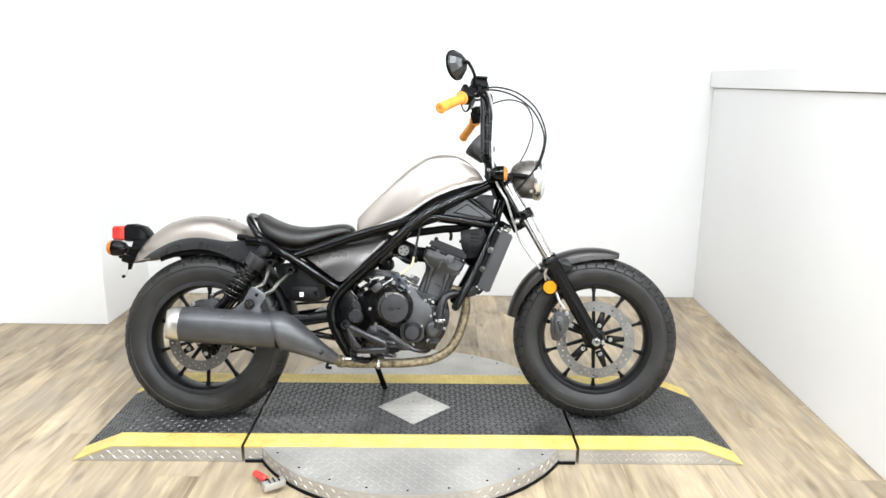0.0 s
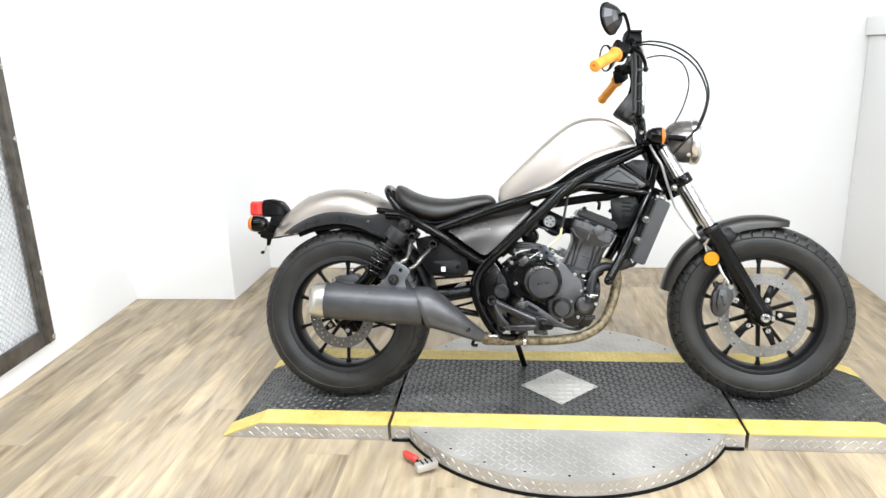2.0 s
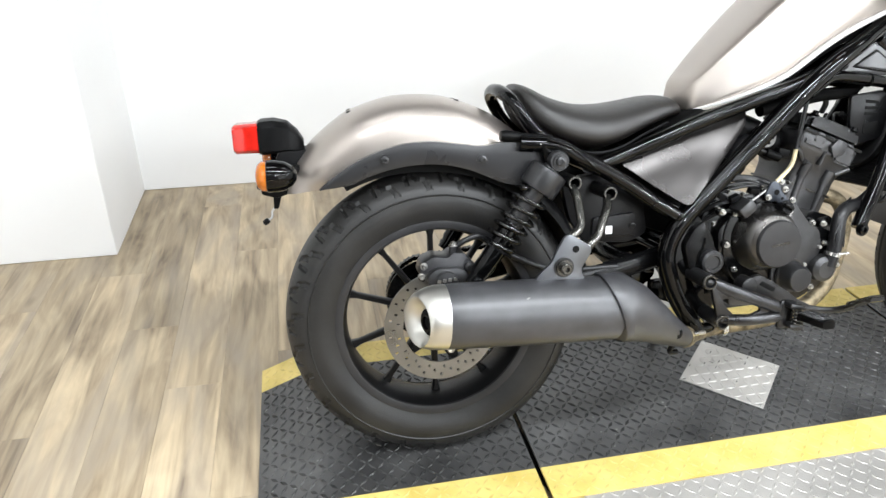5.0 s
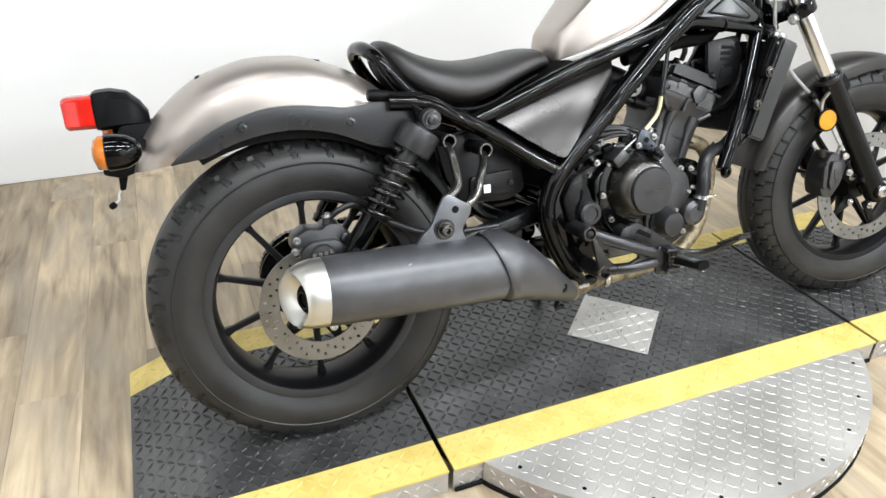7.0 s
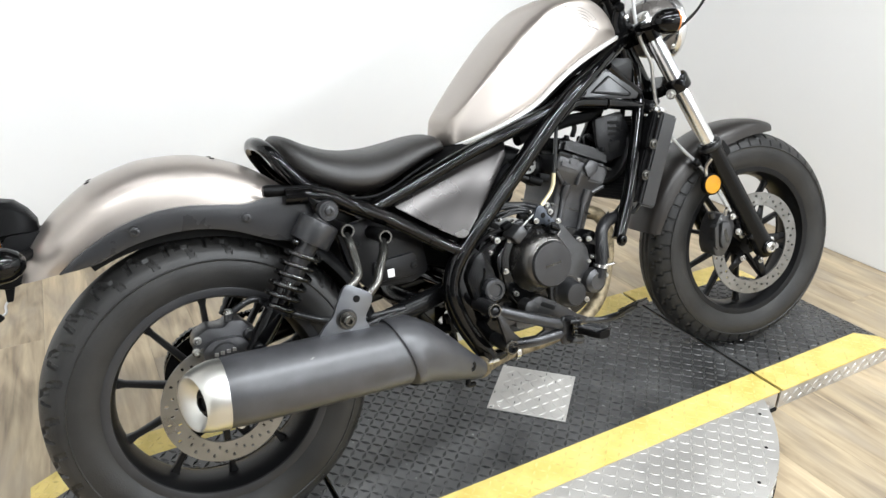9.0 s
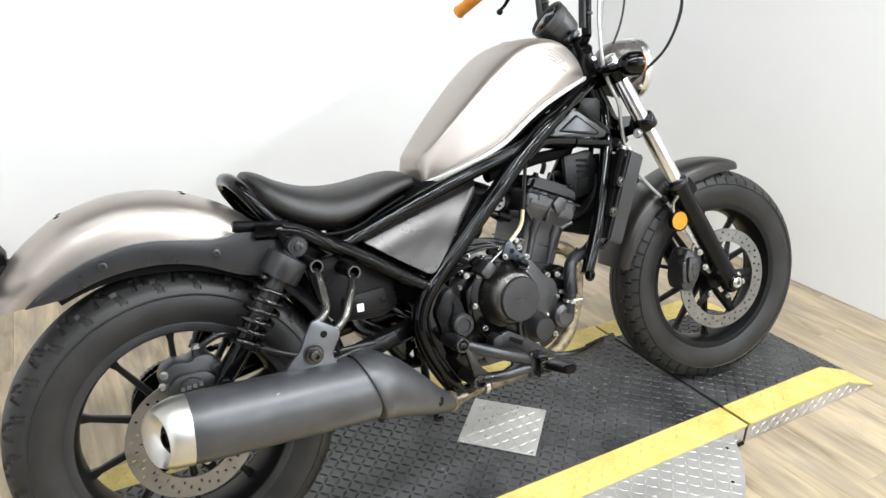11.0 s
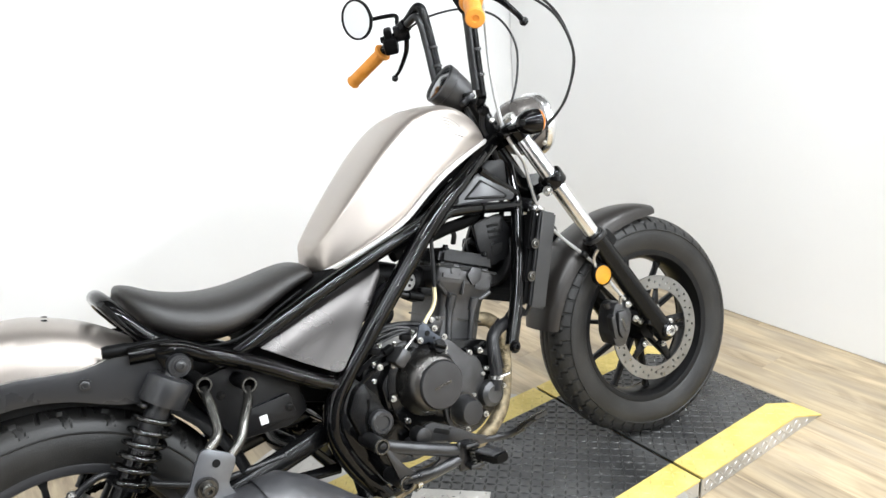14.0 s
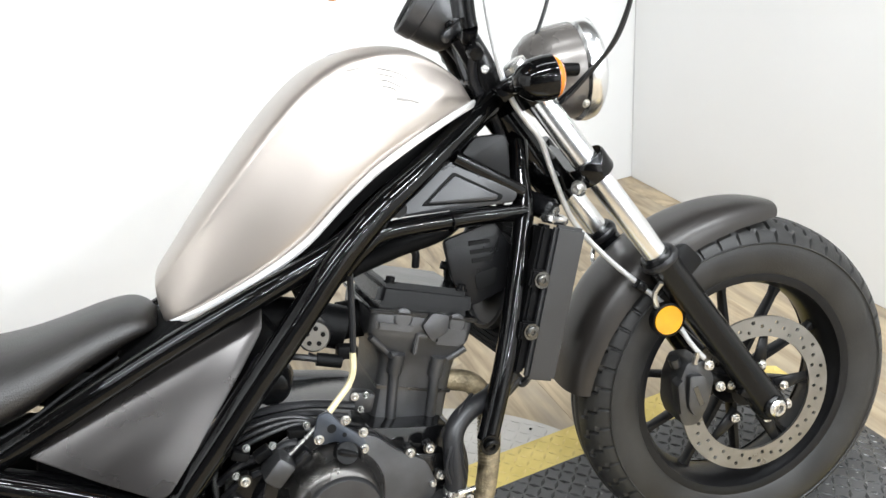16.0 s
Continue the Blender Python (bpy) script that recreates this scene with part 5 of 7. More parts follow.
secs = [tank_section(*row) for row in smooth_table(TANK, 5)]
tank = part("fuel_tank", loft(secs), "paint", bike, "matte titanium grey-brown teardrop fuel tank", sharp=60)
rows = smooth_table([r[:5] for r in TANK[1:]], 4)
for s in (1, -1):
    secs = []
    for x, zt, zb, w, wb in rows:
        yo, yi = s * (wb + 0.008), s * (wb - 0.040)
        secs.append([V(x + 0.004, yi, zb - 0.002), V(x + 0.004, yo - s * 0.003, zb - 0.003), V(x + 0.004, yo, zb + 0.001), V(x + 0.004, yo, zb + 0.005), V(x + 0.004, yo - s * 0.003, zb + 0.007), V(x + 0.004, yi, zb + 0.004)])
    part("tank_seam", loft(secs), "trim", tank, "bright seam flange")
# A black block, added to close the see-through space under the tank.
part("under_tank_block", loft([[V(x, s * (wb - 0.026), z) for s, z in ((-1, zb + 0.008), (1, zb + 0.008), (1, zb - 0.030), (-1, zb - 0.030))] for x, zt, zb, w, wb in rows]), "void", tank, "matte black block added under the tank")
part("filler_cap", lathe([(0.036, 0.0), (0.036, 0.010), (0.030, 0.014), (0.0, 0.015)], 32, (0.10, 0.12, 1), (0.905, 0.035, 1.024)), "gloss", tank, "black filler cap")


def tank_surface(x, z, s):
    """The width of the tank at a place on its side."""
    zt, zb, w, wb = interp(x, TANK)
    return s * tank_side((z - zb) / (zt - zb), w, wb)


# the wing-shaped emblem as plain strokes that follow the tank, over a plain bar
STROKES = [[(0.868, 1.012), (0.895, 1.011), (0.922, 1.004), (0.944, 0.992), (0.958, 0.977)], [(0.880, 1.003), (0.906, 1.001), (0.930, 0.992), (0.946, 0.978)], [(0.896, 0.994), (0.918, 0.990), (0.936, 0.978)],
           [(0.910, 0.984), (0.924, 0.979), (0.932, 0.970)], [(0.958, 0.977), (0.946, 0.974), (0.932, 0.970)], [(0.926, 0.964), (0.942, 0.959), (0.958, 0.953)]]
for s in (-1, 1):
    for k, line in enumerate(STROKES):
        pts = [(p.x, tank_surface(p.x, p.z, s) + s * 0.0003, p.z) for p in curve_points([V(x, 0, z) for x, z in line], 6)]
        part("emblem_bar", tube(pts, 0.0013 if k < 5 else 0.0022, 6, 1), "dark_line", tank, "grey tank emblem stroke")

# side covers
for s in (-1, 1):
    o = rounded([(0.376, 0.630), (0.493, 0.674), (0.640, 0.714), (0.690, 0.726), (0.682, 0.696), (0.640, 0.652), (0.560, 0.576), (0.520, 0.541), (0.505, 0.541), (0.450, 0.577)], 0.007)
    bm = prism(o, -0.008, 0.008, 0.005)
    for v in bm.verts:
        v.co.y += s * (0.122 - 0.46 * (v.co.z - 0.627))
    part("side_cover", bm, "side_paint", bike, "satin grey-brown triangular side cover", sharp=50)
    o = rounded([(0.250, 0.600), (0.330, 0.612), (0.440, 0.552), (0.452, 0.470), (0.410, 0.452), (0.300, 0.462), (0.268, 0.520)], 0.014)
    bx = part("electrics_box", prism(o, s * 0.080, s * 0.104, 0.005), "box_plastic", bike, "satin black plastic electrics cover")
    o = rounded([(0.320, 0.515), (0.418, 0.520), (0.424, 0.470), (0.318, 0.472)], 0.008)
    part("fuse_lid", prism(o, s * 0.103, s * 0.112, 0.003), "box_plastic", bx)
    part("lid_screw", bolt_head((0.412, s * 0.112, 0.492), (0, s, 0), 0.006, 0.003), "satin", bx)
    part("lid_screw", bolt_head((0.290, s * 0.104, 0.560), (0, s, 0), 0.006, 0.003), "satin", bx)
part("label_square", box((0.016, 0.002, 0.018), (0.357, -0.1125, 0.486), bevel=0.0006, segments=1), "white", bx, "small white square label")
part("battery_box", box((0.20, 0.16, 0.16), (0.46, 0, 0.56), (0, 20, 0), 0.012), "void", bike, "matte black battery box")
part("air_box", box((0.20, 0.17, 0.15), (0.60, 0, 0.665), (0, -25, 0), 0.02), "void", bike, "matte black air box")
arc_fender("inner_fender", REAR, [(14, 0.36, 0.09, 0.03), (70, 0.37, 0.09, 0.03)], 0.09, 0.03, 14, 62, "matte", "black inner mudguard behind the seat post")

# -- engine --
CYL = V(0.375, 0, 0.927)  # the way the cylinder leans
CROSS = V(CYL.z, 0, -CYL.x)
CYL_AT = V(0.852, 0, 0.472)


def on_cylinder(across, up, y):
    return CYL_AT + CROSS * across + CYL * up + V(0, y, 0)


def block(a0, a1, u0, u1, y, bevel=0.006, taper=0.0, y0=None):
    """A block set square to the leaning cylinder."""
    bm = bmesh.new()
    ya = -y if y0 is None else y0
    low = [bm.verts.new(on_cylinder(a, u0, yy)) for a, yy in ((a0, ya), (a1, ya), (a1, y), (a0, y))]
    top = [bm.verts.new(on_cylinder(a, u1, yy)) for a, yy in ((a0 - taper, ya - taper), (a1 + taper, ya - taper), (a1 + taper, y + taper), (a0 - taper, y + taper))]
    bm.faces.new(low)
    bm.faces.new(top[::-1])
    for i in range(4):
        bm.faces.new((low[i], low[(i + 1) % 4], top[(i + 1) % 4], top[i]))
    bmesh.ops.recalc_face_normals(bm, faces=bm.faces)
    bmesh.ops.bevel(bm, geom=bm.edges[:], offset=bevel, segments=2, affect="EDGES")
    return bm


case = rounded([(0.600, 0.522), (0.690, 0.536), (0.780, 0.515), (0.850, 0.490), (0.925, 0.470), (0.935, 0.400), (0.905, 0.315), (0.850, 0.272), (0.640, 0.270), (0.590, 0.300), (0.575, 0.400), (0.578, 0.500)], 0.03)
engine = part("engine", prism(case, -0.112, 0.112, 0.012), "block", bike, "black cast alloy single-cylinder engine")


def casting(rows, radius=0.014):
    """Rounded box sections up the cylinder: (up, back, fore, half width)."""
    secs = []
    for u, a0, a1, hw in rows:
        ring = []
        for ca, cy, start in ((a1 - radius, hw - radius, 0), (a0 + radius, hw - radius, 90), (a0 + radius, -hw + radius, 180), (a1 - radius, -hw + radius, 270)):
            for k in range(4):
                ang = radians(start + 30 * k)
                ring.append(on_cylinder(ca + radius * math.cos(ang), u, cy + radius * math.sin(ang)))
        secs.append(ring)
    return loft(secs)


part("cylinder", casting([(-0.025, -0.056, 0.064, 0.071), (0.061, -0.056, 0.064, 0.071)]), "engine", engine, sharp=25)
head = part("cylinder_head", casting([(0.064, -0.056, 0.064, 0.071), (0.096, -0.057, 0.064, 0.072), (0.112, -0.062, 0.065, 0.075), (0.128, -0.074, 0.068, 0.081), (0.144, -0.086, 0.073, 0.087), (0.150, -0.088, 0.075, 0.089), (0.176, -0.089, 0.077, 0.090), (0.181, -0.088, 0.076, 0.089)]), "engine", engine, "dark grey cast cylinder head", sharp=35)
part("head_step", block(-0.014, 0.012, 0.150, 0.156, -0.084, 0.002, y0=-0.0945), "engine", head)
part("head_step", block(-0.016, -0.010, 0.122, 0.156, -0.074, 0.002, y0=-0.0935), "engine", head)
part("head_panel", block(0.014, 0.066, 0.140, 0.172, -0.084, 0.005, y0=-0.0935), "engine", head)
part("head_panel", block(-0.080, -0.018, 0.152, 0.172, -0.084, 0.005, y0=-0.0930), "engine", head)
for a in (-0.040, 0.046):
    part("head_dimple", lathe([(0.0, 0.0030), (0.012, 0.0026), (0.015, 0.0), (0.015, -0.004)], 24, (0, -1, 0), tuple(on_cylinder(a, 0.176, -0.0905))), "engine", head)
for a0, a1, u0, u1 in ((-0.084, -0.050, 0.142, 0.118), (-0.050, -0.034, 0.118, 0.116), (0.070, 0.048, 0.138, 0.116)):
    part("head_rib", tube([on_cylinder(a0, u0, -0.086), on_cylinder((a0 + a1) / 2, (u0 + u1) / 2, -0.082), on_cylinder(a1, u1, -0.077)], 0.0055, 10), "engine", head)
part("gasket_line", block(-0.0570, 0.0650, 0.0600, 0.0650, 0.0722, 0.0006), "clutch", engine, "bright gasket edge")
part("head_flange", block(-0.092, 0.080, 0.180, 0.187, 0.094, 0.002), "block", engine)
cover = part("head_cover", block(-0.086, 0.074, 0.187, 0.226, 0.088, 0.010, taper=-0.006), "satin", engine, "gloss black rocker cover")
for a in (-0.064, 0.052):
    part("cover_bolt", bolt_head(tuple(on_cylinder(a, 0.224, -0.070)), tuple(CYL), 0.007, 0.010), "satin", cover)
for a, b in ((-0.034, -0.024), (0.033, 0.040)):
    # raised columns and webs on the side of the head
    part("head_column", tube([on_cylinder(b, 0.0, -0.070), on_cylinder(a, 0.095, -0.073)], 0.0085, 12), "engine", engine)
    part("head_boss", tube([on_cylinder(a, 0.088, -0.073), on_cylinder(a - 0.001, 0.120, -0.079)], [0.0120, 0.0120], 14), "engine", engine)
part("head_plug", prism(rounded([(0.905, 0.632), (0.925, 0.648), (0.950, 0.636), (0.942, 0.612), (0.915, 0.604)], 0.006), -0.099, -0.088, 0.003), "engine", engine)
part("spark_lead", tube([on_cylinder(-0.01, 0.245, -0.02), on_cylinder(-0.02, 0.270, -0.03), on_cylinder(-0.05, 0.285, -0.02), on_cylinder(-0.06, 0.262, 0.01)], 0.0065, 8), "cable", engine)


def cover_disc(name, at, prof, mat, parent, label="", seg=56):
    return part(name, lathe([(r, h) for r, h in prof], seg, (0, -1, 0), at), mat, parent, label)


# right-hand side cover and caps
side = rounded([(0.618, 0.470), (0.655, 0.535), (0.720, 0.548), (0.790, 0.520), (0.830, 0.468), (0.905, 0.440), (0.918, 0.392), (0.880, 0.312), (0.820, 0.288), (0.735, 0.298), (0.655, 0.340), (0.620, 0.400)], 0.03)
crank = part("crankcase_cover", prism(side, -0.140, -0.108, 0.010, 3), "block", engine, "black crankcase cover")
plate = rounded([(0.742, 0.528), (0.790, 0.518), (0.828, 0.470), (0.858, 0.452), (0.868, 0.400), (0.836, 0.372), (0.832, 0.318), (0.770, 0.300), (0.742, 0.330)], 0.016)
part("cover_plate", prism(plate, -0.147, -0.136, 0.004), "engine", crank, "dark grey cast plate")
part("lower_web", prism(rounded([(0.640, 0.335), (0.720, 0.318), (0.752, 0.300), (0.700, 0.284), (0.640, 0.290)], 0.012), -0.144, -0.120, 0.005), "engine", crank)
part("rear_boss", prism(rounded([(0.608, 0.470), (0.640, 0.500), (0.660, 0.470), (0.640, 0.400), (0.612, 0.410)], 0.012), -0.136, -0.110, 0.006), "block", crank)
clutch = cover_disc("clutch_cover", (0.716, -0.140, 0.445), [(0.078, -0.010), (0.078, 0.004), (0.074, 0.010), (0.066, 0.030), (0.060, 0.044), (0.054, 0.048), (0.0, 0.049)], "clutch", engine, "round dark anodised clutch cover")
cover_disc("clutch_cap", (0.722, -0.186, 0.441), [(0.054, 0.0), (0.054, 0.006), (0.051, 0.010), (0.0, 0.0115)], "cap_alloy", clutch, "smooth round cap")
part("lettering_bar", box((0.044, 0.0012, 0.006), (0.722, -0.1975, 0.441), (0, -6, 0), 0.0004, 1), "clutch", clutch, "row of raised letters as a plain bar")
cover_disc("small_cap", (0.789, -0.138, 0.350), [(0.036, -0.01), (0.036, 0.014), (0.031, 0.020), (0.030, 0.044), (0.026, 0.050), (0.0, 0.051)], "cap_alloy", engine, "small round graphite cap")
part("cap_ring", lathe([(0.028, 0.0), (0.040, 0.0), (0.040, 0.006), (0.028, 0.006)], 40, (0, -1, 0), (0.789, -0.146, 0.350), closed=True), "clutch", engine)
part("oil_cap", tube([(0.744, -0.150, 0.506), (0.746, -0.178, 0.520)], [0.017, 0.015], 16), "satin", engine)
part("oil_cap_bar", box((0.026, 0.010, 0.007), (0.746, -0.181, 0.521), (0, 30, 0), 0.002), "satin", engine)
part("cover_boss", box((0.040, 0.05, 0.030), (0.655, -0.150, 0.520), (0, -40, 0), 0.008), "engine", engine)
BOLTS = [(0.625, 0.436), (0.643, 0.506), (0.647, 0.377), (0.610, 0.512), (0.825, 0.372), (0.866, 0.353), (0.772, 0.349), (0.875, 0.418), (0.867, 0.465), (0.792, 0.300), (0.849, 0.315), (0.837, 0.469), (0.912, 0.363), (0.860, 0.411)]
for x, z in BOLTS:
    part("bolt_boss", lathe([(0.0, 0.0), (0.0105, 0.0), (0.0095, -0.012), (0.0, -0.012)], 16, (0, 1, 0), (x, -0.132, z)), "block", engine)
    part("case_bolt", bolt_head((x, -0.1438, z), (0, -1, 0), 0.0046, 0.009), "bolt", engine)
# bracket for the cable, dark and three-armed
br = part("cable_bracket", prism(rounded([(0.722, 0.572), (0.708, 0.540), (0.718, 0.528), (0.738, 0.528), (0.766, 0.497), (0.780, 0.502), (0.776, 0.520), (0.752, 0.546), (0.738, 0.572)], 0.006), -0.150, -0.144, 0.001), "bracket_blue", engine, "dark blue-grey cable bracket")
# Flush black discs stand for the shade in the bracket's holes.
part("bracket_hole", lathe([(0.0065, 0.0), (0.0065, 0.0008), (0, 0.0008)], 16, (0, -1, 0), (0.736, -0.1502, 0.548)), "gap", br)
part("bracket_hole", lathe([(0.0032, 0.0), (0.0032, 0.0008), (0, 0.0008)], 12, (0, -1, 0), (0.751, -0.1502, 0.533)), "gap", br)
for x, z in ((0.716, 0.538), (0.773, 0.503), (0.777, 0.527), (0.757, 0.553)):
    part("bracket_bolt", bolt_head((x, -0.149, z), (0, -1, 0), 0.0048, 0.008), "bolt", br)
part("clutch_cable", tube([(0.813, -0.124, 0.754), (0.802, -0.126, 0.690), (0.791, -0.128, 0.635)], 0.0046, 8), "cable", engine)
part("cable_sleeve", tube([(0.791, -0.128, 0.637), (0.786, -0.129, 0.612), (0.775, -0.131, 0.594), (0.756, -0.136, 0.580), (0.738, -0.140, 0.567)], 0.0048, 8), "brass", engine, "yellowed cable sleeve")
part("cable_nut", tube([(0.740, -0.140, 0.568), (0.722, -0.141, 0.557)], 0.0068, 6), "bolt", engine)
part("cable_end", tube([(0.724, -0.141, 0.558), (0.665, -0.144, 0.522)], 0.0026, 8), "bolt", engine)
part("sensor", box((0.034, 0.024, 0.030), (0.794, -0.088, 0.546), (0, 26, 0), 0.005), "cap_alloy", engine)
part("sensor_screw", bolt_head((0.784, -0.100, 0.560), (0, -1, 0), 0.0045, 0.006), "bolt", engine)
part("sensor_plug", tube([(0.745, -0.088, 0.628), (0.778, -0.090, 0.614)], 0.010, 10), "matte", engine)
part("sensor_lead", tube([(0.745, -0.088, 0.628), (0.715, -0.085, 0.640), (0.690, -0.07, 0.640)], 0.005, 8), "cable", engine)
for k in range(5):
    o = k * 0.0062
    part("loom_wire", tube([(0.955 - o * 0.4, -0.118 - o * 0.3, 0.512 - o), (0.925 - o * 0.5, -0.140 - o * 0.25, 0.505 - o * 0.9), (0.911 - o * 0.55, -0.158 - o * 0.1, 0.478 - o * 0.4), (0.906 - o, -0.166, 0.440), (0.906 - o, -0.168, 0.412)], 0.0026, 6), "cable", engine)
part("oil_cap_well", lathe([(0.019, 0.0), (0.023, 0.002), (0.023, -0.012), (0.019, -0.012)], 28, (0.05, -1, 0.5), (0.746, -0.160, 0.502), closed=True), "clutch", engine)
part("release_arm", box((0.055, 0.012, 0.014), (0.676, -0.150, 0.512), (0, -30, 0), 0.003), "satin", engine)
for k, zz in enumerate((0.0, 0.010, 0.020)):
    part("wire", tube([(0.59, -0.12, 0.545 + zz), (0.64, -0.132, 0.560 + zz), (0.69, -0.130, 0.562 + zz * 0.6), (0.735, -0.125, 0.545)], 0.0035, 8), "cable", engine)
for y0, z0, x1, z1, rr in ((-0.110, 0.552, 0.742, 0.536, 0.0055), (-0.098, 0.560, 0.765, 0.540, 0.0045), (-0.120, 0.520, 0.700, 0.530, 0.006), (-0.085, 0.566, 0.780, 0.546, 0.0065), (-0.126, 0.500, 0.660, 0.516, 0.0045)):
    part("hose", tube([(0.575, y0 + 0.02, z0 - 0.02), (0.610, y0, z0 + 0.006), (0.650, y0 - 0.012, z0 + 0.014), ((0.65 + x1) / 2, y0 - 0.016, (z0 + z1) / 2 + 0.016), (x1, y0 - 0.012, z1)], rr, 8), "cable", engine)
for x, y, z, a in ((0.612, -0.130, 0.545, 30), (0.640, -0.138, 0.540, -20), (0.690, -0.132, 0.552, 12), (0.628, -0.118, 0.562, 65)):
    part("plug", box((0.024, 0.016, 0.014), (x, y, z), (10, a, 0), 0.003), "matte", engine)
for x, y, z in ((0.600, -0.136, 0.520), (0.622, -0.140, 0.556), (0.655, -0.142, 0.548), (0.705, -0.140, 0.560), (0.800, -0.098, 0.556), (0.788, -0.100, 0.538), (0.592, -0.138, 0.486)):
    part("clip", bolt_head((x, y, z), (0.2, -1, 0.3), 0.0036, 0.007), "tube_steel", engine)
part("water_pipe", tube([(0.60, -0.05, 0.60), (0.585, -0.07, 0.64), (0.600, -0.075, 0.68), (0.64, -0.06, 0.70)], 0.013, 12), "cable", engine)
part("intake_boot", tube([(0.800, 0.0, 0.645), (0.840, 0.0, 0.640), (0.868, 0.0, 0.630)], 0.030, 16), "void", engine)
# Round black horn disc behind the main rail.
part("horn_disc", lathe([(0.0, 0.0), (0.020, 0.0), (0.026, 0.003), (0.029, 0.010), (0.029, 0.050), (0.0, 0.052)], 32, (0.25, 1, 0), (0.672, -0.085, 0.604)), "satin", engine, "round black horn disc")
part("coolant_pump", lathe([(0.0, 0.020), (0.020, 0.020), (0.030, 0.012), (0.032, 0.0), (0.032, -0.03)], 28, (0, -1, 0), (0.870, -0.148, 0.360)), "engine", engine)
part("coolant_hose", tube([(0.880, -0.158, 0.366), (0.890, -0.158, 0.398), (0.897, -0.154, 0.440), (0.908, -0.146, 0.478), (0.938, -0.132, 0.494), (0.985, -0.115, 0.497), (1.030, -0.105, 0.520)], 0.0155, 14), "cable", engine, "black coolant hose")
for p in ((0.889, -0.158, 0.394),):
    part("hose_clip", lathe([(0.0165, -0.004), (0.0185, -0.004), (0.0185, 0.004), (0.0165, 0.004)], 24, (0.3, 0, 1), p, closed=True), "bolt", engine, "bright hose clip")
part("clip_screw", tube([(0.888, -0.175, 0.398), (0.914, -0.177, 0.398)], 0.0034, 8), "bolt", engine)
part("side_pipe", tube([(0.788, -0.098, 0.510), (0.800, -0.104, 0.500), (0.829, -0.106, 0.487), (0.858, -0.106, 0.472), (0.870, -0.106, 0.458), (0.871, -0.108, 0.440)], 0.0056, 8), "satin", engine)
part("side_wire", tube([(0.795, -0.108, 0.492), (0.830, -0.110, 0.474), (0.862, -0.112, 0.456)], 0.003, 6), "tube_steel", engine)
# throttle body with its round bright end
tb = part("throttle_body", tube([(0.80, -0.02, 0.640), (0.735, -0.02, 0.672), (0.680, -0.02, 0.690)], 0.034, 18), "matte", engine, "black throttle body")
part("throttle_drum", lathe([(0.0, 0.010), (0.021, 0.010), (0.024, 0.006), (0.024, -0.02), (0.0, -0.02)], 28, (0, -1, 0), (0.750, -0.075, 0.660)), "disc", tb, "bright round throttle drum")
# Drum holes are black discs in place of their inner shade.
for k in range(5):
    a = 2 * math.pi * k / 5
    part("drum_hole", lathe([(0.0035, 0.0), (0.0035, 0.002), (0, 0.002)], 10, (0, -1, 0), (0.750 + 0.012 * math.cos(a), -0.0845, 0.660 + 0.012 * math.sin(a))), "gap", tb)
part("fuel_pipe", tube([(0.735, -0.07, 0.630), (0.765, -0.075, 0.612), (0.790, -0.080, 0.620)], 0.006, 8), "cable", tb)
part("connector", box((0.030, 0.022, 0.020), (0.790, -0.082, 0.624), (0, 15, 0), 0.004), "matte", tb)
part("breather_hose", tube([(0.655, -0.09, 0.615), (0.672, -0.095, 0.640), (0.700, -0.09, 0.655)], 0.020, 14), "cable", engine)
part("horn", lathe([(0.0, -0.012), (0.045, -0.012), (0.050, -0.006), (0.050, 0.004), (0.030, 0.012), (0.026, 0.030), (0.0, 0.032)], 40, (0.75, -0.65, 0.1), (1.020, 0.02, 0.648)), "matte", bike, "round grey horn")
part("inner_tank_mount", box((0.34, 0.05, 0.045), (0.92, 0, 0.812), (0, -18, 0), 0.008), "gloss", bike, "black backbone under the tank")
part("harness", tube([(1.07, -0.03, 0.84), (1.0, -0.04, 0.76), (0.90, -0.045, 0.745), (0.83, -0.05, 0.735), (0.74, -0.06, 0.72)], 0.015, 10), "void", bike, "black wiring harness")
part("harness", tube([(1.09, -0.05, 0.80), (1.055, -0.06, 0.71), (1.01, -0.05, 0.68), (0.97, -0.04, 0.70)], 0.007, 8), "void", bike, "black wiring harness")
part("sprocket_cover", prism(rounded([(0.585, 0.50), (0.68, 0.55), (0.83, 0.50), (0.86, 0.38), (0.80, 0.29), (0.66, 0.30), (0.59, 0.36)], 0.03), 0.108, 0.150, 0.010), "engine", engine)

# -- radiator --
RA, RB = V(1.134, 0, 0.738), V(1.042, 0, 0.514)
rad_way = (RB - RA).normalized()
rad_ahead = V(-rad_way.z, 0, rad_way.x)


def slab_on_radiator(u0, u1, d0, d1, y0, y1, bevel=0.003):
    bm = bmesh.new()
    vs = []
    for yy in (y0, y1):
        for u, d in ((u0, d0), (u1, d0), (u1, d1), (u0, d1)):
            p = RA + rad_way * u + rad_ahead * d
            vs.append(bm.verts.new((p.x, yy, p.z)))
    bm.faces.new(vs[:4])
    bm.faces.new(vs[4:][::-1])
    for i in range(4):
        bm.faces.new((vs[i], vs[(i + 1) % 4], vs[4 + (i + 1) % 4], vs[4 + i]))
    bmesh.ops.recalc_face_normals(bm, faces=bm.faces)
    if bevel:
        bmesh.ops.bevel(bm, geom=bm.edges[:], offset=bevel, segments=2, affect="EDGES")
    return bm


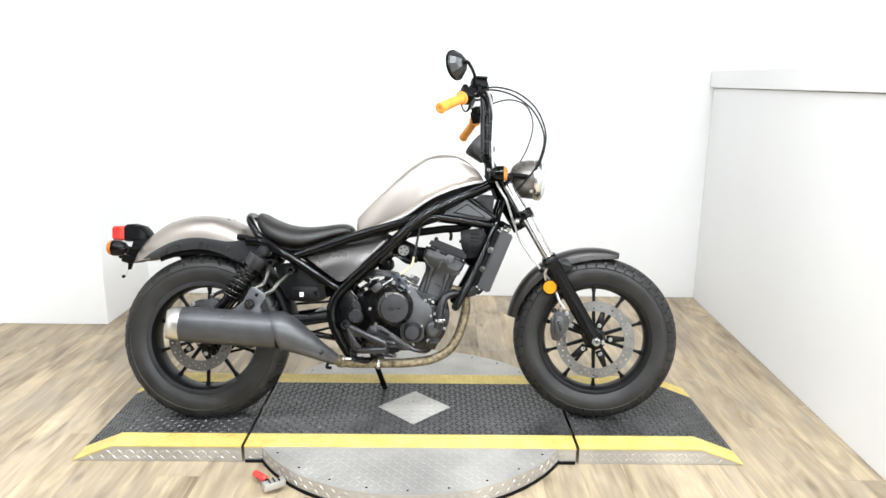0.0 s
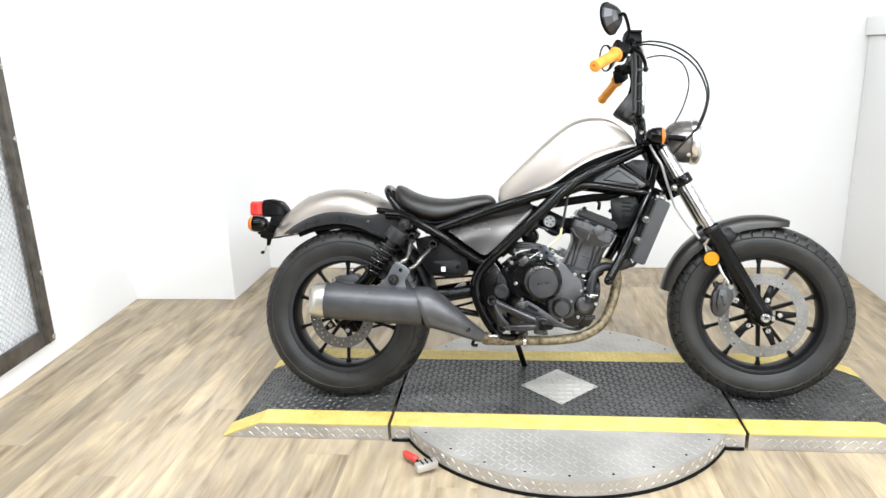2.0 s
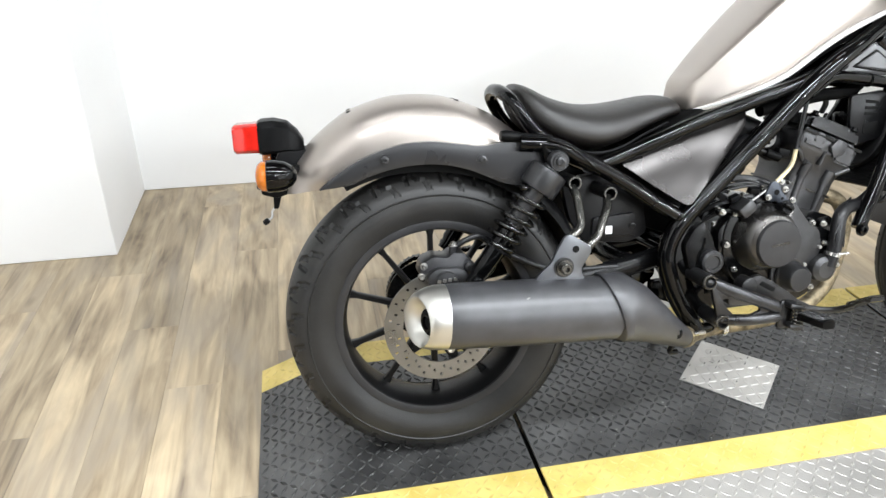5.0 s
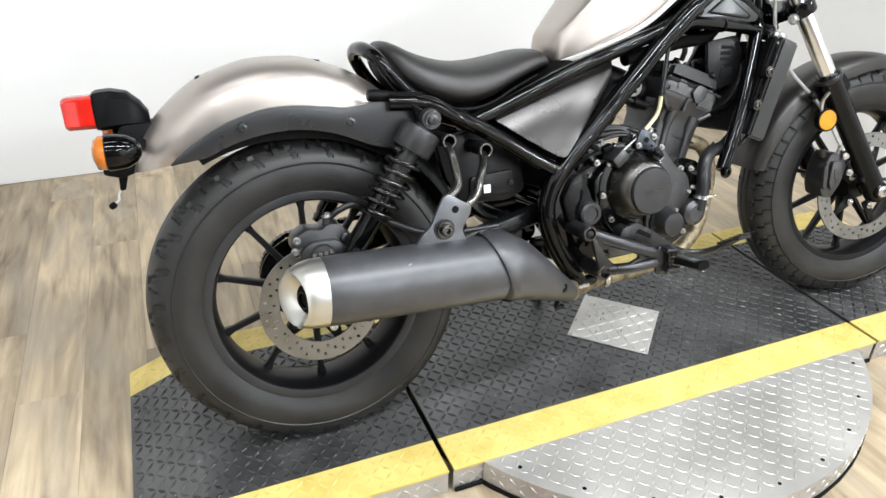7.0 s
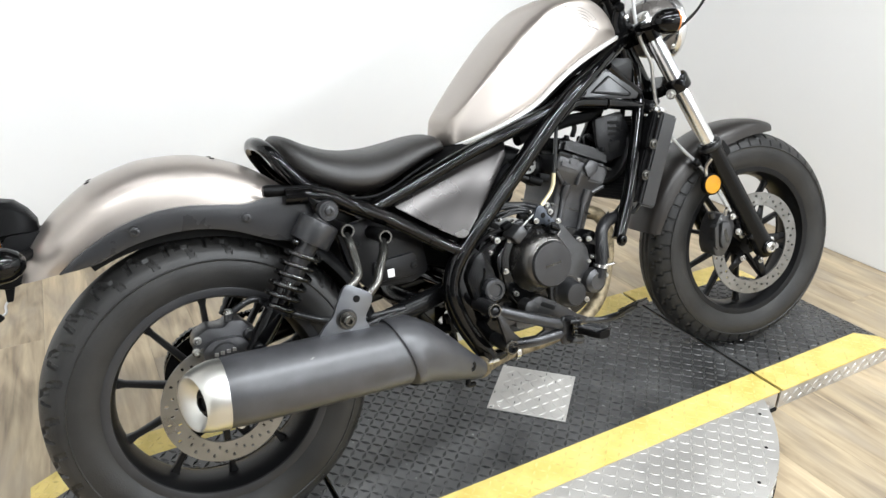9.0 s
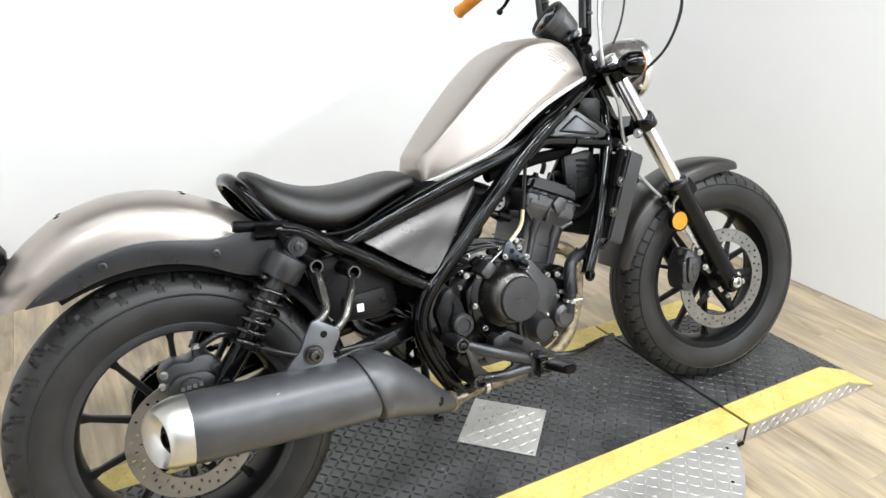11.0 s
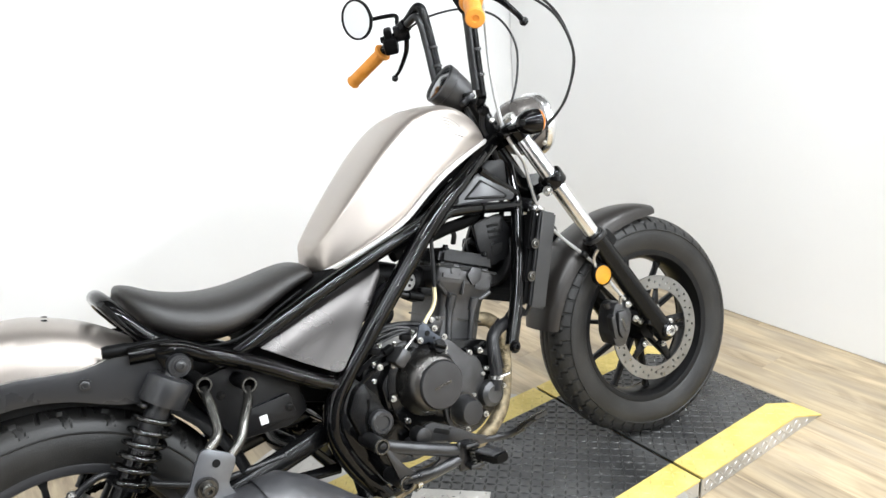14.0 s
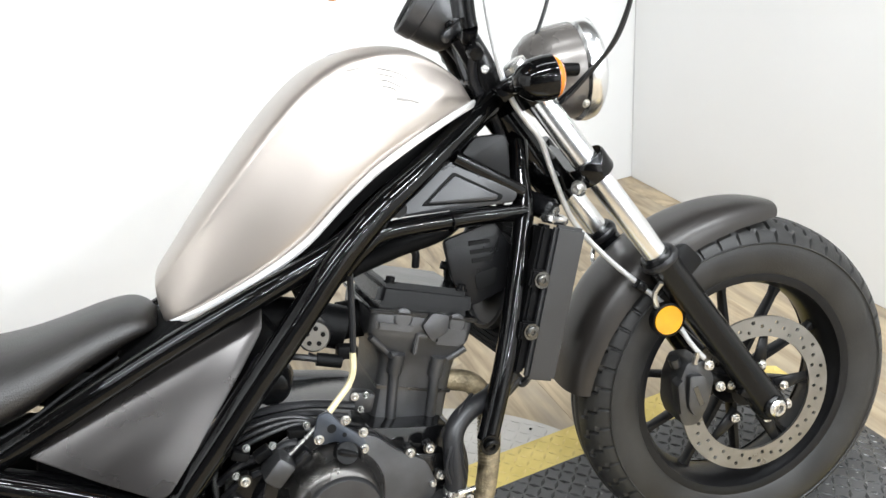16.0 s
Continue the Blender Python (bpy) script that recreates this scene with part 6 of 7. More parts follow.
radiator = part("radiator", slab_on_radiator(0.01, 0.232, -0.014, 0.014, -0.118, 0.118), "fin", bike, "black radiator with a plastic side shroud")
for k in range(26):
    part("fin", slab_on_radiator(0.016 + k * 0.0083, 0.018 + k * 0.0083, -0.0165, 0.0165, -0.114, 0.114, 0), "fin", radiator)
for s in (-1, 1):
    part("side_shroud", slab_on_radiator(0.0, 0.240, -0.010, 0.042, s * 0.132, s * 0.148, 0.005), "shroud", radiator, "grey-black plastic shroud")
    part("tank_column", slab_on_radiator(0.004, 0.236, -0.026, -0.008, s * 0.108, s * 0.134, 0.004), "matte", radiator)
    for u in (0.085, 0.165):
        p = RA + rad_way * u + rad_ahead * -0.016
        part("mount_bolt", bolt_head((p.x, s * 0.146, p.z), (0, s, 0), 0.009, 0.006), "tube_steel", radiator)
        part("mount_tab", slab_on_radiator(u - 0.014, u + 0.014, -0.034, -0.004, s * 0.134, s * 0.144, 0.003), "matte", radiator)
part("radiator_cap", lathe([(0.018, 0.0), (0.021, 0.004), (0.021, 0.012), (0.012, 0.016), (0, 0.016)], 24, tuple(-rad_way), (1.137, -0.112, 0.735)), "chrome", radiator, "bright radiator cap")
part("fan_housing", lathe([(0.078, 0.0), (0.082, 0.004), (0.082, 0.018), (0.076, 0.020), (0.072, 0.014), (0.034, 0.014), (0.032, 0.024), (0.0, 0.025)], 40, tuple(-rad_ahead), tuple(RA + rad_way * 0.118 - rad_ahead * 0.016)), "engine", radiator, "black fan housing")
fan_plate = part("fan_plate", prism(rounded([(0.972, 0.742), (1.060, 0.752), (1.086, 0.700), (1.062, 0.640), (1.000, 0.628), (0.976, 0.676)], 0.010), -0.066, -0.056, 0.003), "box_plastic", radiator, "grey-black plastic fan shroud plate")
# Slots and window are black blocks standing in for shade.
for k in range(3):
    part("shroud_slot", box((0.036, 0.002, 0.007), (1.030, -0.0662, 0.726 - 0.014 * k), (0, 6, 0), 0.0006, 1), "gap", fan_plate)
part("shroud_window", prism(rounded([(1.012, 0.678), (1.054, 0.680), (1.046, 0.652), (1.012, 0.650)], 0.008), -0.0672, -0.0640, 0.0006), "gap", fan_plate)
part("overflow_hose", tube([(1.150, -0.105, 0.700), (1.120, -0.110, 0.640), (1.075, -0.115, 0.540), (1.045, -0.112, 0.498), (1.035, -0.10, 0.510)], 0.006, 8), "cable", radiator)
part("lower_outlet", tube([(1.042, -0.098, 0.508), (1.020, -0.104, 0.498), (0.996, -0.112, 0.492)], 0.0135, 12), "cable", radiator)

# -- exhaust --
header = part("exhaust_pipe", tube([(0.470, -0.212, 0.266), (0.500, -0.188, 0.246), (0.552, -0.140, 0.226), (0.641, -0.098, 0.219), (0.767, -0.090, 0.220), (0.868, -0.084, 0.236), (0.940, -0.076, 0.280), (0.980, -0.066, 0.360), (0.998, -0.055, 0.440), (0.985, -0.042, 0.490), (0.940, -0.025, 0.508)], 0.0178, 16, 10), "header", bike, "heat-stained straw-brown exhaust header pipe")
rings = [V(0.980, -0.066, 0.360).lerp(V(0.998, -0.055, 0.440), t / 14) for t in range(15)]
for p in rings:
    part("wrap_rib", lathe([(0.0174, -0.0016), (0.0190, 0.0), (0.0174, 0.0016)], 20, (0.22, 0.13, 1), tuple(p), closed=True), "header", header)
part("pipe_clamp", lathe([(0.0200, -0.006), (0.0228, -0.006), (0.0228, 0.006), (0.0200, 0.006)], 24, (1, 0.1, 0), (0.655, -0.0975, 0.219), closed=True), "bolt", header, "bright pipe clamp")
part("pipe_clamp", lathe([(0.0200, -0.008), (0.0238, -0.008), (0.0238, 0.008), (0.0200, 0.008)], 24, (1, 0.7, -0.3), (0.520, -0.170, 0.238), closed=True), "header", header)
part("clamp_screw", tube([(0.528, -0.190, 0.252), (0.560, -0.182, 0.249)], 0.005, 8), "bolt", header)

M0, M1 = V(-0.046, -0.268, 0.386), V(0.300, -0.256, 0.363)
mu = (M1 - M0).normalized()
mlen = (M1 - M0).length
muffler = part("muffler", lathe([(0.0600, -0.006), (0.0622, 0.0), (0.0640, 0.03), (0.0655, mlen - 0.03), (0.0650, mlen), (0.0, mlen)], 64, mu, M0), "muffler", bike, "dark graphite muffler with a bright steel end cap")


def slant_rings(rows, seg=48):
    """Rings round the muffler's line, each shifted outwards and tilted: (along, out, down, radius, tilt)."""
    secs = []
    outw = V(0, -1, 0)
    for along, out, down, r, tilt in rows:
        ax = (mu * math.cos(radians(tilt)) - outw * math.sin(radians(tilt))).normalized()
        u = V(0, 0, 1)
        u = (u - ax * u.dot(ax)).normalized()
        v = ax.cross(u)
        c = M0 + mu * along + outw * out + V(0, 0, -down)
        secs.append([c + (u * math.cos(a) + v * math.sin(a)) * r for a in (2 * math.pi * k / seg for k in range(seg))])
    return secs


cap_ob = part("end_cap", loft(slant_rings([(0.0, 0, 0, 0.0628, 0), (-0.020, 0, 0, 0.0622, 2), (-0.036, 0.002, 0.001, 0.0590, 7), (-0.050, 0.006, 0.002, 0.0535, 14), (-0.056, 0.010, 0.003, 0.0485, 20), (-0.055, 0.012, 0.003, 0.0455, 22), (-0.046, 0.014, 0.004, 0.0375, 24), (-0.036, 0.015, 0.004, 0.0285, 24), (-0.026, 0.014, 0.004, 0.0245, 24)]), cap=False), "steel", muffler, "bright brushed steel end cap", sharp=50)
part("baffle", loft(slant_rings([(-0.034, 0.015, 0.004, 0.0262, 24), (-0.026, 0.014, 0.004, 0.0246, 24), (-0.020, 0.012, 0.004, 0.020, 24)])), "gap", cap_ob)
part("outlet_tube", loft(slant_rings([(-0.020, 0.012, 0.004, 0.0165, 24), (-0.040, 0.016, 0.005, 0.0165, 24), (-0.040, 0.016, 0.005, 0.0125, 24), (-0.026, 0.013, 0.004, 0.0125, 24)])), "satin", cap_ob, "dark outlet tube")
# the heat shield that tapers to the header


def shield_rings(rows, seg=44):
    """Rings along the shield's line: (centre, radius, degrees by which the top leans back)."""
    secs = []
    for k, (c, r, tilt) in enumerate(rows):
        a, b = rows[max(0, k - 1)][0], rows[min(len(rows) - 1, k + 1)][0]
        way = (b - a).normalized()
        up = (V(0, 0, 1) - way * way.z).normalized()
        out = way.cross(up)
        up = (up - way * math.tan(radians(tilt)))
        secs.append([c + (up * math.cos(t) + out * math.sin(t)) * r for t in (2 * math.pi * n / seg for n in range(seg))])
    return secs


SHIELD = [(M1 - mu * 0.006, 0.0650, 20), (M1 - mu * 0.006, 0.0700, 20), (M1 - mu * 0.003, 0.0716, 20), (M1 + mu * 0.012, 0.0716, 18), (M1 + mu * 0.016, 0.0690, 18), (V(0.352, -0.250, 0.345), 0.0600, 10), (V(0.405, -0.236, 0.311), 0.0450, 4), (V(0.455, -0.219, 0.278), 0.0315, 0), (V(0.500, -0.197, 0.250), 0.0225, 0)]
shield = part("heat_shield", loft(shield_rings(SHIELD)), "muffler", muffler, "dark graphite tapered heat shield", sharp=50)
part("shield_screw", bolt_head((0.455, -0.252, 0.286), (0.25, -1, 0.15), 0.008, 0.004), "satin", shield)
part("spring_hook", tube([(0.475, -0.195, 0.236), (0.470, -0.195, 0.219), (0.488, -0.193, 0.216)], 0.006, 8), "satin", shield)
# hanger: plate, two tubes from the frame
hanger = part("muffler_hanger", prism(rounded([(0.128, 0.424), (0.150, 0.452), (0.172, 0.470), (0.184, 0.495), (0.200, 0.522), (0.212, 0.524), (0.254, 0.496), (0.252, 0.482), (0.232, 0.452), (0.244, 0.424)], 0.008), -0.262, -0.254, 0.002), "hanger", bike, "blue-grey steel muffler hanger plate")
part("hanger_washer", lathe([(0.0, 0.004), (0.020, 0.004), (0.020, 0.0), (0.0, 0.0)], 28, (0, -1, 0), (0.196, -0.262, 0.460)), "bracket", hanger)
part("hanger_bolt", bolt_head((0.196, -0.266, 0.460), (0, -1, 0), 0.0115, 0.018), "tube_steel", hanger)
# A black disc gives the plate's hole its shade.
part("hanger_hole", lathe([(0.007, 0.0), (0.007, 0.001), (0, 0.001)], 16, (0, -1, 0), (0.221, -0.2622, 0.494)), "gap", hanger)
for pts in ([(0.249, -0.172, 0.598), (0.248, -0.196, 0.584), (0.245, -0.225, 0.548), (0.236, -0.242, 0.530), (0.216, -0.252, 0.517), (0.205, -0.252, 0.505)], [(0.324, -0.172, 0.572), (0.314, -0.198, 0.560), (0.292, -0.225, 0.536), (0.275, -0.242, 0.512), (0.252, -0.252, 0.496), (0.236, -0.252, 0.482)]):
    part("hanger_tube", tube(pts, 0.0092, 12), "tube_steel", hanger, "satin grey steel tube")
for x, z in ((0.250, 0.609), (0.327, 0.582)):
    part("tube_boss", lathe([(0.0140, 0.06), (0.0140, -0.024), (0.0105, -0.024), (0.0100, 0.010), (0.0, 0.010)], 24, (0, 1, 0), (x, -0.160, z)), "matte", hanger)
    part("boss_rim", lathe([(0.0106, -0.0245), (0.0139, -0.0245), (0.0143, -0.022), (0.0143, -0.016), (0.0106, -0.016)], 28, (0, 1, 0), (x, -0.160, z), closed=True), "tube_steel", hanger, "bright tube rim")

# -- rear brake caliper --
cal = part("rear_caliper", prism(rounded([(-0.068, 0.428), (-0.060, 0.452), (-0.036, 0.464), (-0.006, 0.458), (0.004, 0.468), (0.030, 0.466), (0.042, 0.450), (0.058, 0.436), (0.060, 0.408), (0.050, 0.390), (-0.046, 0.394), (-0.058, 0.410)], 0.008), -0.122, -0.062, 0.007), "cap_alloy", bike, "dark grey cast rear brake caliper")
part("caliper_body", prism(rounded([(-0.056, 0.424), (-0.036, 0.442), (0.018, 0.440), (0.034, 0.424), (0.028, 0.398), (-0.018, 0.388), (-0.048, 0.398)], 0.012), -0.140, -0.118, 0.007), "cap_alloy", cal)
part("piston_boss", lathe([(0.026, 0.0), (0.026, 0.010), (0.022, 0.016), (0.010, 0.018), (0.0, 0.018)], 28, (0, -1, 0), (-0.014, -0.128, 0.412)), "cap_alloy", cal)
for k in range(4):
    part("lettering_bar", box((0.0075, 0.0012, 0.0072), (-0.031 + 0.0115 * k, -0.1462, 0.417 + 0.0008 * k), (0, 12, 0), 0.0004, 1), "bolt", cal, "raised letter as a plain bar")
for x, z in ((-0.064, 0.424), (-0.058, 0.446)):
    part("caliper_bolt", bolt_head((x, -0.122, z), (0, -1, 0), 0.0055, 0.010), "bolt", cal)
part("bleed_screw", tube([(0.008, -0.104, 0.458), (0.010, -0.104, 0.480)], 0.0095, 12), "bracket", cal)
part("banjo_bolt", bolt_head((0.010, -0.104, 0.480), (0, 0, 1), 0.007, 0.008), "bolt", cal)
part("pin_boss", lathe([(0.012, 0.03), (0.012, -0.008), (0.008, -0.012), (0.0, -0.012)], 20, (0, 1, 0), (0.040, -0.122, 0.436)), "bracket", cal)
part("slide_boot", lathe([(0.008, 0.0), (0.010, 0.004), (0.008, 0.008), (0.010, 0.012), (0.008, 0.016), (0.010, 0.020), (0.0, 0.022)], 18, (1, 0, 0.2), (0.050, -0.100, 0.424)), "void", cal)
part("brake_hose", tube([(0.012, -0.104, 0.476), (0.036, -0.106, 0.490), (0.064, -0.106, 0.496), (0.095, -0.104, 0.480), (0.140, -0.104, 0.445), (0.24, -0.105, 0.405), (0.38, -0.11, 0.40)], 0.0068, 10), "cable", cal)
part("caliper_bracket", prism(rounded([(-0.06, 0.405), (0.02, 0.40), (0.03, 0.33), (0.0, 0.30), (-0.04, 0.31)], 0.015), -0.116, -0.106, 0.003), "bracket", cal)

# -- footpegs, brake pedal and side stand --
for s in (-1, 1):
    hangb = part("footpeg_bracket", tube([(0.540, s * 0.205, 0.380), (0.590, s * 0.222, 0.358), (0.645, s * 0.236, 0.335), (0.705, s * 0.244, 0.310)], 0.0135, 14, 6, flat=0.85), "bracket", bike, "satin graphite footpeg bracket")
    part("lower_strut", tube([(0.576, s * 0.205, 0.286), (0.606, s * 0.222, 0.288), (0.640, s * 0.236, 0.290), (0.700, s * 0.244, 0.294)], 0.0125, 14, 6), "bracket", hangb)
    for x, z in ((0.540, 0.381), (0.576, 0.286)):
        part("bracket_boss", lathe([(0.0165, 0.06), (0.0165, -0.016), (0.0145, -0.018), (0.0125, -0.017), (0.0115, 0.006), (0, 0.006)], 24, (0, -s, 0), (x, s * 0.208, z)), "bracket", hangb)
        part("boss_rim", lathe([(0.0126, -0.0185), (0.0152, -0.0185), (0.0168, -0.0165), (0.0168, -0.011), (0.0126, -0.011)], 28, (0, -s, 0), (x, s * 0.208, z), closed=True), "tube_steel", hangb, "bright tube rim")
        # The shade inside the tube end is a black disc.
        part("boss_socket", lathe([(0.0112, 0.0), (0.0, 0.0)], 20, (0, -s, 0), (x, s * 0.2165, z)), "gap", hangb)
    # cast web with an open triangle between the struts
    part("bracket_web", prism(rounded([(0.545, 0.372), (0.600, 0.352), (0.590, 0.338), (0.572, 0.338), (0.586, 0.316), (0.606, 0.296), (0.580, 0.286), (0.566, 0.292)], 0.004), s * 0.212, s * 0.222, 0.002), "bracket", hangb)
    part("bracket_web", prism(rounded([(0.640, 0.338), (0.704, 0.312), (0.704, 0.292), (0.640, 0.292), (0.632, 0.302), (0.655, 0.310), (0.652, 0.318), (0.620, 0.334), (0.622, 0.346)], 0.004), s * 0.232, s * 0.241, 0.002), "bracket", hangb)
    clevis = part("peg_clevis", box((0.034, 0.012, 0.066), (0.707, s * 0.250, 0.300), (0, 6, 0), 0.008, 3), "bracket", hangb)
    part("clevis_ear", box((0.036, 0.034, 0.012), (0.716, s * 0.262, 0.324), (0, 12, 0), 0.005, 2), "bracket", clevis)
    part("clevis_ear", box((0.036, 0.034, 0.012), (0.718, s * 0.262, 0.278), (0, 12, 0), 0.005, 2), "bracket", clevis)
    part("clevis_pin", lathe([(0.0, -0.030), (0.0075, -0.030), (0.0075, 0.030), (0.0, 0.030)], 16, (0, 0, 1), (0.722, s * 0.270, 0.300)), "tube_steel", clevis)
    coil = [(0.722 + 0.0115 * math.cos(a * 0.7), s * (0.270 + 0.0115 * math.sin(a * 0.7)), 0.284 + a * 0.00088) for a in range(37)]
    part("clevis_spring", tube(coil, 0.0022, 6), "tube_steel", clevis)
    peg = part("footpeg", loft([[(0.727 + (y - 0.27) * 0.06 + dx * w, s * y, 0.305 + (y - 0.27) * 0.06 + dz * 0.0090) for dx, dz in ((-1, -0.6), (-1, 0.6), (-0.6, 1), (0.6, 1), (1, 0.6), (1, -0.6), (0.6, -1), (-0.6, -1))] for y, w in ((0.278, 0.012), (0.288, 0.019), (0.342, 0.019), (0.352, 0.014))]), "matte", hangb, "black ribbed rubber footpeg")
    for k in range(8):
        part("rib", box((0.036, 0.0042, 0.005), (0.728 + k * 0.0005, s * (0.289 + k * 0.0075), 0.3155 + k * 0.00045), bevel=0.0010, segments=1), "stay", peg)
pedal = part("brake_pedal", prism(rounded([(0.628, 0.352), (0.648, 0.380), (0.668, 0.381), (0.700, 0.362), (0.735, 0.338), (0.770, 0.312), (0.800, 0.297), (0.796, 0.284), (0.765, 0.290), (0.730, 0.308), (0.690, 0.330), (0.655, 0.344)], 0.007), -0.214, -0.203, 0.003), "bracket", bike, "satin graphite rear brake pedal")
# The slot's dark inside is a black block through the pedal.
part("pedal_slot", prism(rounded([(0.664, 0.360), (0.672, 0.368), (0.706, 0.348), (0.700, 0.340)], 0.004), -0.2155, -0.2020, 0.0008), "gap", pedal)
part("pedal_arm", tube([(0.788, -0.209, 0.292), (0.820, -0.213, 0.285), (0.843, -0.230, 0.287), (0.855, -0.252, 0.298), (0.862, -0.268, 0.308)], 0.0075, 10, 6, flat=0.8), "bracket", pedal)
part("pedal_boss", lathe([(0.018, 0.02), (0.018, -0.012), (0.012, -0.014), (0.0, -0.014)], 24, (0, 1, 0), (0.640, -0.205, 0.360)), "bracket", pedal)
pad = part("pedal_pad", loft([[(x + dx * 0.017, y, z + dz * 0.0045) for dx, dz in ((-1, -1), (-1, 0.4), (-0.8, 1), (0.8, 1), (1, 0.4), (1, -1))] for x, y, z in ((0.858, -0.262, 0.304), (0.863, -0.275, 0.314), (0.868, -0.290, 0.326), (0.872, -0.303, 0.335), (0.876, -0.314, 0.337))]), "bracket", pedal, "ridged grey pedal pad")
for k in range(6):
    u = k / 5
    part("pad_rib", box((0.036, 0.0042, 0.0065), (0.860 + 0.014 * u, -0.268 - 0.042 * u, 0.3165 + 0.026 * u), (38, 0, 0), 0.0012, 1), "tube_steel", pad)
part("side_stand", tube([(0.600, 0.120, 0.250), (0.625, 0.165, 0.170), (0.650, 0.215, 0.085), (0.668, 0.250, 0.020)], 0.0115, 12), "satin", bike, "black steel side stand, folded down")
part("stand_foot", box((0.060, 0.040, 0.010), (0.672, 0.252, -0.052 + 0.066), (13, 0, 0), 0.003), "satin", bike, "black side stand foot")
part("stand_pivot", box((0.05, 0.03, 0.05), (0.600, 0.110, 0.255), bevel=0.006), "satin", bike, "black side stand bracket")

# -- front end --
LEG = 0.112
for s in (-1, 1):
    slider = part("fork_leg", lathe([(0.0, -0.030), (0.020, -0.030), (0.028, -0.020), (0.030, 0.0), (0.0285, 0.03), (0.0275, 0.10), (0.0275, 0.345), (0.0305, 0.350), (0.0305, 0.366), (0.026, 0.372), (0.0, 0.372)], 36, UP_FORK, fork_point(0, s * LEG)), "satin", bike, "satin black fork leg with a bright inner tube", STEER)
    part("fork_tube", lathe([(0.0208, 0.36), (0.0208, 0.750), (0.018, 0.754), (0.0, 0.754)], 36, UP_FORK, fork_point(0, s * LEG)), "chrome", slider, "bright polished fork tube")
    part("axle_boss", lathe([(0.0, -0.034), (0.018, -0.034), (0.022, -0.030), (0.022, 0.030), (0.0, 0.030)], 28, (0, 1, 0), fork_point(0, s * LEG)), "satin", slider)
    part("fork_seal", lathe([(0.0305, 0.352), (0.0325, 0.355), (0.0325, 0.362), (0.0305, 0.365)], 32, UP_FORK, fork_point(0, s * LEG), closed=True), "cable", slider)
    part("reflector_bracket", tube([fork_point(0.335, s * (LEG + 0.02), -0.026), fork_point(0.320, s * (LEG + 0.010), -0.045), fork_point(0.285, s * (LEG + 0.000), -0.055)], 0.0045, 8), "bolt", slider)
    rp = fork_point(0.266, s * (LEG + 0.002), -0.052)
    part("reflector", lathe([(0.0, 0.010), (0.025, 0.009), (0.027, 0.005), (0.027, -0.004), (0.0, -0.004)], 36, (0, s, 0), rp), "reflex", slider, "round yellow-amber reflector")
    part("reflector_rim", lathe([(0.0262, 0.0095), (0.0295, 0.0080), (0.0295, -0.005), (0.0262, -0.005)], 36, (0, s, 0), rp, closed=True), "matte", slider)
    lower = part("lower_clamp", lathe([(0.0215, -0.018), (0.031, -0.018), (0.033, -0.014), (0.033, 0.014), (0.031, 0.018), (0.0215, 0.018)], 36, UP_FORK, fork_point(0.560, s * LEG), closed=True), "gloss", bike, "gloss black lower fork clamp", STEER)
    part("clamp_bolt", bolt_head(fork_point(0.550, s * (LEG + 0.012), -0.036), (-0.8, s * 0.5, 0), 0.009, 0.012), "bolt", lower)
    upper = part("upper_clamp", lathe([(0.0215, -0.016), (0.031, -0.016), (0.031, 0.016), (0.0215, 0.016)], 36, UP_FORK, fork_point(0.715, s * LEG), closed=True), "gloss", bike, "gloss black upper fork clamp", STEER)
    part("tube_cap", lathe([(0.020, 0.0), (0.020, 0.010), (0.012, 0.014), (0, 0.014)], 24, UP_FORK, fork_point(0.752, s * LEG)), "bolt", upper)


def yoke(s0, s1, name, label):
    bm = bmesh.new()
    prof = rounded([(-LEG, 0.020), (-LEG, -0.020), (-0.04, -0.072), (0.04, -0.072), (LEG, -0.020), (LEG, 0.020), (0.0, 0.010)], 0.02)
    a = [bm.verts.new(fork_point(s0, y, d)) for y, d in prof]
    b = [bm.verts.new(fork_point(s1, y, d)) for y, d in prof]
    bm.faces.new(a)
    bm.faces.new(b[::-1])
    for i in range(len(a)):
        j = (i + 1) % len(a)
        bm.faces.new((a[i], a[j], b[j], b[i]))
    bmesh.ops.recalc_face_normals(bm, faces=bm.faces)
    return part(name, bm, "gloss", bike, label, STEER)


yoke(0.545, 0.573, "lower_yoke", "gloss black lower triple clamp")
top_yoke = yoke(0.702, 0.728, "top_yoke", "gloss black top triple clamp")
part("lock_housing", lathe([(0.0, -0.008), (0.014, -0.006), (0.019, 0.0), (0.019, 0.05), (0.0, 0.05)], 24, (-0.5, 0.8, 0.3), fork_point(0.545, -0.100, -0.088)), "satin", bike, "dark steering lock housing", STEER)
part("lock_face", lathe([(0.0, 0.0), (0.009, 0.0), (0.009, -0.003), (0, -0.003)], 20, (-0.5, 0.8, 0.3), fork_point(0.545, -0.100, -0.088) + V(0.004, -0.0065, -0.0025)), "bolt", bike, "bright key lock face", STEER)

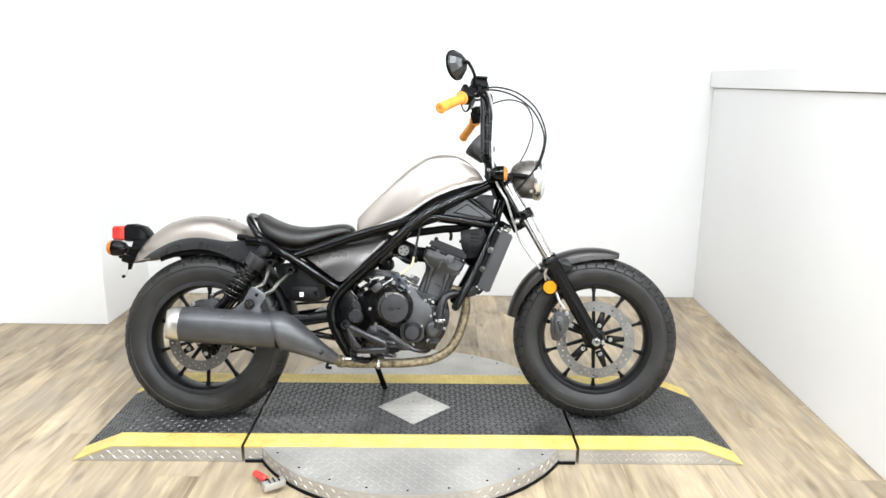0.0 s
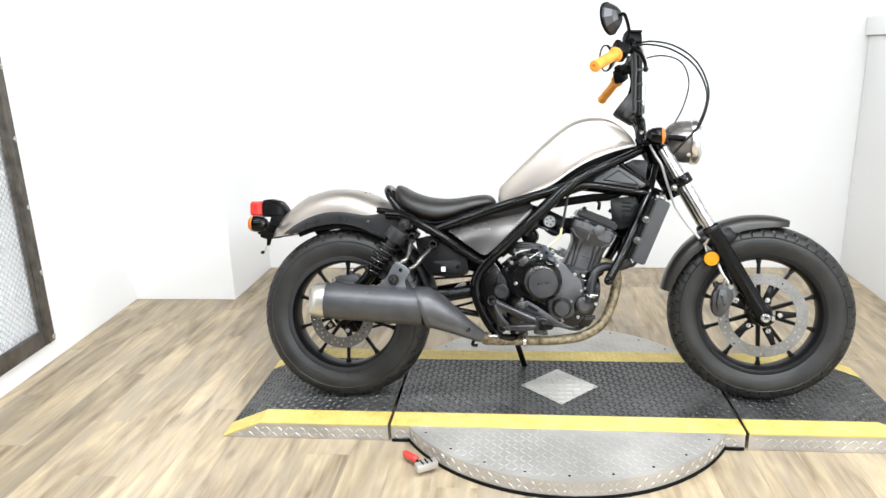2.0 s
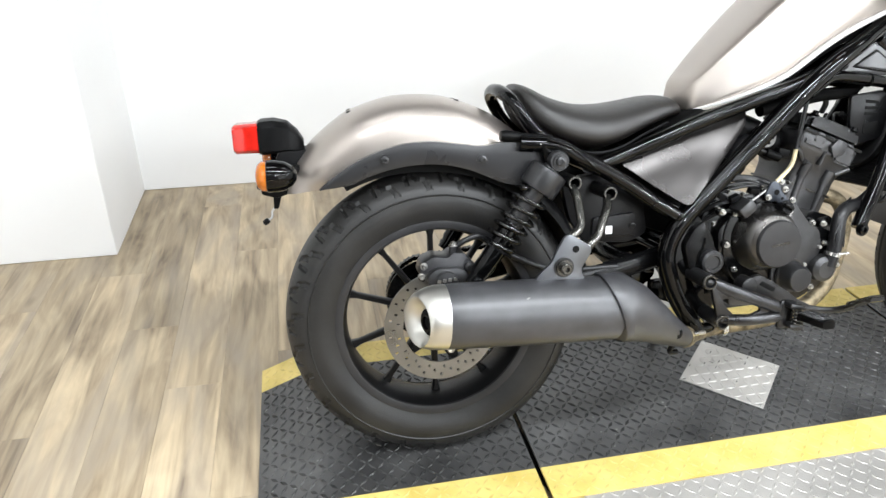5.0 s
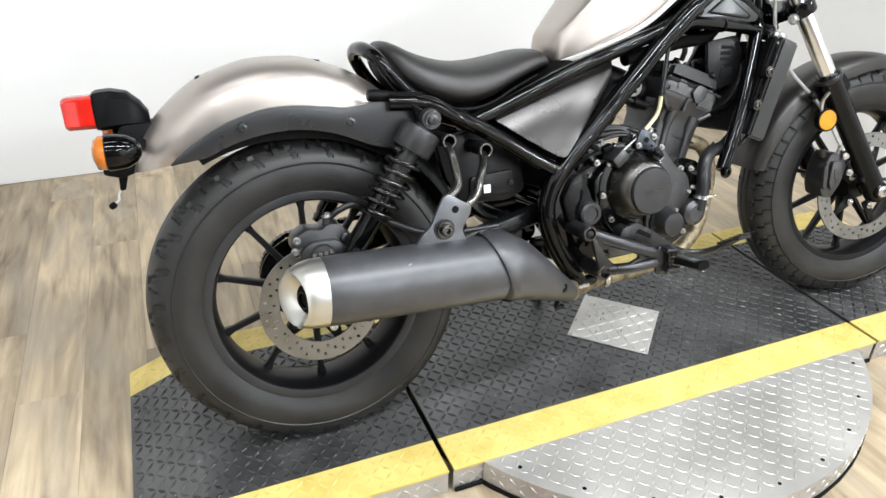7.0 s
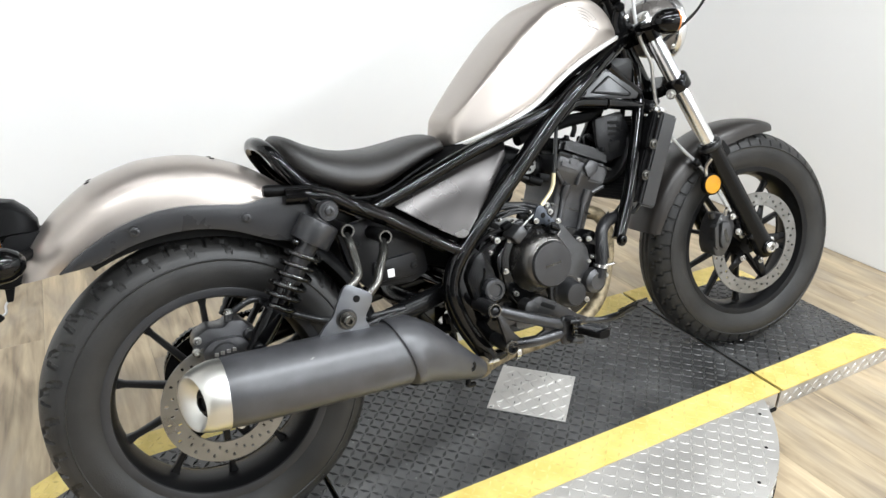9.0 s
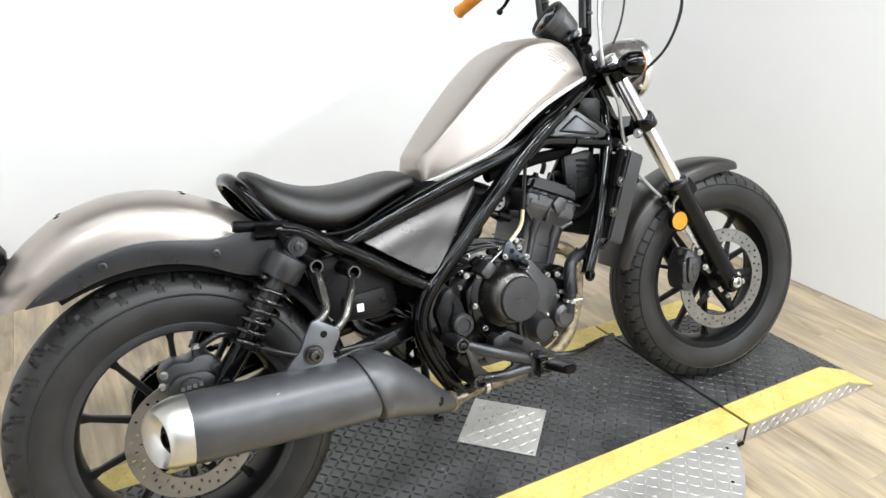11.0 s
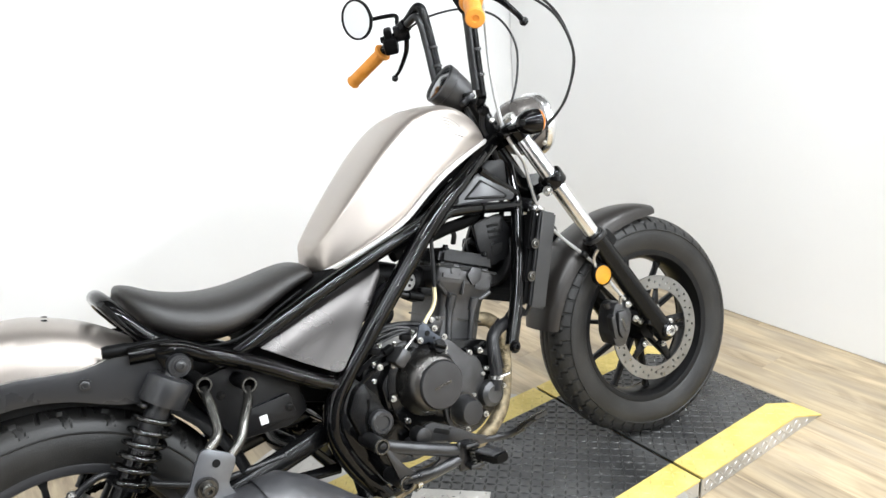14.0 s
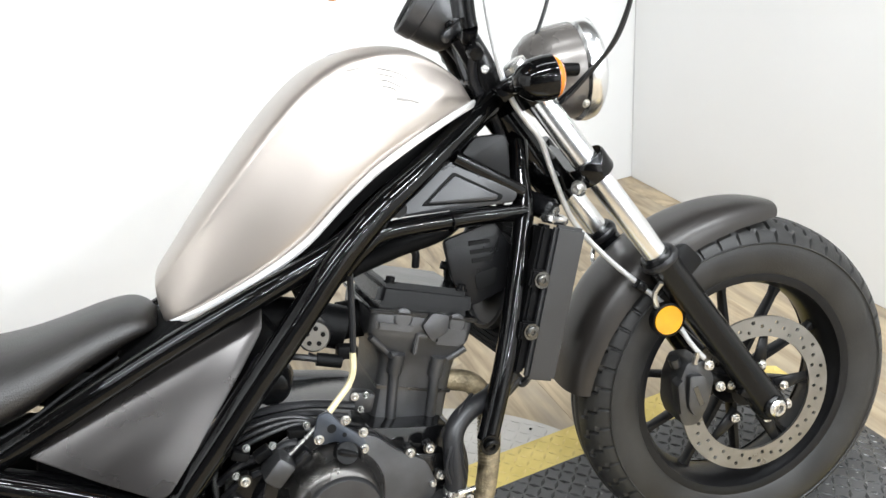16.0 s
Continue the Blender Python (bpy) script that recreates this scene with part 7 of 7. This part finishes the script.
# front mudguard
FRONT_ROWS = [(70, 0.350, 0.040, 0.018), (76, 0.354, 0.056, 0.030), (82, 0.357, 0.064, 0.040), (95, 0.360, 0.071, 0.050), (110, 0.363, 0.074, 0.056), (135, 0.366, 0.075, 0.052), (155, 0.362, 0.073, 0.044), (168, 0.357, 0.066, 0.036)]
front_fender = arc_fender("front_fender", FORE, FRONT_ROWS, 0.07, 0.04, 74, 166, "charcoal", "satin charcoal front fender", STEER)
for s in (-1, 1):
    part("fender_bracket", prism(rounded([(1.330, 0.610), (1.400, 0.640), (1.430, 0.600), (1.380, 0.560), (1.340, 0.570)], 0.012), s * 0.078, s * 0.090, 0.003), "satin", front_fender)

# front caliper
fc = part("front_caliper", prism(rounded([(1.366, 0.436), (1.402, 0.430), (1.414, 0.392), (1.398, 0.346), (1.374, 0.314), (1.346, 0.318), (1.338, 0.352), (1.346, 0.400)], 0.010), -0.116, -0.054, 0.006), "engine", bike, "dark cast front brake caliper", STEER)
part("caliper_window", prism(rounded([(1.362, 0.416), (1.390, 0.410), (1.394, 0.380), (1.382, 0.346), (1.364, 0.336), (1.354, 0.360)], 0.008), -0.128, -0.112, 0.005), "engine", fc)
part("caliper_rib", prism(rounded([(1.340, 0.402), (1.352, 0.410), (1.352, 0.336), (1.340, 0.346)], 0.004), -0.124, -0.100, 0.003), "engine", fc)
part("slide_pin", tube([(1.352, -0.095, 0.440), (1.356, -0.095, 0.424)], 0.010, 12), "bracket", fc)
part("lettering_bar", box((0.009, 0.0012, 0.038), (1.374, -0.1288, 0.376), (0, -14, 0), 0.0004, 1), "tube_steel", fc, "row of raised letters as a plain bar")
for x, z in ((1.402, 0.424), (1.420, 0.378)):
    part("caliper_bolt", bolt_head((x, -0.120, z), (0, -1, 0), 0.0062, 0.010), "bolt", fc)
part("bleed_nipple", tube([(1.378, -0.118, 0.432), (1.384, -0.122, 0.455)], 0.005, 8), "bolt", fc)
part("brake_line", tube([(1.394, -0.122, 0.440), (1.372, -0.118, 0.476), (1.349, -0.098, 0.535), (1.309, -0.095, 0.584), (1.260, -0.074, 0.645), (1.216, -0.064, 0.715), (1.186, -0.086, 0.800), (1.166, -0.107, 0.862), (1.148, -0.112, 0.893), (1.128, -0.117, 0.930), (1.116, -0.118, 0.978), (1.110, -0.120, 1.055), (1.112, -0.122, 1.130), (1.114, -0.130, 1.200), (1.098, -0.160, 1.270), (1.075, -0.172, 1.292)], 0.0046, 8), "grey_cable", fc, "thin grey braided brake hose")
part("line_clamp", box((0.020, 0.020, 0.016), (1.305, -0.097, 0.588), (0, 40, 0), 0.003), "satin", fc)
part("speed_sensor", box((0.03, 0.02, 0.018), (1.470, -0.118, 0.352), (0, 30, 0), 0.004), "satin", fc)
part("disc_pin", bolt_head((1.535, -0.135, 0.318), (0, -1, 0), 0.007, 0.010), "bolt", fc)

# headlight
HL = V(1.252, 0, 0.952)
head_way = V(1, 0, -0.03)
lamp = part("headlight", lathe([(0.0, -0.080), (0.028, -0.078), (0.051, -0.068), (0.067, -0.050), (0.075, -0.026), (0.078, 0.0), (0.078, 0.026)], 56, head_way, HL), "lamp_shell", bike, "round grey-brown headlight with a bright rim", STEER)
part("headlight_rim", lathe([(0.0785, 0.018), (0.084, 0.022), (0.086, 0.034), (0.083, 0.046), (0.076, 0.052), (0.072, 0.048)], 56, head_way, HL), "chrome", lamp, "bright headlight rim")
part("headlight_glass", lathe([(0.075, 0.050), (0.060, 0.060), (0.035, 0.066), (0.0, 0.068)], 56, head_way, HL), "glass", lamp, "clear headlight glass")
part("reflector_bowl", lathe([(0.075, 0.049), (0.060, 0.020), (0.030, 0.0), (0.0, -0.004)], 48, head_way, HL), "chrome", lamp, "bright reflector bowl")
part("adjust_screw", bolt_head(HL + V(0.01, -0.070, -0.052), (0.2, -1, -0.5), 0.005, 0.005), "bolt", lamp)
part("headlight_bracket", box((0.10, 0.11, 0.03), (1.170, 0, 0.945), (0, 20, 0), 0.008), "matte", lamp)
for s in (-1, 1):
    part("headlight_ear", tube([(1.145, s * 0.075, 0.955), (1.195, s * 0.085, 0.962), (1.250, s * 0.082, 0.955)], 0.010, 10), "matte", lamp)
    sig = turn_signal((1.150, s * 0.205, 0.958), (1, 0, -0.02), STEER, s, False)
    part("stalk", tube([(1.135, s * 0.185, 0.955), (1.125, s * 0.155, 0.952), (1.125, s * 0.120, 0.950)], 0.0105, 10), "gloss", sig)
    part("stalk_clamp", box((0.040, 0.030, 0.028), (1.122, s * 0.118, 0.950), (0, -25, 0), 0.005), "gloss", sig)

# risers, bars and controls
bars = part("handlebar", tube([(1.086, -0.100, 1.044), (1.086, -0.088, 1.033), (1.086, -0.070, 1.031), (1.086, 0, 1.031), (1.086, 0.070, 1.031), (1.086, 0.088, 1.033), (1.086, 0.100, 1.044)], 0.0127, 14, 6), "satin", bike, "satin black tall handlebar", STEER)
part("bar_clamp", box((0.044, 0.108, 0.018), (1.076, 0, 1.046), (0, -29, 0), 0.006), "bracket", bars, "dark grey bar clamp")
part("riser_base", box((0.060, 0.150, 0.026), (1.104, 0, 0.968), (0, -29, 0), 0.007), "satin", bars)
for s in (-1, 1):
    part("riser", tube([(1.110, s * 0.058, 0.950), (1.104, s * 0.060, 0.985), (1.092, s * 0.060, 1.018), (1.084, s * 0.060, 1.036)], [0.023, 0.022, 0.021, 0.021], 18), "satin", bars)
    part("clamp_bolt", bolt_head((1.070, s * 0.044, 1.055), (-0.5, 0, 0.86), 0.006, 0.006), "satin", bars)
    part("riser_bolt", bolt_head((1.096, s * 0.108, 0.982), (-0.2, s, 0.1), 0.0062, 0.007, False), "bolt", bars, "bright riser bolt")
    part("bar_end_knob", lathe([(0.0, 0.016), (0.010, 0.015), (0.013, 0.008), (0.013, -0.010), (0.0, -0.010)], 20, (-0.1, s, -0.3), (1.092, s * 0.084, 1.010)), "satin", bars)
    part("bar_tube", tube([(1.086, s * 0.100, 1.044), (1.0850, s * 0.1012, 1.060), (1.0855, s * 0.108, 1.130), (1.0860, s * 0.117, 1.220), (1.0840, s * 0.125, 1.296), (1.0805, s * 0.132, 1.316), (1.073, s * 0.147, 1.317), (1.060, s * 0.188, 1.294), (1.020, s * 0.250, 1.248), (0.952, s * 0.368, 1.186)], 0.0127, 14, 8), "satin", bars)
    part("bar_loom", tube([(1.072, s * 0.104, 1.060), (1.072, s * 0.112, 1.140), (1.073, s * 0.121, 1.220), (1.068, s * 0.133, 1.292), (1.052, s * 0.175, 1.285)], 0.0100, 10), "cable", bars)
    for z in (1.095, 1.155, 1.205):
        part("cable_tie", lathe([(0.0130, -0.003), (0.0152, -0.003), (0.0152, 0.003), (0.0130, 0.003)], 24, (0.05, s * 0.05, 1), (1.0857, s * (0.108 + (z - 1.13) * 0.1), z), closed=True), "cable", bars)
    g0, g1 = V(1.008, s * 0.268, 1.236), V(0.940, s * 0.390, 1.176)
    gd = (g1 - g0).normalized()
    glen = (g1 - g0).length
    ridges = [(0.0, 0.0), (0.024, 0.0), (0.026, 0.004), (0.024, 0.010), (0.0175, 0.013)]
    for k in range(12):
        z0 = 0.016 + k * (glen - 0.03) / 12
        ridges += [(0.0176, z0), (0.0184, z0 + 0.003), (0.0176, z0 + 0.007)]
    ridges += [(0.0185, glen - 0.010), (0.0205, glen - 0.005), (0.018, glen), (0.008, glen + 0.001), (0.006, glen - 0.004), (0.0, glen - 0.004)]
    part("grip", lathe(ridges, 32, gd, g0), "orange", bars, "orange rubber grip")
    sw = part("switch_box", box((0.040, 0.060, 0.046), (1.022, s * 0.238, 1.248), (s * 25, 0, s * -28), 0.008), "matte", bars, "black switch housing")
    part("switch_button", box((0.014, 0.012, 0.016), (0.998, s * 0.232, 1.262), (s * 25, 0, s * -28), 0.003), "matte", sw)
    part("switch_button", box((0.012, 0.014, 0.012), (1.002, s * 0.246, 1.236), (s * 25, 0, s * -28), 0.003), "satin", sw)
    part("lever_clamp", box((0.045, 0.026, 0.042), (1.046, s * 0.205, 1.270), (s * 20, 0, s * -24), 0.006), "satin", sw)
    lever = [(1.062, 0.215, 1.250), (1.068, 0.250, 1.222), (1.056, 0.288, 1.182), (1.044, 0.306, 1.166)] if s > 0 else [(1.064, 0.215, 1.262), (1.088, 0.252, 1.236), (1.102, 0.288, 1.196), (1.104, 0.306, 1.176)]
    part("lever", tube([(x, s * y, z) for x, y, z in lever], [0.008, 0.008, 0.0065, 0.006], 12, flat=0.7), "satin", sw, "satin black control lever")
    part("lever_ball", lathe([(0.0, -0.010), (0.008, -0.006), (0.010, 0.0), (0.008, 0.006), (0.0, 0.010)], 16, (0, 1, 0), (lever[3][0], s * 0.310, lever[3][2] - 0.004)), "satin", sw)
    part("switch_rocker", box((0.022, 0.034, 0.030), (1.012, s * 0.222, 1.275), (s * 25, 0, s * -28), 0.006), "matte", sw)
    part("clamp_collar", lathe([(0.0130, -0.012), (0.0190, -0.012), (0.0190, 0.012), (0.0130, 0.012)], 20, (-0.5, s * 0.8, -0.45), (1.052, s * 0.200, 1.282), closed=True), "satin", sw)
    # mirror: faceted shell, flange and glass
    mc = V(0.992, -0.312, 1.348) if s < 0 else V(0.968, 0.304, 1.338)
    aim = V(-0.88, -s * 0.45, -0.10).normalized()
    shell = part("mirror", lathe([(0.0, -0.034), (0.020, -0.033), (0.036, -0.022), (0.052, -0.002), (0.054, 0.008), (0.051, 0.010)], 10, aim, mc), "cap_alloy", bars, "dark grey round mirror with a faceted back", sharp=15)
    part("mirror_rim", lathe([(0.050, 0.004), (0.0555, 0.004), (0.0555, 0.012), (0.050, 0.012)], 40, aim, mc, closed=True), "matte", shell)
    part("mirror_glass", lathe([(0.0, 0.011), (0.051, 0.010)], 40, aim, mc), "mirror", shell, "round mirror glass")
    part("mirror_stem", tube([mc - aim * 0.030, mc - aim * 0.050 + V(0, 0, -0.004), V(1.050, s * 0.240, 1.325), V(1.046, s * 0.222, 1.300), V(1.042, s * 0.210, 1.276)], 0.0062, 10), "matte", shell)
res = part("brake_reservoir", box((0.060, 0.040, 0.034), (1.062, -0.180, 1.302), (-12, 0, 22), 0.006), "matte", bars, "black brake fluid reservoir")
part("reservoir_lid", box((0.056, 0.038, 0.008), (1.064, -0.184, 1.322), (-12, 0, 22), 0.002), "matte", res)

# instrument
DC = V(1.046, 0, 1.086)
dash_way = V(-0.70, 0, 0.62).normalized()
dash = part("instrument", lathe([(0.0, -0.062), (0.034, -0.060), (0.044, -0.050), (0.049, -0.020), (0.0505, -0.002), (0.0525, 0.000), (0.0535, 0.022), (0.050, 0.026), (0.046, 0.022)], 40, dash_way, DC), "engine", bike, "round dark grey instrument pod", STEER)
part("gauge_glass", lathe([(0.0, 0.022), (0.046, 0.021)], 40, dash_way, DC), "gauge", dash, "dark display glass")
part("instrument_bracket", tube([(1.070, 0, 1.050), (1.095, 0, 1.010), (1.105, 0, 0.980)], 0.018, 12), "matte", dash)

# cables that arc ahead of the bars
for k, (pts, r) in enumerate((
        ([(1.062, -0.166, 1.285), (1.126, -0.181, 1.290), (1.204, -0.185, 1.268), (1.271, -0.190, 1.215), (1.308, -0.186, 1.145), (1.316, -0.176, 1.080), (1.291, -0.150, 0.995), (1.241, -0.112, 0.940), (1.204, -0.055, 0.900)], 0.0034),
        ([(1.058, -0.175, 1.278), (1.118, -0.189, 1.278), (1.191, -0.193, 1.256), (1.260, -0.202, 1.204), (1.300, -0.197, 1.136), (1.310, -0.184, 1.072), (1.282, -0.155, 0.990), (1.236, -0.117, 0.935), (1.198, -0.073, 0.895)], 0.0034),
        ([(1.052, 0.200, 1.270), (1.104, 0.149, 1.292), (1.176, 0.082, 1.290), (1.241, 0.022, 1.250), (1.266, -0.010, 1.170), (1.246, -0.020, 1.080), (1.204, -0.020, 1.000), (1.171, -0.007, 0.940)], 0.0031),
        ([(1.092, -0.090, 1.02), (1.085, -0.075, 0.97), (1.105, -0.07, 0.92), (1.120, -0.06, 0.87)], 0.0075),
        ([(1.080, -0.02, 1.03), (1.085, -0.04, 0.97), (1.10, -0.05, 0.93)], 0.008))):
    part("control_cable", tube(pts, r, 8), "cable", bike, "black control cable", STEER)

# ---- floor planks, laid along y with staggered ends ----
PW, PL, GAP = 0.152, 1.216, 0.0004
bm = bmesh.new()
hw, hl, ch = PW / 2 - GAP / 2, PL / 2 - GAP / 2, 0.0006
ring0 = [bm.verts.new((x, y, -0.004)) for x, y in ((-hw, -hl), (hw, -hl), (hw, hl), (-hw, hl))]
ring1 = [bm.verts.new((x, y, 0.000 - ch)) for x, y in ((-hw, -hl), (hw, -hl), (hw, hl), (-hw, hl))]
ring2 = [bm.verts.new((x, y, 0.0)) for x, y in ((-hw + ch, -hl + ch), (hw - ch, -hl + ch), (hw - ch, hl - ch), (-hw + ch, hl - ch))]
for a, b in ((ring0, ring1), (ring1, ring2)):
    for i in range(4):
        bm.faces.new((a[i], a[(i + 1) % 4], b[(i + 1) % 4], b[i]))
bm.faces.new(ring2)
bmesh.ops.recalc_face_normals(bm, faces=bm.faces)
first = part("plank", bm, "plank", floor, smooth=False)
plank_mesh = first.data
offset = [0.0, 0.46, 0.85, 0.25, 0.66, 1.02, 0.12, 0.55]
count = 0
for i in range(28):
    x = -1.62 + PW * (i + 0.5)
    for j in range(9):
        top = min(BACK + 0.10, BACK + 1.1 - offset[i % 8] - PL * j)
        low = max(FAR + 0.02, BACK + 1.1 - offset[i % 8] - PL * (j + 1))
        if top - low < 0.03:
            continue
        ob = first if count == 0 else new("plank", plank_mesh)
        ob.parent = floor
        ob.location = (x, (top + low) / 2, 0.0)
        ob.scale = (1.0, (top - low) / PL, 1.0)
        count += 1
